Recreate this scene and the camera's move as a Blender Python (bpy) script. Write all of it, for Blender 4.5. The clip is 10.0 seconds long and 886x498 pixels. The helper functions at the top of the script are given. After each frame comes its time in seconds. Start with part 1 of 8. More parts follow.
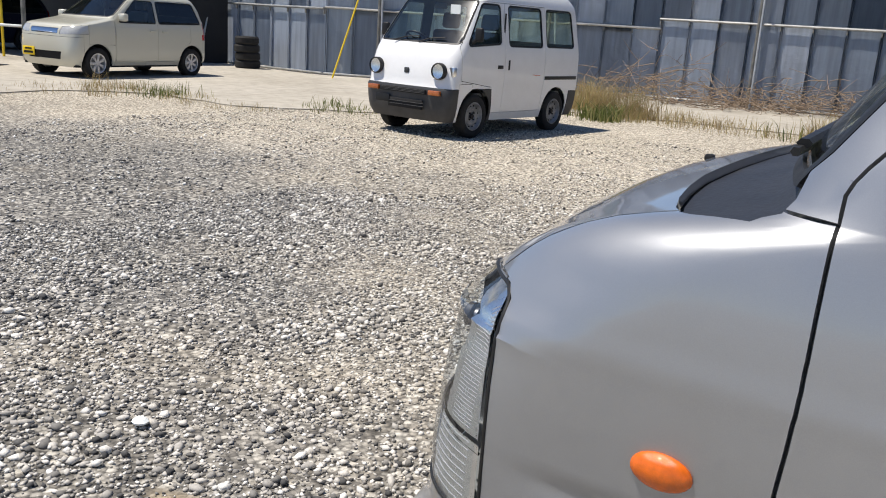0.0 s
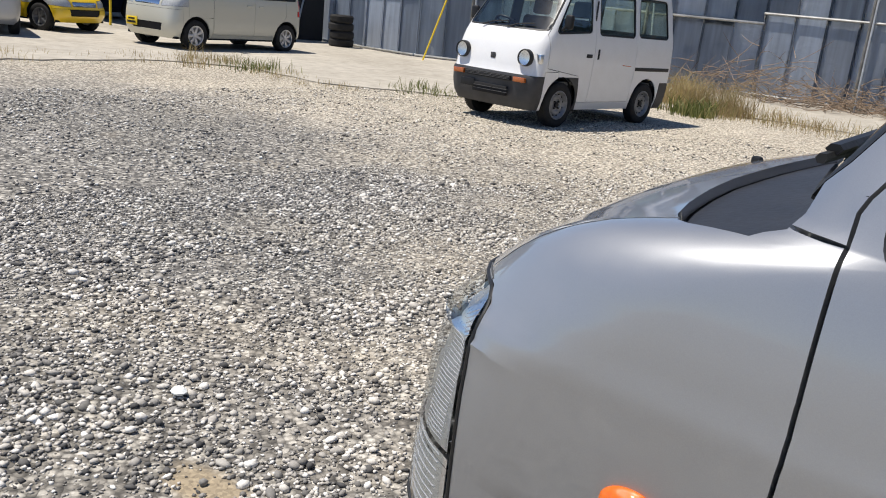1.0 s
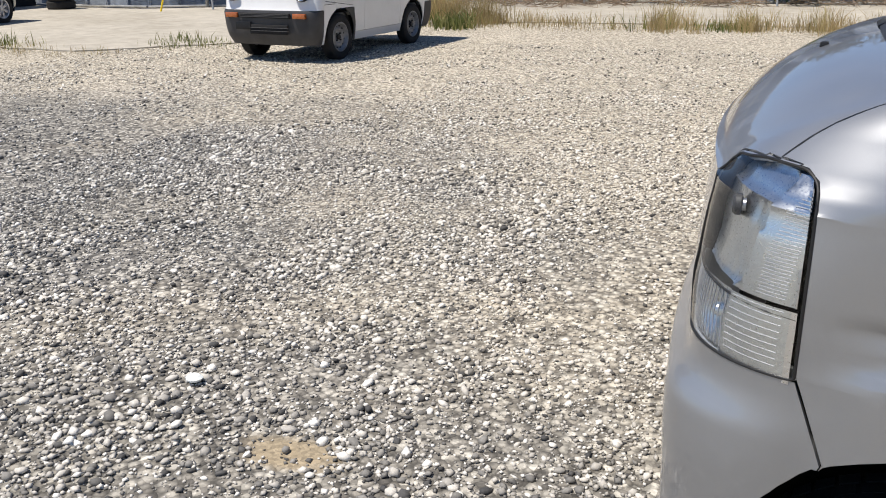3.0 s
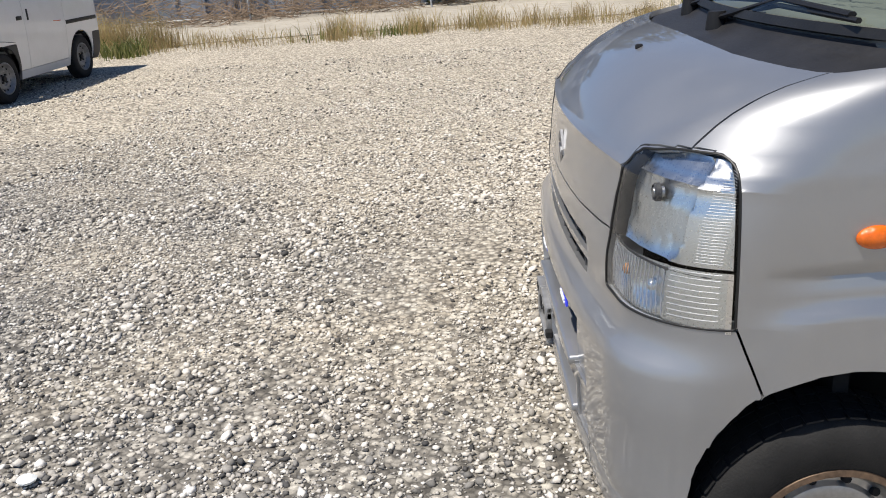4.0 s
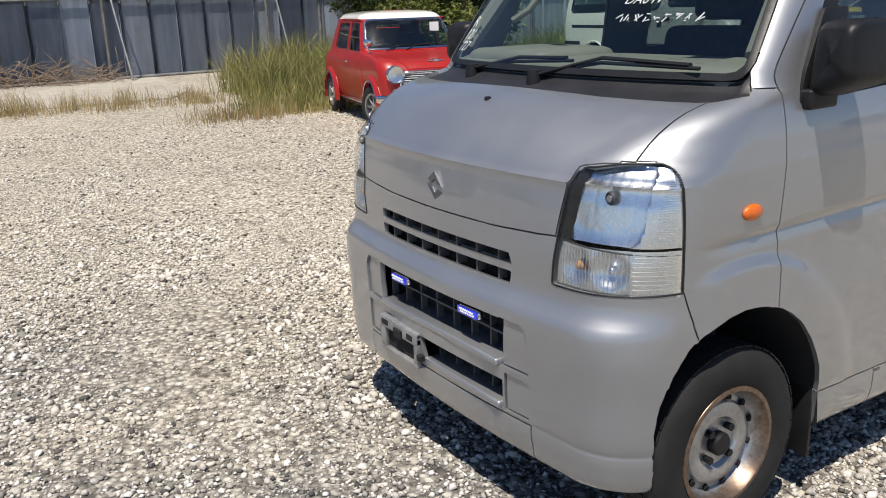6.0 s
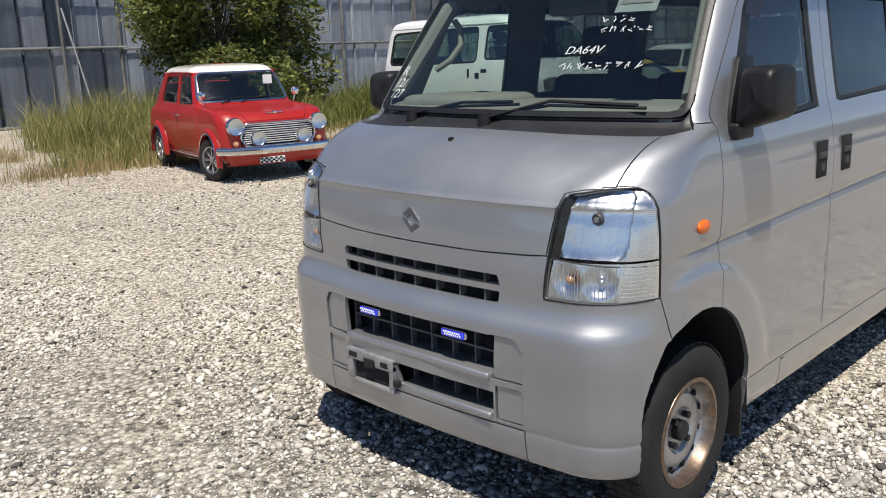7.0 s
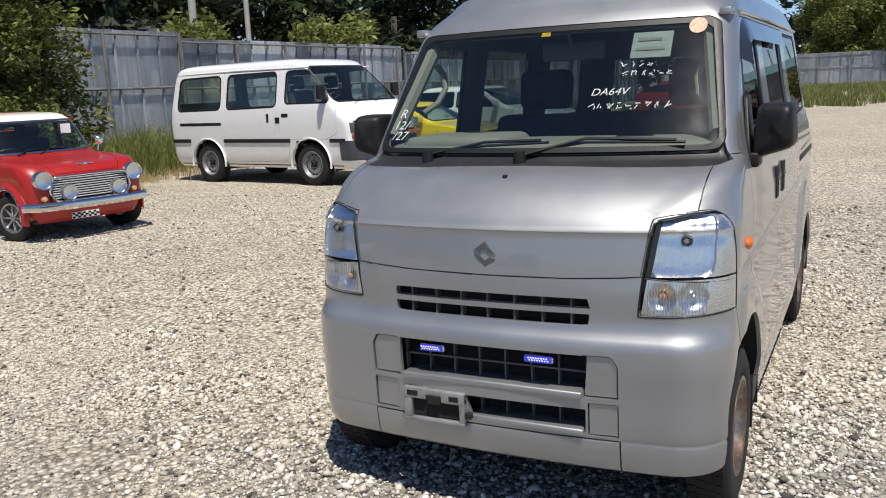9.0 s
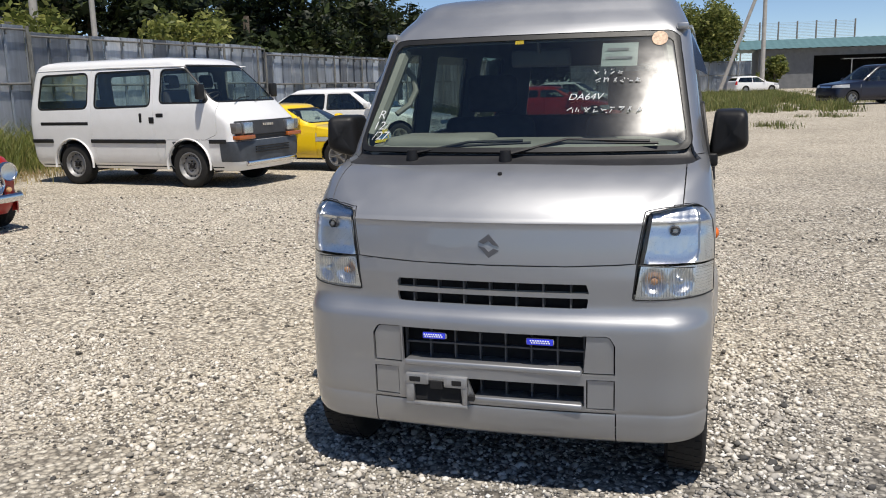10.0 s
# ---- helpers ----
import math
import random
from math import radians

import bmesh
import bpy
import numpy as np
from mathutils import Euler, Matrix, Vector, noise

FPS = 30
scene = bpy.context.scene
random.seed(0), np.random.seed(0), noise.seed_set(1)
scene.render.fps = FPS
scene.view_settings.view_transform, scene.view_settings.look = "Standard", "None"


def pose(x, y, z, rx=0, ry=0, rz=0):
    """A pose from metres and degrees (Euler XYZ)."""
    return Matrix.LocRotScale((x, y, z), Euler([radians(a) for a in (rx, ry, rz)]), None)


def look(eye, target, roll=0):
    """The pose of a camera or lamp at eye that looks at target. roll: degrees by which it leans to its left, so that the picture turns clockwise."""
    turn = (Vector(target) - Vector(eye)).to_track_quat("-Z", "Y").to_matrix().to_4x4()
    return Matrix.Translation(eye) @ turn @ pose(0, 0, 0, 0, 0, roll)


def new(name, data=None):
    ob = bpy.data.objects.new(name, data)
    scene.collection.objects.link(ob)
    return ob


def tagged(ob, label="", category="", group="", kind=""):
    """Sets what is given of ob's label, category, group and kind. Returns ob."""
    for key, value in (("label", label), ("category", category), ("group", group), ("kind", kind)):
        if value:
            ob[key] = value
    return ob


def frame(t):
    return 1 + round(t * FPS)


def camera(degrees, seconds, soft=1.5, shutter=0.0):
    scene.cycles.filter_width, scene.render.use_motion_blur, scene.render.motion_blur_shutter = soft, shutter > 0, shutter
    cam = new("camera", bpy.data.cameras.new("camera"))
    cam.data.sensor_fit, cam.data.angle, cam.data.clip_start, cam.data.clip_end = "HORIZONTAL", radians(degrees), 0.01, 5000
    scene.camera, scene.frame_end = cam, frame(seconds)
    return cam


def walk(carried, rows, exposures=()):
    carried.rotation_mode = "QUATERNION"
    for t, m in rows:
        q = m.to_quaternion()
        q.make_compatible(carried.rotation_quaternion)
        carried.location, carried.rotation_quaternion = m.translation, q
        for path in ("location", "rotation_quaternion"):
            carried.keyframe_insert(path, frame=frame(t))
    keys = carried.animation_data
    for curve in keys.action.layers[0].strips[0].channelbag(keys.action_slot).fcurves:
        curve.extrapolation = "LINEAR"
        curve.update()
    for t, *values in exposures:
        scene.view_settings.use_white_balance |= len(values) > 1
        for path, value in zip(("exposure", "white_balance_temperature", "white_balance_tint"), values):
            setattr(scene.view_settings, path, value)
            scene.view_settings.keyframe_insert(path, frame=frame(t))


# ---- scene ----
cam = camera(54.8, 10.0, soft=1.0)
PATH = [
    (0, (0.269, -1.53, 1.315), (-0.831, 0.063, 0.812), 3.8),
    (0.5, (0.266, -1.411, 1.304), (-0.758, 0.223, 0.775), 4.2),
    (1, (0.31, -1.39, 1.313), (-0.935, 0.075, 0.762), 6.0),
    (1.5, (0.277, -1.586, 1.31), (-0.971, -0.113, 0.79), 5.3),
    (2, (0.172, -1.775, 1.3), (-0.954, -0.264, 0.632), 4.7),
    (2.5, (-0.011, -1.797, 1.268), (-0.928, -0.13, 0.65), 3.9),
    (2.7, (-0.104, -1.836, 1.286), (-0.975, -0.16, 0.629), 1.8),
    (3.8, (-0.562, -2.05, 1.374), (-0.773, -0.182, 0.69), -4.0),
    (4, (-0.654, -2.045, 1.381), (-0.705, -0.164, 0.703), -3.9),
    (4.2, (-0.749, -2.013, 1.353), (-0.546, -0.156, 0.638), -3.2),
    (4.5, (-0.898, -1.994, 1.381), (-0.599, -0.152, 0.663), -1.6),
    (5, (-1.173, -2.063, 1.422), (-0.537, -0.293, 0.743), -1.9),
    (5.2, (-1.28, -2.091, 1.447), (-0.567, -0.337, 0.803), -3.7),
    (6.3, (-1.802, -1.95, 1.358), (-0.653, -0.395, 0.847), -1.4),
    (6.5, (-1.93, -1.925, 1.365), (-0.698, -0.43, 0.871), -2.0),
    (7, (-2.156, -1.842, 1.381), (-0.762, -0.479, 0.934), -2.0),
    (7.5, (-2.303, -1.634, 1.386), (-0.792, -0.392, 0.968), -3.8),
    (8, (-2.516, -1.483, 1.395), (-0.884, -0.39, 1.016), -1.6),
    (8.5, (-2.737, -1.342, 1.41), (-1.061, -0.319, 1.028), -2.6),
    (9, (-2.815, -1.087, 1.418), (-1.066, -0.192, 1.045), -2.6),
    (9.5, (-2.98, -0.88, 1.413), (-1.131, -0.202, 1.069), -0.0),
    (10, (-3.166, -0.678, 1.434), (-1.287, -0.107, 1.056), -1.5),
]
walk(cam, [(t, look(eye, target, roll)) for t, eye, target, roll in PATH], exposures=[(0, 0.22, 6610, 11), (3, 0.22, 6610, 11), (6, 0.16, 6640, 11), (8, 0.16, 6640, 11), (10, 0.01, 6640, 11)])

# ---- light ----
TO_SUN = Vector((-0.30, -0.25, 0.92)).normalized()
world = bpy.data.worlds.new("world")
scene.world = world
world.use_nodes = True
sky = world.node_tree.nodes.new("ShaderNodeTexSky")
sky.sky_type, sky.sun_disc = "NISHITA", False
sky.sun_elevation = math.asin(TO_SUN.z)
sky.sun_rotation = math.atan2(TO_SUN.x, TO_SUN.y)
sky.air_density, sky.dust_density, sky.ozone_density = 0.6, 0.0, 4.0
back = world.node_tree.nodes["Background"]
world.node_tree.links.new(sky.outputs[0], back.inputs[0])
back.inputs[1].default_value = 0.11
sun = new("sun", bpy.data.lights.new("sun", "SUN"))
sun.data.energy, sun.data.angle, sun.data.color = 5.0, radians(0.53), (1.0, 0.955, 0.88)
sun.matrix_world = look(TO_SUN * 60, (0, 0, 0))

# ---- materials ----
def nodes_of(name):
    m = bpy.data.materials.new(name)
    m.use_nodes = True
    nt = m.node_tree
    return m, nt, nt.nodes["Principled BSDF"]


def rgb(c):
    return (c[0], c[1], c[2], 1.0)


def noise_node(nt, scale, detail=4.0, rough=0.55, coord="Object", stretch=None):
    tc = nt.nodes.new("ShaderNodeTexCoord")
    n = nt.nodes.new("ShaderNodeTexNoise")
    n.inputs["Scale"].default_value = scale
    n.inputs["Detail"].default_value = detail
    n.inputs["Roughness"].default_value = rough
    src = tc.outputs[coord]
    if stretch:
        mp = nt.nodes.new("ShaderNodeMapping")
        mp.inputs["Scale"].default_value = stretch
        nt.links.new(src, mp.inputs[0])
        src = mp.outputs[0]
    nt.links.new(src, n.inputs["Vector"])
    return n


def ramp(nt, fac, stops):
    r = nt.nodes.new("ShaderNodeValToRGB")
    els = r.color_ramp.elements
    while len(els) < len(stops):
        els.new(0.5)
    for e, (p, c) in zip(els, stops):
        e.position = p
        e.color = rgb(c) if isinstance(c, tuple) else (c, c, c, 1)
    nt.links.new(fac, r.inputs[0])
    return r


def mix(nt, fac, a, b, mode="MIX"):
    n = nt.nodes.new("ShaderNodeMix")
    n.data_type, n.blend_type = "RGBA", mode
    for slot, v in ((0, fac), (6, a), (7, b)):
        if isinstance(v, (int, float)):
            n.inputs[slot].default_value = v
        elif isinstance(v, tuple):
            n.inputs[slot].default_value = rgb(v)
        else:
            nt.links.new(v, n.inputs[slot])
    return n.outputs[2]


def bump(nt, bsdf, height, strength=0.3, distance=0.01):
    b = nt.nodes.new("ShaderNodeBump")
    b.inputs["Strength"].default_value, b.inputs["Distance"].default_value = strength, distance
    nt.links.new(height, b.inputs["Height"])
    nt.links.new(b.outputs[0], bsdf.inputs["Normal"])
    return b


def simple(name, color, rough=0.5, metal=0.0, vary=0.15, scale=8.0, bumps=0.0, coat=0.0, spec=0.5):
    """A plain surface with two scales of variation in tone and gloss."""
    m, nt, b = nodes_of(name)
    big, fine = noise_node(nt, scale), noise_node(nt, scale * 14, 3)
    dark = tuple(c * (1 - vary) for c in color)
    light = tuple(min(1, c * (1 + vary * 0.6)) for c in color)
    r1 = ramp(nt, big.outputs[0], [(0.32, dark), (0.68, light)])
    r2 = ramp(nt, fine.outputs[0], [(0.3, 1 - vary * 0.5), (0.7, 1.0)])
    nt.links.new(mix(nt, 1.0, r1.outputs[0], r2.outputs[0], "MULTIPLY"), b.inputs["Base Color"])
    rr = ramp(nt, fine.outputs[0], [(0.2, max(0.02, rough - 0.06)), (0.8, min(1, rough + 0.06))])
    nt.links.new(rr.outputs[0], b.inputs["Roughness"])
    b.inputs["Metallic"].default_value = metal
    b.inputs["Coat Weight"].default_value = coat
    b.inputs["Coat Roughness"].default_value = 0.06
    b.inputs["Specular IOR Level"].default_value = spec
    if bumps:
        bump(nt, b, fine.outputs[0], bumps, 0.004)
    return m


def car_paint(name, color, metal=0.0, rough=0.35, dust=0.25, dust_color=(0.45, 0.42, 0.37), coat=1.0):
    """Car lacquer: base with flakes, clear coat, and a thin uneven film of dust."""
    m, nt, b = nodes_of(name)
    flake = noise_node(nt, 900, 1)
    smear = noise_node(nt, 5, 6, 0.65)
    fine = noise_node(nt, 70, 4, 0.6)
    base = mix(nt, flake.outputs[0], tuple(c * 0.93 for c in color), tuple(min(1, c * 1.06) for c in color))
    film = ramp(nt, smear.outputs[0], [(0.42, 0.0), (0.8, dust)])
    grains = ramp(nt, fine.outputs[0], [(0.35, 0.3), (0.7, 1.0)])
    fac = mix(nt, 1.0, film.outputs[0], grains.outputs[0], "MULTIPLY")
    nt.links.new(mix(nt, fac, base, dust_color), b.inputs["Base Color"])
    mt = mix(nt, fac, (metal, metal, metal), (0.0, 0.0, 0.0))
    nt.links.new(mt, b.inputs["Metallic"])
    rr = ramp(nt, smear.outputs[0], [(0.3, rough), (0.8, rough + 0.1)])
    nt.links.new(rr.outputs[0], b.inputs["Roughness"])
    b.inputs["Coat Weight"].default_value = coat
    cr = ramp(nt, fine.outputs[0], [(0.35, 0.02), (0.8, 0.09)])
    nt.links.new(cr.outputs[0], b.inputs["Coat Roughness"])
    return m


def glass(name, tint=(0.86, 0.95, 0.9), rough=0.0, ior=1.52, film=0.0):
    """Thin glazing: looks through with a tint, and mirrors like glass."""
    m, nt, b = nodes_of(name)
    out = nt.nodes["Material Output"]
    tr = nt.nodes.new("ShaderNodeBsdfTransparent")
    tr.inputs[0].default_value = rgb(tint)
    gl = nt.nodes.new("ShaderNodeBsdfGlossy")
    gl.inputs["Roughness"].default_value = rough
    smear = noise_node(nt, 9, 6, 0.7)
    rr = ramp(nt, smear.outputs[0], [(0.45, rough), (0.8, rough + 0.05)])
    nt.links.new(rr.outputs[0], gl.inputs["Roughness"])
    # mirror share by Schlick's rule, the same from both sides of the pane
    lw = nt.nodes.new("ShaderNodeLayerWeight")
    lw.inputs[0].default_value = 0.5
    pw = nt.nodes.new("ShaderNodeMath")
    pw.operation = "POWER"
    nt.links.new(lw.outputs["Facing"], pw.inputs[0])
    pw.inputs[1].default_value = 5.0
    f0 = ((ior - 1) / (ior + 1)) ** 2
    fr = nt.nodes.new("ShaderNodeMath")
    fr.operation = "MULTIPLY_ADD"
    nt.links.new(pw.outputs[0], fr.inputs[0])
    fr.inputs[1].default_value, fr.inputs[2].default_value = 1 - 2 * f0, 2 * f0
    mx = nt.nodes.new("ShaderNodeMixShader")
    nt.links.new(fr.outputs[0], mx.inputs[0])
    nt.links.new(tr.outputs[0], mx.inputs[1])
    nt.links.new(gl.outputs[0], mx.inputs[2])
    if film:
        # a thin haze of dust on the pane: rough gloss added to spread sun glare
        hz = nt.nodes.new("ShaderNodeBsdfGlossy")
        hz.inputs["Roughness"].default_value = 0.18
        spots = ramp(nt, smear.outputs[0], [(0.3, film * 0.5), (0.7, film * 1.4)])
        m2 = nt.nodes.new("ShaderNodeMixShader")
        nt.links.new(spots.outputs[0], m2.inputs[0])
        nt.links.new(mx.outputs[0], m2.inputs[1])
        nt.links.new(hz.outputs[0], m2.inputs[2])
        mx = m2
    nt.links.new(mx.outputs[0], out.inputs[0])
    return m


M = {}
M["silver"] = car_paint("silver_paint", (0.38, 0.388, 0.402), 0.76, 0.42, 0.06)
M["white"] = car_paint("white_paint", (0.80, 0.80, 0.79), 0.0, 0.4, 0.22)
M["red"] = car_paint("red_paint", (0.36, 0.011, 0.006), 0.0, 0.35, 0.0, coat=0.4)
M["cream"] = car_paint("cream_paint", (0.80, 0.77, 0.68), 0.0, 0.4, 0.2)
M["beige"] = car_paint("beige_pearl_paint", (0.56, 0.545, 0.455), 0.1, 0.35, 0.15)
M["yellow"] = car_paint("yellow_paint", (0.86, 0.58, 0.01), 0.0, 0.35, 0.08)
M["navy"] = car_paint("navy_paint", (0.005, 0.007, 0.022), 0.1, 0.3, 0.0, coat=0.5)
M["black_plastic"] = simple("black_plastic", (0.014, 0.014, 0.015), 0.48, 0, 0.25, 6, 0.15, 0, 0.3)
M["grey_plastic"] = simple("dark_grey_plastic", (0.045, 0.045, 0.048), 0.55, 0, 0.3, 6, 0.1)
M["rubber"] = simple("black_rubber", (0.012, 0.012, 0.012), 0.5, 0, 0.3, 9, 0.1)
M["tyre"] = simple("dusty_tyre_rubber", (0.014, 0.0135, 0.013), 0.82, 0, 0.45, 14, 0.35)
# near-black: the shade of openings and undersides is put into this colour
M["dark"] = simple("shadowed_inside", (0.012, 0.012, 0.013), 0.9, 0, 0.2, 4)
M["lining"] = simple("grey_cabin_lining", (0.16, 0.165, 0.16), 0.8, 0, 0.15, 5)
M["dash"] = simple("pale_grey_dash_plastic", (0.17, 0.172, 0.152), 0.6, 0, 0.12, 6, 0.1)
M["seat"] = simple("dark_seat_cloth", (0.035, 0.036, 0.04), 0.95, 0, 0.25, 30, 0.3)
M["chrome"] = simple("chrome", (0.75, 0.75, 0.76), 0.12, 1.0, 0.06, 10)
M["steel"] = simple("painted_steel_rim", (0.62, 0.62, 0.63), 0.42, 0.7, 0.25, 12)
M["alloy"] = simple("alloy", (0.45, 0.45, 0.46), 0.35, 0.9, 0.2, 12)
M["amber"] = simple("amber_lens", (0.78, 0.145, 0.003), 0.22, 0, 0.2, 90, 0.25, 0.5)
# grille bars paler than the other plastic: their lit look is in the base grey
M["grille_grey"] = simple("dusty_grey_grille", (0.085, 0.088, 0.092), 0.6, 0, 0.25, 20, 0.1)
M["redlens"] = simple("red_lens", (0.5, 0.015, 0.012), 0.15, 0, 0.1, 60, 0.1, 1.0)
M["clearlens"] = glass("clear_lens", (0.93, 0.96, 0.98), 0.0, 1.28)
M["reflector"] = simple("lamp_reflector", (0.84, 0.84, 0.84), 0.30, 1.0, 0.05, 20)
M["pale_lamp"] = simple("pale_lamp_lens", (0.55, 0.55, 0.53), 0.15, 0.2, 0.15, 40, 0, 1.0)
M["bright_trim"] = simple("bright_trim", (0.66, 0.66, 0.66), 0.3, 0.45, 0.08, 20)
M["lamp_wall"] = simple("lamp_side_wall", (0.45, 0.46, 0.47), 0.35, 0.6, 0.1, 20)
M["clear_rib"] = simple("clear_ribs", (0.30, 0.31, 0.33), 0.4, 0.0, 0.05, 20)
M["pale_amber"] = simple("pale_amber_bulb", (0.5, 0.25, 0.11), 0.2, 0, 0.1, 40, 0, 1.0)
M["cowl"] = simple("black_cowl_plastic", (0.022, 0.022, 0.024), 0.5, 0, 0.3, 9, 0.12)
M["glass"] = glass("window_glass", (0.78, 0.88, 0.82), 0.0, 1.52, 0.03)
M["darkglass"] = glass("tinted_glass", (0.12, 0.15, 0.15))
M["note"] = simple("pale_green_note", (0.42, 0.47, 0.46), 0.8, 0, 0.05, 8)
M["note_ink"] = simple("note_ink", (0.24, 0.27, 0.27), 0.8, 0, 0.05, 8)
M["paper"] = simple("white_paper", (0.8, 0.83, 0.82), 0.8, 0, 0.05, 8)
M["ink"] = simple("white_marker_ink", (0.58, 0.60, 0.60), 0.8, 0, 0.02, 8)
M["plate_yellow"] = simple("yellow_plate", (0.85, 0.6, 0.02), 0.5, 0, 0.08, 20)
M["blue_led"] = simple("blue_lens", (0.02, 0.03, 0.55), 0.25, 0, 0.3, 300, 0.2, 1.0)
M["blue_led"].node_tree.nodes["Principled BSDF"].inputs["Emission Color"].default_value = (0.05, 0.08, 1, 1)
M["blue_led"].node_tree.nodes["Principled BSDF"].inputs["Emission Strength"].default_value = 0.35
M["midglass"] = glass("side_glass", (0.2, 0.24, 0.235))
M["visor"] = simple("smoked_visor", (0.02, 0.025, 0.035), 0.08, 0, 0.1, 10, 0, 0.5)
M["plate_grey"] = simple("grey_bracket_paint", (0.38, 0.38, 0.38), 0.45, 0.5, 0.25, 20)
M["sticker"] = simple("orange_sticker", (0.7, 0.48, 0.32), 0.6, 0, 0.35, 90)
M["bluegrey_plastic"] = simple("blue_grey_plastic", (0.055, 0.065, 0.08), 0.45, 0, 0.25, 8, 0.1)
M["smokelens"] = simple("smoked_lens", (0.12, 0.11, 0.10), 0.12, 0, 0.1, 30, 0, 1.0)
M["amber_pale"] = simple("pale_amber_lens", (0.75, 0.42, 0.2), 0.2, 0, 0.1, 40, 0, 1.0)
# near-black base that holds the lean-to's shade
M["shade_sheet"] = simple("black_sheeting", (0.012, 0.013, 0.015), 0.7, 0, 0.3, 2, 0.2)


def rusty_rim():
    m, nt, b = nodes_of("rusty_painted_rim")
    n, f = noise_node(nt, 7, 6, 0.7), noise_node(nt, 60, 4, 0.6)
    tc = nt.nodes.new("ShaderNodeTexCoord")
    sep = nt.nodes.new("ShaderNodeSeparateXYZ")
    nt.links.new(tc.outputs["Object"], sep.inputs[0])
    cx = nt.nodes.new("ShaderNodeCombineXYZ")
    nt.links.new(sep.outputs[0], cx.inputs[0])
    nt.links.new(sep.outputs[2], cx.inputs[2])
    le = nt.nodes.new("ShaderNodeVectorMath")
    le.operation = "LENGTH"
    nt.links.new(cx.outputs[0], le.inputs[0])
    ad = nt.nodes.new("ShaderNodeMath")
    ad.operation = "MULTIPLY_ADD"
    nt.links.new(n.outputs[0], ad.inputs[0])
    ad.inputs[1].default_value = 0.05
    nt.links.new(le.outputs["Value"], ad.inputs[2])
    ring = ramp(nt, ad.outputs[0], [(0.162, 0.0), (0.174, 0.9)])
    paint = ramp(nt, f.outputs[0], [(0.3, (0.38, 0.38, 0.375)), (0.7, (0.52, 0.52, 0.515))])
    rust = ramp(nt, f.outputs[0], [(0.3, (0.10, 0.06, 0.035)), (0.7, (0.24, 0.15, 0.09))])
    nt.links.new(mix(nt, ring.outputs[0], paint.outputs[0], rust.outputs[0]), b.inputs["Base Color"])
    b.inputs["Metallic"].default_value = 0.75
    b.inputs["Roughness"].default_value = 0.36
    return m


M["rim_rust"] = rusty_rim()
M["rim_plain"] = simple("dull_grey_rim", (0.30, 0.30, 0.30), 0.5, 0.5, 0.3, 14)
M["screen"] = glass("windscreen_glass", (0.76, 0.87, 0.81), 0.0, 1.52, 0.014)
M["orange_dull"] = simple("dull_orange_lens", (0.42, 0.11, 0.02), 0.25, 0, 0.15, 40, 0, 0.6)
M["lamp_mask"] = simple("matt_black_mask", (0.012, 0.012, 0.013), 0.6, 0, 0.2, 20)
M["badge"] = simple("dull_chrome", (0.2, 0.205, 0.22), 0.5, 0.9, 0.1, 20)

# ---- mesh tools ----
def part(name, bm, material, parent=None, label="", smooth=30, slots=None):
    """Links a bmesh as one mesh object, under a thing or part if one is given."""
    me = bpy.data.meshes.new(name)
    bm.normal_update()
    bm.to_mesh(me)
    bm.free()
    for mat in slots or [material]:
        me.materials.append(mat)
    if smooth:
        me.shade_smooth()
        me.set_sharp_from_angle(angle=radians(smooth))
    ob = new(name, me)
    if parent:
        ob.parent = parent
    if label:
        ob["label"] = label
    return ob


def thing(name, m, label, category, group="", kind=""):
    ob = new(name)
    ob.matrix_world = m
    return tagged(ob, label, category, group, kind)


def box(bm, lo, hi, bevel=0.0, seg=2, turn=None):
    """A box from corner to corner, with rounded edges, in bm."""
    lo, hi = Vector(lo), Vector(hi)
    m = Matrix.Translation((lo + hi) / 2)
    if turn:
        m = m @ turn
    d = hi - lo
    r = bmesh.ops.create_cube(bm, size=1, matrix=m @ Matrix.Diagonal((*d, 1)))
    if bevel:
        es = list({e for v in r["verts"] for e in v.link_edges})
        bmesh.ops.bevel(bm, geom=es, offset=bevel, segments=seg, profile=0.5, affect="EDGES")
    return bm


def boxes(*rows, bevel=0.0, seg=2):
    bm = bmesh.new()
    for lo, hi in rows:
        box(bm, lo, hi, bevel, seg)
    return bm


def tube(points, radius, sides=8, closed=False, bm=None, flat=1.0, taper=None):
    """A round bar along points."""
    bm = bm or bmesh.new()
    pts = [Vector(p) for p in points]
    rings, up = [], None
    n = len(pts)
    for i, p in enumerate(pts):
        a = pts[(i - 1) % n] if closed or i else p
        b = pts[(i + 1) % n] if closed or i < n - 1 else p
        d = (b - a).normalized()
        if up is None:
            up = Vector((0, 0, 1)) if abs(d.z) < 0.9 else Vector((1, 0, 0))
        side = d.cross(up).normalized()
        up = side.cross(d).normalized()
        r = radius * (taper[i] if taper else 1)
        rings.append([bm.verts.new(p + side * math.cos(2 * math.pi * k / sides) * r + up * math.sin(2 * math.pi * k / sides) * r * flat) for k in range(sides)])
    for i in range(n if closed else n - 1):
        a, b = rings[i], rings[(i + 1) % n]
        for k in range(sides):
            bm.faces.new((a[k], a[(k + 1) % sides], b[(k + 1) % sides], b[k]))
    if not closed:
        bm.faces.new(rings[0][::-1])
        bm.faces.new(rings[-1])
    return bm


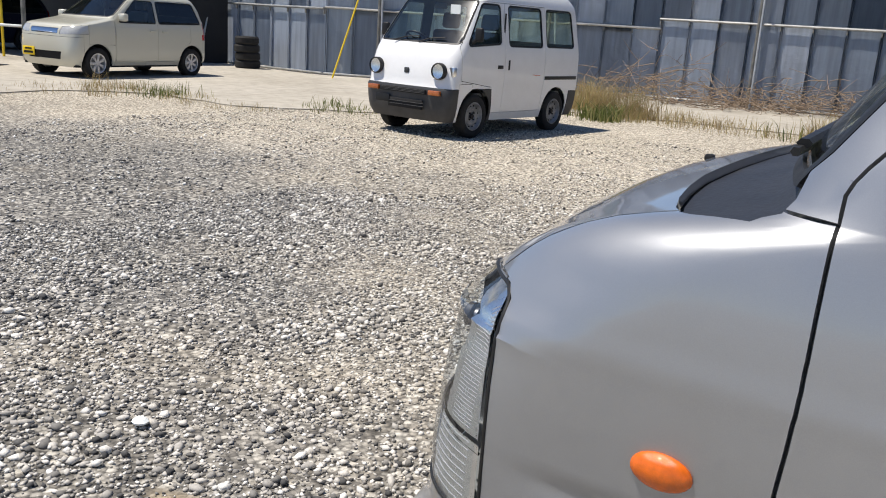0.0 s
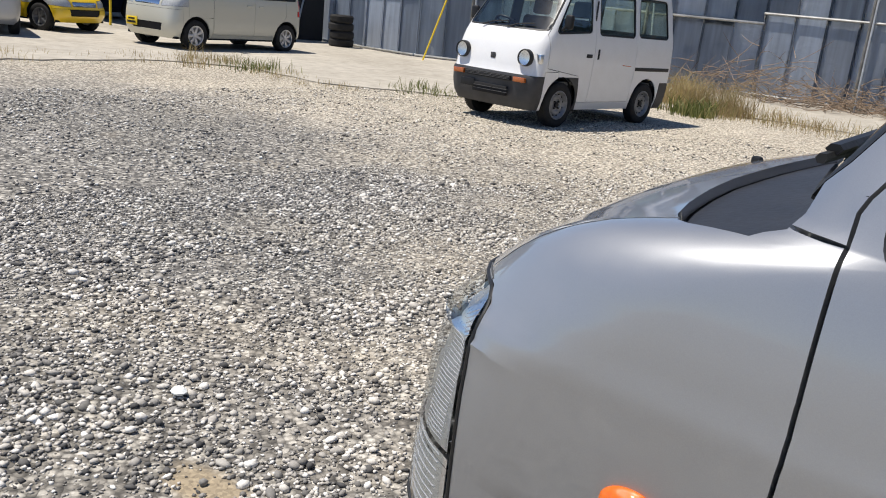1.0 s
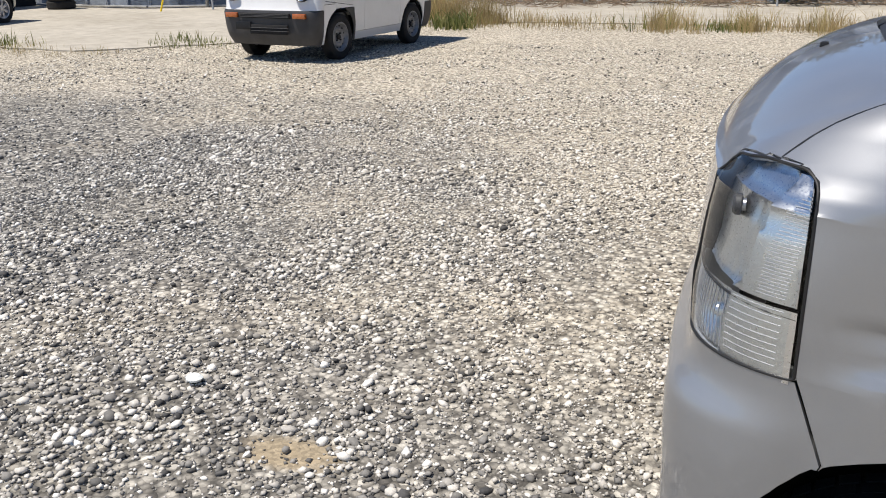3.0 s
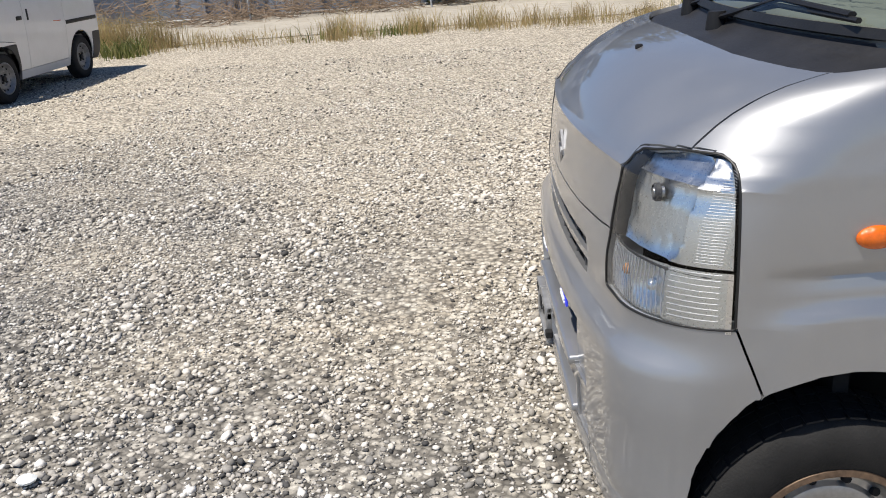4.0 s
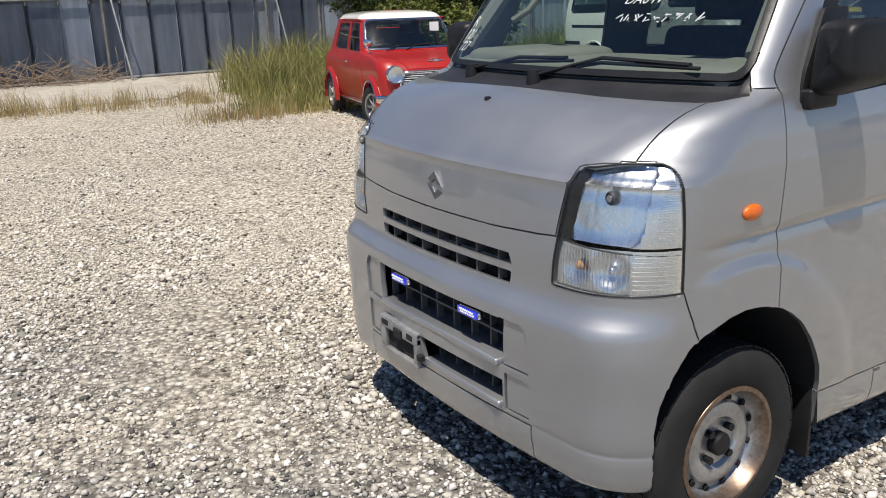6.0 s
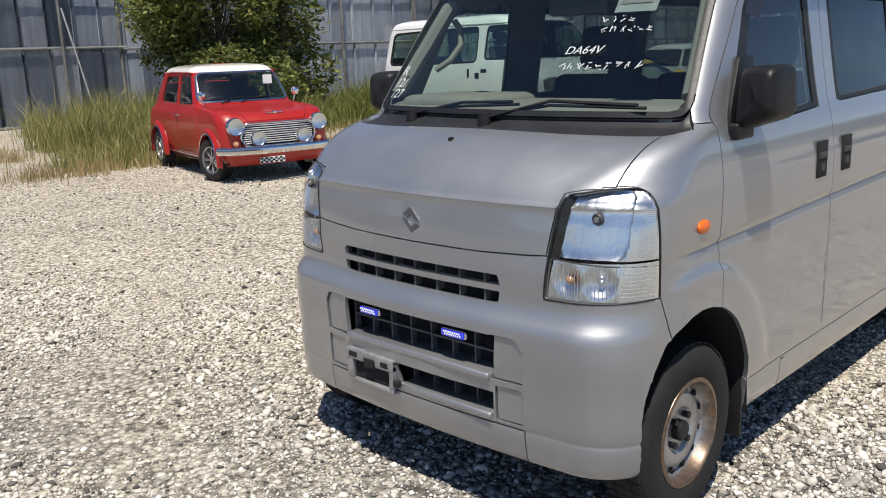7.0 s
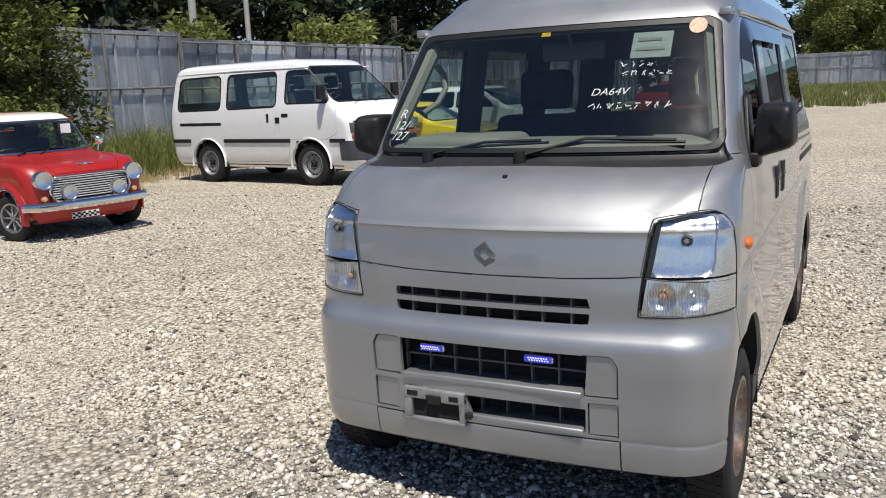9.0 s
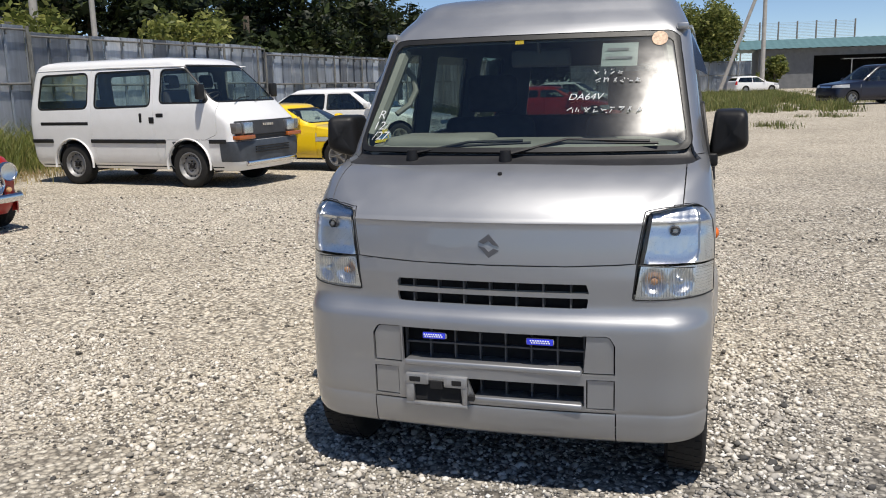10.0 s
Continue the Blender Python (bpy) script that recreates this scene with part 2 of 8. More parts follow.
def lathe(profile, n=32, axis="y", bm=None, at=(0, 0, 0)):
    """Turns a profile of (radius, along) round an axis."""
    bm = bm or bmesh.new()
    rings = []
    for r, h in profile:
        ring = []
        for k in range(n):
            a = 2 * math.pi * k / n
            c, s = r * math.cos(a), r * math.sin(a)
            p = {"y": (c, h, s), "z": (c, s, h), "x": (h, c, s)}[axis]
            ring.append(bm.verts.new(Vector(p) + Vector(at)))
        rings.append(ring)
    for a, b in zip(rings, rings[1:]):
        for k in range(n):
            f = (a[k], b[k], b[(k + 1) % n], a[(k + 1) % n])
            bm.faces.new(f if axis == "y" else f[::-1])
    for ring, r in ((rings[0], profile[0][0]), (rings[-1], profile[-1][0])):
        if r < 1e-4:
            bmesh.ops.remove_doubles(bm, verts=ring, dist=1e-3)
    bmesh.ops.recalc_face_normals(bm, faces=bm.faces[:])
    return bm


def prism(poly, lo, hi, axis="y", bevel=0.0, bm=None):
    """A flat outline drawn out along an axis; poly is in the other two axes, in order."""
    bm = bm or bmesh.new()
    put = {"x": lambda a, b, c: (c, a, b), "y": lambda a, b, c: (a, c, b), "z": lambda a, b, c: (a, b, c)}[axis]
    ends = [[bm.verts.new(put(a, b, c)) for a, b in poly] for c in (lo, hi)]
    fs = [bm.faces.new(ends[0]), bm.faces.new(ends[1][::-1])]
    n = len(poly)
    for k in range(n):
        fs.append(bm.faces.new((ends[0][k], ends[1][k], ends[1][(k + 1) % n], ends[0][(k + 1) % n])))
    bmesh.ops.recalc_face_normals(bm, faces=fs)
    if bevel:
        es = list({e for f in fs[:2] for e in f.edges})
        bmesh.ops.bevel(bm, geom=es, offset=bevel, segments=2, profile=0.5, affect="EDGES")
    return bm


def rounded(poly, r, n=3):
    """The outline with its corners rounded."""
    out = []
    k = len(poly)
    for i in range(k):
        p, a, b = Vector(poly[i]), Vector(poly[i - 1]), Vector(poly[(i + 1) % k])
        da, db = (a - p), (b - p)
        rr = r[i] if isinstance(r, (list, tuple)) else r
        ra = min(rr, da.length * 0.45, db.length * 0.45)
        if ra < 1e-4:
            out.append(tuple(p))
            continue
        pa, pb = p + da.normalized() * ra, p + db.normalized() * ra
        for j in range(n + 1):
            t = j / n
            out.append(tuple(pa.lerp(p, t).lerp(p.lerp(pb, t), t)))
    return out


def grown(poly, d):
    """The outline moved outwards by d."""
    k = len(poly)
    area = sum(poly[i][0] * poly[(i + 1) % k][1] - poly[(i + 1) % k][0] * poly[i][1] for i in range(k))
    s = 1 if area > 0 else -1
    out = []
    for i in range(k):
        p, a, b = Vector(poly[i]), Vector(poly[i - 1]), Vector(poly[(i + 1) % k])
        e1, e2 = (p - a).normalized(), (b - p).normalized()
        n1, n2 = Vector((e1.y, -e1.x)) * s, Vector((e2.y, -e2.x)) * s
        m = n1 + n2
        m = m / max(0.35, m.length_squared / 2)
        out.append(tuple(p + m * d))
    return out


def circle(cx, cz, r, n=28, a0=0, a1=360):
    return [(cx + r * math.cos(radians(a0 + (a1 - a0) * k / n)), cz + r * math.sin(radians(a0 + (a1 - a0) * k / n))) for k in range(n)]


def inside(p, poly):
    x, y = p
    hit = False
    k = len(poly)
    for i in range(k):
        (x0, y0), (x1, y1) = poly[i - 1], poly[i]
        if (y0 > y) != (y1 > y) and x < (x1 - x0) * (y - y0) / (y1 - y0) + x0:
            hit = not hit
    return hit


def curve_through(xs, ys):
    """A smooth curve through points that never overshoots them."""
    xs, ys = np.array(xs, float), np.array(ys, float)
    h, d = np.diff(xs), np.diff(ys) / np.diff(xs)
    m = np.r_[d[0], (d[1:] + d[:-1]) / 2, d[-1]]
    for i in range(len(d)):
        if abs(d[i]) < 1e-9:
            m[i] = m[i + 1] = 0
    for i in range(1, len(d)):
        if d[i - 1] * d[i] <= 0:
            m[i] = 0
    for i in range(len(d)):
        if abs(d[i]) > 1e-9:
            a, b = m[i] / d[i], m[i + 1] / d[i]
            s = a * a + b * b
            if s > 9:
                m[i], m[i + 1] = 3 * a / math.sqrt(s) * d[i], 3 * b / math.sqrt(s) * d[i]

    def at(x):
        x = min(max(x, xs[0]), xs[-1])
        i = min(max(int(np.searchsorted(xs, x)) - 1, 0), len(h) - 1)
        t = (x - xs[i]) / h[i]
        return float((1 + 2 * t) * (1 - t) ** 2 * ys[i] + t * (1 - t) ** 2 * h[i] * m[i] + t * t * (3 - 2 * t) * ys[i + 1] + t * t * (t - 1) * h[i] * m[i + 1])

    return at


# ---- car bodies ----
SIDE = {"side": lambda c: (c.x, c.z), "front": lambda c: (c.y, c.z), "rear": lambda c: (c.y, c.z), "top": lambda c: (c.x, c.y)}


def shell(levels, zs, roof, nf=8, nc=6, ns=44, shape=None):
    """A car body as a stack of outlines. levels: rows of z, front x, rear x, half width, front corner depth, front corner width,
    rear corner, front bow. roof: rows of (inset share, rise) over the last outline."""
    cols = list(zip(*levels))
    f = [curve_through(cols[0], c) for c in cols[1:]]
    bm = bmesh.new()

    def outline(z):
        xf, xr, w, rx, ry, rr, bow = (g(z) for g in f)
        half = []
        inner = w - ry
        for k in range(nf):
            y = inner * k / nf
            half.append((xf + bow * (y / w) ** 2, y))
        x0 = xf + bow * (inner / w) ** 2
        for k in range(nc + 1):
            a = math.pi / 2 * k / nc
            half.append((x0 + rx * (1 - math.cos(a)), inner + ry * math.sin(a)))
        xs, xe = x0 + rx, xr - rr
        for k in range(1, ns):
            half.append((xs + (xe - xs) * k / ns, w))
        for k in range(nc + 1):
            a = math.pi / 2 * k / nc
            half.append((xe + rr * math.sin(a), w - rr + rr * math.cos(a)))
        for k in range(1, 5):
            half.append((xr, (w - rr) * (1 - k / 4)))
        return half + [(x, -y) for x, y in half[-2:0:-1]]

    rings = [[bm.verts.new((x, y, z)) for x, y in outline(z)] for z in zs]
    last, top = outline(zs[-1]), zs[-1]
    cx = (min(p[0] for p in last) + max(p[0] for p in last)) / 2
    for share, rise in roof:
        rings.append([bm.verts.new((cx + (x - cx) * share, y * share, top + rise)) for x, y in last])
    n = len(rings[0])
    for a, b in zip(rings, rings[1:]):
        for k in range(n):
            q = (a[k], b[k], b[(k + 1) % n], a[(k + 1) % n])
            bm.faces.new(q)
    bm.faces.new(rings[-1][::-1])
    if shape:
        for v in bm.verts:
            v.co = shape(v.co.copy())
    bmesh.ops.recalc_face_normals(bm, faces=bm.faces[:])
    return bm


def cut(bm, view, poly, faces):
    """Cuts faces along an outline seen from the side, front, rear or top. Returns the faces that lie within its reach."""
    flat = SIDE[view]
    k = len(poly)
    span = {}

    def reach(fc):
        ps = [flat(v.co) for v in fc.verts]
        return min(p[0] for p in ps), max(p[0] for p in ps), min(p[1] for p in ps), max(p[1] for p in ps)

    a0, a1, b0, b1 = min(p[0] for p in poly), max(p[0] for p in poly), min(p[1] for p in poly), max(p[1] for p in poly)
    for fc in faces:
        r = reach(fc)
        if r[1] > a0 - 0.01 and r[0] < a1 + 0.01 and r[3] > b0 - 0.01 and r[2] < b1 + 0.01:
            span[fc] = r
    for i in range(k):
        (a0, b0), (a1, b1) = poly[i - 1], poly[i]
        if abs(a1 - a0) + abs(b1 - b0) < 1e-5:
            continue
        lo0, hi0, lo1, hi1 = min(a0, a1) - 0.004, max(a0, a1) + 0.004, min(b0, b1) - 0.004, max(b0, b1) + 0.004
        fs = [fc for fc, r in span.items() if r[1] > lo0 and r[0] < hi0 and r[3] > lo1 and r[2] < hi1]
        if not fs:
            continue
        da, db = a1 - a0, b1 - b0
        co, no = {"side": ((a0, 0, b0), (db, 0, -da)), "front": ((0, a0, b0), (0, db, -da)), "rear": ((0, a0, b0), (0, db, -da)), "top": ((a0, b0, 0), (db, -da, 0))}[view]
        geom = list({v for fc in fs for v in fc.verts}) + list({e for fc in fs for e in fc.edges}) + fs
        out = bmesh.ops.bisect_plane(bm, geom=geom, dist=1e-4, plane_co=co, plane_no=no)
        for fc in fs:
            span.pop(fc)
        for g in out["geom"]:
            if isinstance(g, bmesh.types.BMFace):
                span[g] = reach(g)
    return list(span)


def carve(bm, regions, depth_limit):
    """Marks the faces of each region. A region: key, view, outline, sides. Later regions win. Returns faces by key."""
    lay = bm.faces.layers.int.new("region")
    rear = max(v.co.x for v in bm.verts)
    names = {}
    for key, view, poly, sides in regions:
        for side in sides:
            if view == "side":
                keep = (lambda s: lambda c: c.y * s > 0.12)(side)
                outline = poly
            elif view == "front":
                keep = lambda c: c.x < depth_limit
                outline = [(y * side, z) for y, z in poly]
            elif view == "rear":
                keep = lambda c: c.x > rear - (0.16 if c.z < 1.1 else 0.6)
                outline = [(y * side, z) for y, z in poly]
            else:
                keep = lambda c: 0.5 < c.z < 1.2
                outline = poly
            near = cut(bm, view, outline, [fc for fc in bm.faces if keep(fc.calc_center_median())])
            tag = names.setdefault((key, side if len(sides) > 1 else 0), len(names) + 1)
            for fc in near:
                if inside(SIDE[view](fc.calc_center_median()), outline):
                    fc[lay] = tag
    got = {}
    back = {v: k for k, v in names.items()}
    for fc in bm.faces:
        got.setdefault(back.get(fc[lay], ("body", 0)), []).append(fc)
    return got


def panel(faces, gap=0.002, lip=0.012, sink=0.0):
    """A panel of its own from faces of a body: a gap round it, and an edge turned inwards."""
    bm = bmesh.new()
    verts = {}
    for fc in faces:
        for v in fc.verts:
            if v not in verts:
                verts[v] = bm.verts.new(v.co)
    for fc in faces:
        try:
            bm.faces.new([verts[v] for v in fc.verts])
        except ValueError:
            pass
    bm.normal_update()
    if sink:
        nor = {v: v.normal.copy() for v in bm.verts}
        for v in bm.verts:
            v.co -= nor[v] * sink
        bm.normal_update()
    edge = [e for e in bm.edges if e.is_boundary]
    if gap:
        move = {}
        for e in edge:
            fc = e.link_faces[0]
            d = (e.verts[1].co - e.verts[0].co)
            if d.length < 1e-6:
                continue
            inw = fc.normal.cross(d).normalized()
            if inw.dot(fc.calc_center_median() - e.verts[0].co) < 0:
                inw.negate()
            for v in e.verts:
                move[v] = move.get(v, Vector()) + inw
        for v, d in move.items():
            if d.length > 1e-6:
                v.co += d.normalized() * gap
    if lip:
        nor = {v: v.normal.copy() for e in edge for v in e.verts}
        r = bmesh.ops.extrude_edge_only(bm, edges=edge)
        new_v = [g for g in r["geom"] if isinstance(g, bmesh.types.BMVert)]
        near = {}
        for v in new_v:
            for e in v.link_edges:
                o = e.other_vert(v)
                if o in nor and (o.co - v.co).length < 1e-6:
                    near[v] = nor[o]
        for v in new_v:
            if v in near:
                v.co -= near[v] * lip
    return bm


def offset_shell(faces, d):
    bm = panel(faces, 0, 0)
    nor = {v: v.normal.copy() for v in bm.verts}
    for v in bm.verts:
        v.co -= nor[v] * d
    return bm


def wheel(car, x, y, r, width, style="steel", rim_r=None, turn=0.0, nuts=4, paint="rim_plain"):
    """A wheel with tyre, rim and hub; the outer face looks along the sign of y."""
    s = 1 if y > 0 else -1
    rim_r = rim_r or r * 0.6
    w = new("wheel")
    w.parent = car
    w.location = (x, y, r)
    w.rotation_euler = (0, 0, radians(turn) + (0 if s > 0 else math.pi))
    h = width / 2
    prof = [(rim_r, -h * 0.8), (rim_r + 0.012, -h * 0.95), (r * 0.86, -h), (r * 0.955, -h * 0.86), (r * 0.992, -h * 0.66), (r, -h * 0.3)]
    prof += [(a, -b) for a, b in prof[::-1]]
    t = lathe(prof, 44)
    part("tyre", t, M["tyre"], w, smooth=40)
    tread = bmesh.new()
    for k in range(44):
        a = 2 * math.pi * k / 44
        for yy in (-0.62, -0.2, 0.2, 0.62):
            m = Matrix.Rotation(a + yy * 0.06, 4, "Y") @ Matrix.Translation((r - 0.001, yy * h, 0))
            bmesh.ops.create_cube(tread, size=1, matrix=m @ Matrix.Diagonal((0.004, h * 0.34, r * 0.115, 1)))
    tagged(part("tread", tread, M["tyre"], w), kind="stuff")
    R = rim_r
    if style == "steel":
        dish = [(R + 0.012, h * 0.82), (R + 0.008, h * 0.96), (R - 0.004, h * 0.98), (R - 0.010, h * 0.86), (R * 0.9, h * 0.55), (R * 0.82, h * 0.35), (R * 0.74, h * 0.36), (R * 0.70, h * 0.5), (R * 0.62, h * 0.56), (R * 0.46, h * 0.5), (R * 0.40, h * 0.36), (R * 0.3, h * 0.34), (0.0, h * 0.34)]
        part("rim", lathe(dish, 40), M[paint], w)
        hole = bmesh.new()
        bmesh.ops.create_cone(hole, cap_ends=True, segments=10, radius1=R * 0.055, radius2=R * 0.055, depth=0.012, matrix=Matrix.Rotation(math.pi / 2, 4, "X"))
        first = part("vent_hole", hole, M["dark"], w)
        for k in range(12):
            ob = first if k == 0 else new("vent_hole", first.data)
            ob.parent = w
            ob.matrix_basis = Matrix.Rotation(2 * math.pi * (k + 0.5) / 12, 4, "Y") @ Matrix.Translation((R * 0.79, h * 0.40, 0)) @ Matrix.Rotation(-0.35, 4, "Z")
        hub = lathe([(R * 0.2, h * 0.3), (R * 0.2, h * 0.62), (R * 0.17, h * 0.7), (0, h * 0.72)], 20)
        part("hub_cap", hub, M["black_plastic"], w)
        nut = bmesh.new()
        bmesh.ops.create_cone(nut, cap_ends=True, segments=6, radius1=0.011, radius2=0.009, depth=0.03, matrix=Matrix.Rotation(math.pi / 2, 4, "X"))
        first = part("wheel_nut", nut, M["black_plastic"], w)
        for k in range(nuts):
            ob = first if k == 0 else new("wheel_nut", first.data)
            ob.parent = w
            ob.matrix_basis = Matrix.Rotation(2 * math.pi * (k + 0.5) / nuts, 4, "Y") @ Matrix.Translation((R * 0.33, h * 0.42, 0))
    else:
        dish = [(R + 0.012, h * 0.82), (R + 0.006, h * 0.96), (R - 0.012, h * 0.9), (R * 0.9, h * 0.4), (R * 0.9, -h * 0.6), (0, -h * 0.6)]
        part("rim", lathe(dish, 36), M["steel"] if style == "cover" else M["alloy"], w)
        sp = bmesh.new()
        n = {"cover": 7, "five": 5, "eight": 8}[style]
        for k in range(n):
            a = 2 * math.pi * k / n
            wd = {"cover": 0.30, "five": 0.26, "eight": 0.15}[style]
            poly = [(R * 0.12, -wd * R * 0.35), (R * 0.94, -wd * R * 0.62), (R * 0.94, wd * R * 0.62), (R * 0.12, wd * R * 0.35)]
            q = bmesh.new()
            prism(poly, h * 0.45, h * 0.72, "y", 0.004, q)
            bmesh.ops.rotate(q, verts=q.verts[:], cent=(0, 0, 0), matrix=Matrix.Rotation(a, 3, "Y"))
            tmp = bpy.data.meshes.new("spoke")
            q.to_mesh(tmp)
            q.free()
            sp.from_mesh(tmp)
            bpy.data.meshes.remove(tmp)
        part("spokes", sp, M["steel"] if style == "cover" else M["alloy"], w)
        part("hub_cap", lathe([(R * 0.24, h * 0.4), (R * 0.22, h * 0.8), (0, h * 0.84)], 20), M["steel"] if style == "cover" else M["alloy"], w)
    return w


def arch_liner(car, s, outline, deep=0.30, y0=0.69):
    """The dark inside of a wheel arch."""
    bm = bmesh.new()
    poly = grown(outline, 0.004)
    rows = [[bm.verts.new((x, s * (y0 - d - (0.25 * max(0.0, -0.12 - x) if not d else 0.0)), max(z, 0.225))) for x, z in poly] for d in (0.0, deep)]
    n = len(poly)
    for k in range(n):
        if poly[k][1] > 0.12 or poly[(k + 1) % n][1] > 0.12:
            bm.faces.new((rows[0][k], rows[0][(k + 1) % n], rows[1][(k + 1) % n], rows[1][k]))
    bm.faces.new(rows[1])
    return part("wheel_arch_liner", bm, M["dark"], car)


def front_skin(levels):
    """x of a body's front at a place across and up it."""
    cols = list(zip(*levels))
    f = [curve_through(cols[0], c) for c in cols[1:]]

    def at(y, z):
        xf, xr, w, rx, ry, rr, bow = (g(z) for g in f)
        y = abs(y)
        inner = w - ry
        if y <= inner:
            return xf + bow * (y / w) ** 2
        return xf + bow * (inner / w) ** 2 + rx * (1 - math.sqrt(max(0.0, 1 - ((y - inner) / ry) ** 2)))

    return at


def seat_part(car, x, y, z, w=0.46, name="seat"):
    bm = boxes(((x, y - w / 2, z), (x + 0.5, y + w / 2, z + 0.16)), bevel=0.05, seg=3)
    box(bm, (x + 0.42, y - w / 2, z + 0.1), (x + 0.56, y + w / 2, z + 0.66), 0.05, 3, Matrix.Rotation(0.16, 4, "Y"))
    box(bm, (x + 0.53, y - 0.13, z + 0.68), (x + 0.63, y + 0.13, z + 0.88), 0.04, 3, Matrix.Rotation(0.16, 4, "Y"))
    return part(name, bm, M["seat"], car)


def steering_wheel(car, x, y, z, r=0.18, tilt=55):
    pts = []
    m = Matrix.Translation((x, y, z)) @ Matrix.Rotation(radians(tilt), 4, "Y")
    for k in range(24):
        a = 2 * math.pi * k / 24
        pts.append(m @ Vector((r * math.cos(a), r * math.sin(a), 0)))
    bm = tube(pts, 0.014, 8, True)
    box(bm, m @ Vector((-0.06, -0.07, -0.03)), m @ Vector((0.06, 0.07, 0.03)), 0.012)
    for a in (0, 140, 220):
        tube([m @ Vector((0, 0, 0)), m @ Vector((r * math.cos(radians(a)), r * math.sin(radians(a)), 0))], 0.012, 6, bm=bm)
    return part("steering_wheel", bm, M["black_plastic"], car)


def strip(points, width, thick, view="side", y=0.0):
    """A flat moulding along points."""
    return tube(points, width / 2, 6, flat=thick / width)


def outline_of(bm):
    """The boundary of a sheet as one ordered ring of points."""
    edges = {e for e in bm.edges if e.is_boundary}
    best = []
    while edges:
        e = edges.pop()
        ring, v = [e.verts[0]], e.verts[1]
        while v is not ring[0]:
            ring.append(v)
            step = next((x for x in v.link_edges if x in edges), None)
            if step is None:
                break
            edges.discard(step)
            v = step.other_vert(v)
        if len(ring) > len(best):
            best = ring
    out = [best[0].co.copy()]
    for v in best[1:]:
        if (v.co - out[-1]).length > 0.004:
            out.append(v.co.copy())
    if (out[0] - out[-1]).length < 0.003:
        out.pop()
    return out


def eased(ring, step, rounds):
    """A closed ring of points set out evenly and smoothed."""
    pts = [Vector(p) for p in ring]
    n = len(pts)
    far = [0.0]
    for i in range(n):
        far.append(far[-1] + (pts[(i + 1) % n] - pts[i]).length)
    m = max(12, round(far[-1] / step))
    out, i = [], 0
    for k in range(m):
        d = far[-1] * k / m
        while far[i + 1] < d:
            i += 1
        out.append(pts[i].lerp(pts[(i + 1) % n], (d - far[i]) / max(1e-9, far[i + 1] - far[i])))
    for _ in range(rounds):
        out = [out[k] * 0.5 + (out[k - 1] + out[(k + 1) % m]) * 0.25 for k in range(m)]
    return out


def biggest(bm):
    """Keeps only the largest connected piece of a sheet."""
    left, best = set(bm.faces), set()
    while left:
        stack = [left.pop()]
        piece = set(stack)
        while stack:
            for e in stack.pop().edges:
                for f in e.link_faces:
                    if f in left:
                        left.discard(f)
                        piece.add(f)
                        stack.append(f)
        if len(piece) > len(best):
            best = piece
    bmesh.ops.delete(bm, geom=[f for f in bm.faces if f not in best], context="FACES")
    return bm


def pieces(bm):
    """The connected pieces of a sheet, each as a bmesh of its own, the largest first; specks are dropped."""
    left, groups = set(bm.faces), []
    while left:
        stack = [left.pop()]
        group = list(stack)
        while stack:
            for e in stack.pop().edges:
                for f in e.link_faces:
                    if f in left:
                        left.discard(f)
                        group.append(f)
                        stack.append(f)
        groups.append((sum(f.calc_area() for f in group), group))
    groups.sort(key=lambda g: -g[0])
    out = []
    for area, group in groups:
        if out and area < 0.0004:
            continue
        part_bm = bmesh.new()
        at = {}
        for f in group:
            for v in f.verts:
                if v not in at:
                    at[v] = part_bm.verts.new(v.co)
        for f in group:
            part_bm.faces.new([at[v] for v in f.verts])
        out.append(part_bm)
    bm.free()
    return out


def frange(lo, hi, step):
    n = max(1, round((hi - lo) / step))
    return [lo + (hi - lo) * k / n for k in range(n + 1)]


def build_body(car, paint, levels, zs, roof, regions, looks, limit=0.6, shape=None, gap=0.002, lining="lining", **grid):
    """Panels, glass and lining of a car. looks: key -> (name, material, sink, label); a key that begins with "cut" is left open."""
    bm = shell(levels, zs, roof, shape=shape, **grid)
    got = carve(bm, regions, limit)
    made = {}
    solid = []
    for (key, side), faces in got.items():
        if key.startswith("cut"):
            continue
        name, mat, sink, label = looks.get(key, ("body_panel", paint, 0.0, ""))
        if mat is None:
            mat = paint
        is_glass = "glass" in key
        if not is_glass and not key.startswith("open"):
            solid += [fc for fc in faces if fc.calc_center_median().z > 0.72]
        if key.startswith("open"):
            made[key, side] = panel(faces, 0.0, 0.0)
            bmesh.ops.remove_doubles(made[key, side], verts=made[key, side].verts[:], dist=1e-4)
            continue
        sheet = panel(faces, 0.0 if is_glass else gap, 0.004 if is_glass else 0.014, sink)
        for bit in pieces(sheet):
            ob = part(name, bit, mat, car, label, 32)
            made.setdefault((key, side), ob)
            if is_glass:
                ob.visible_shadow = False
    part("cabin_lining", offset_shell(solid, 0.022), M[lining], car)
    bm.free()
    return made


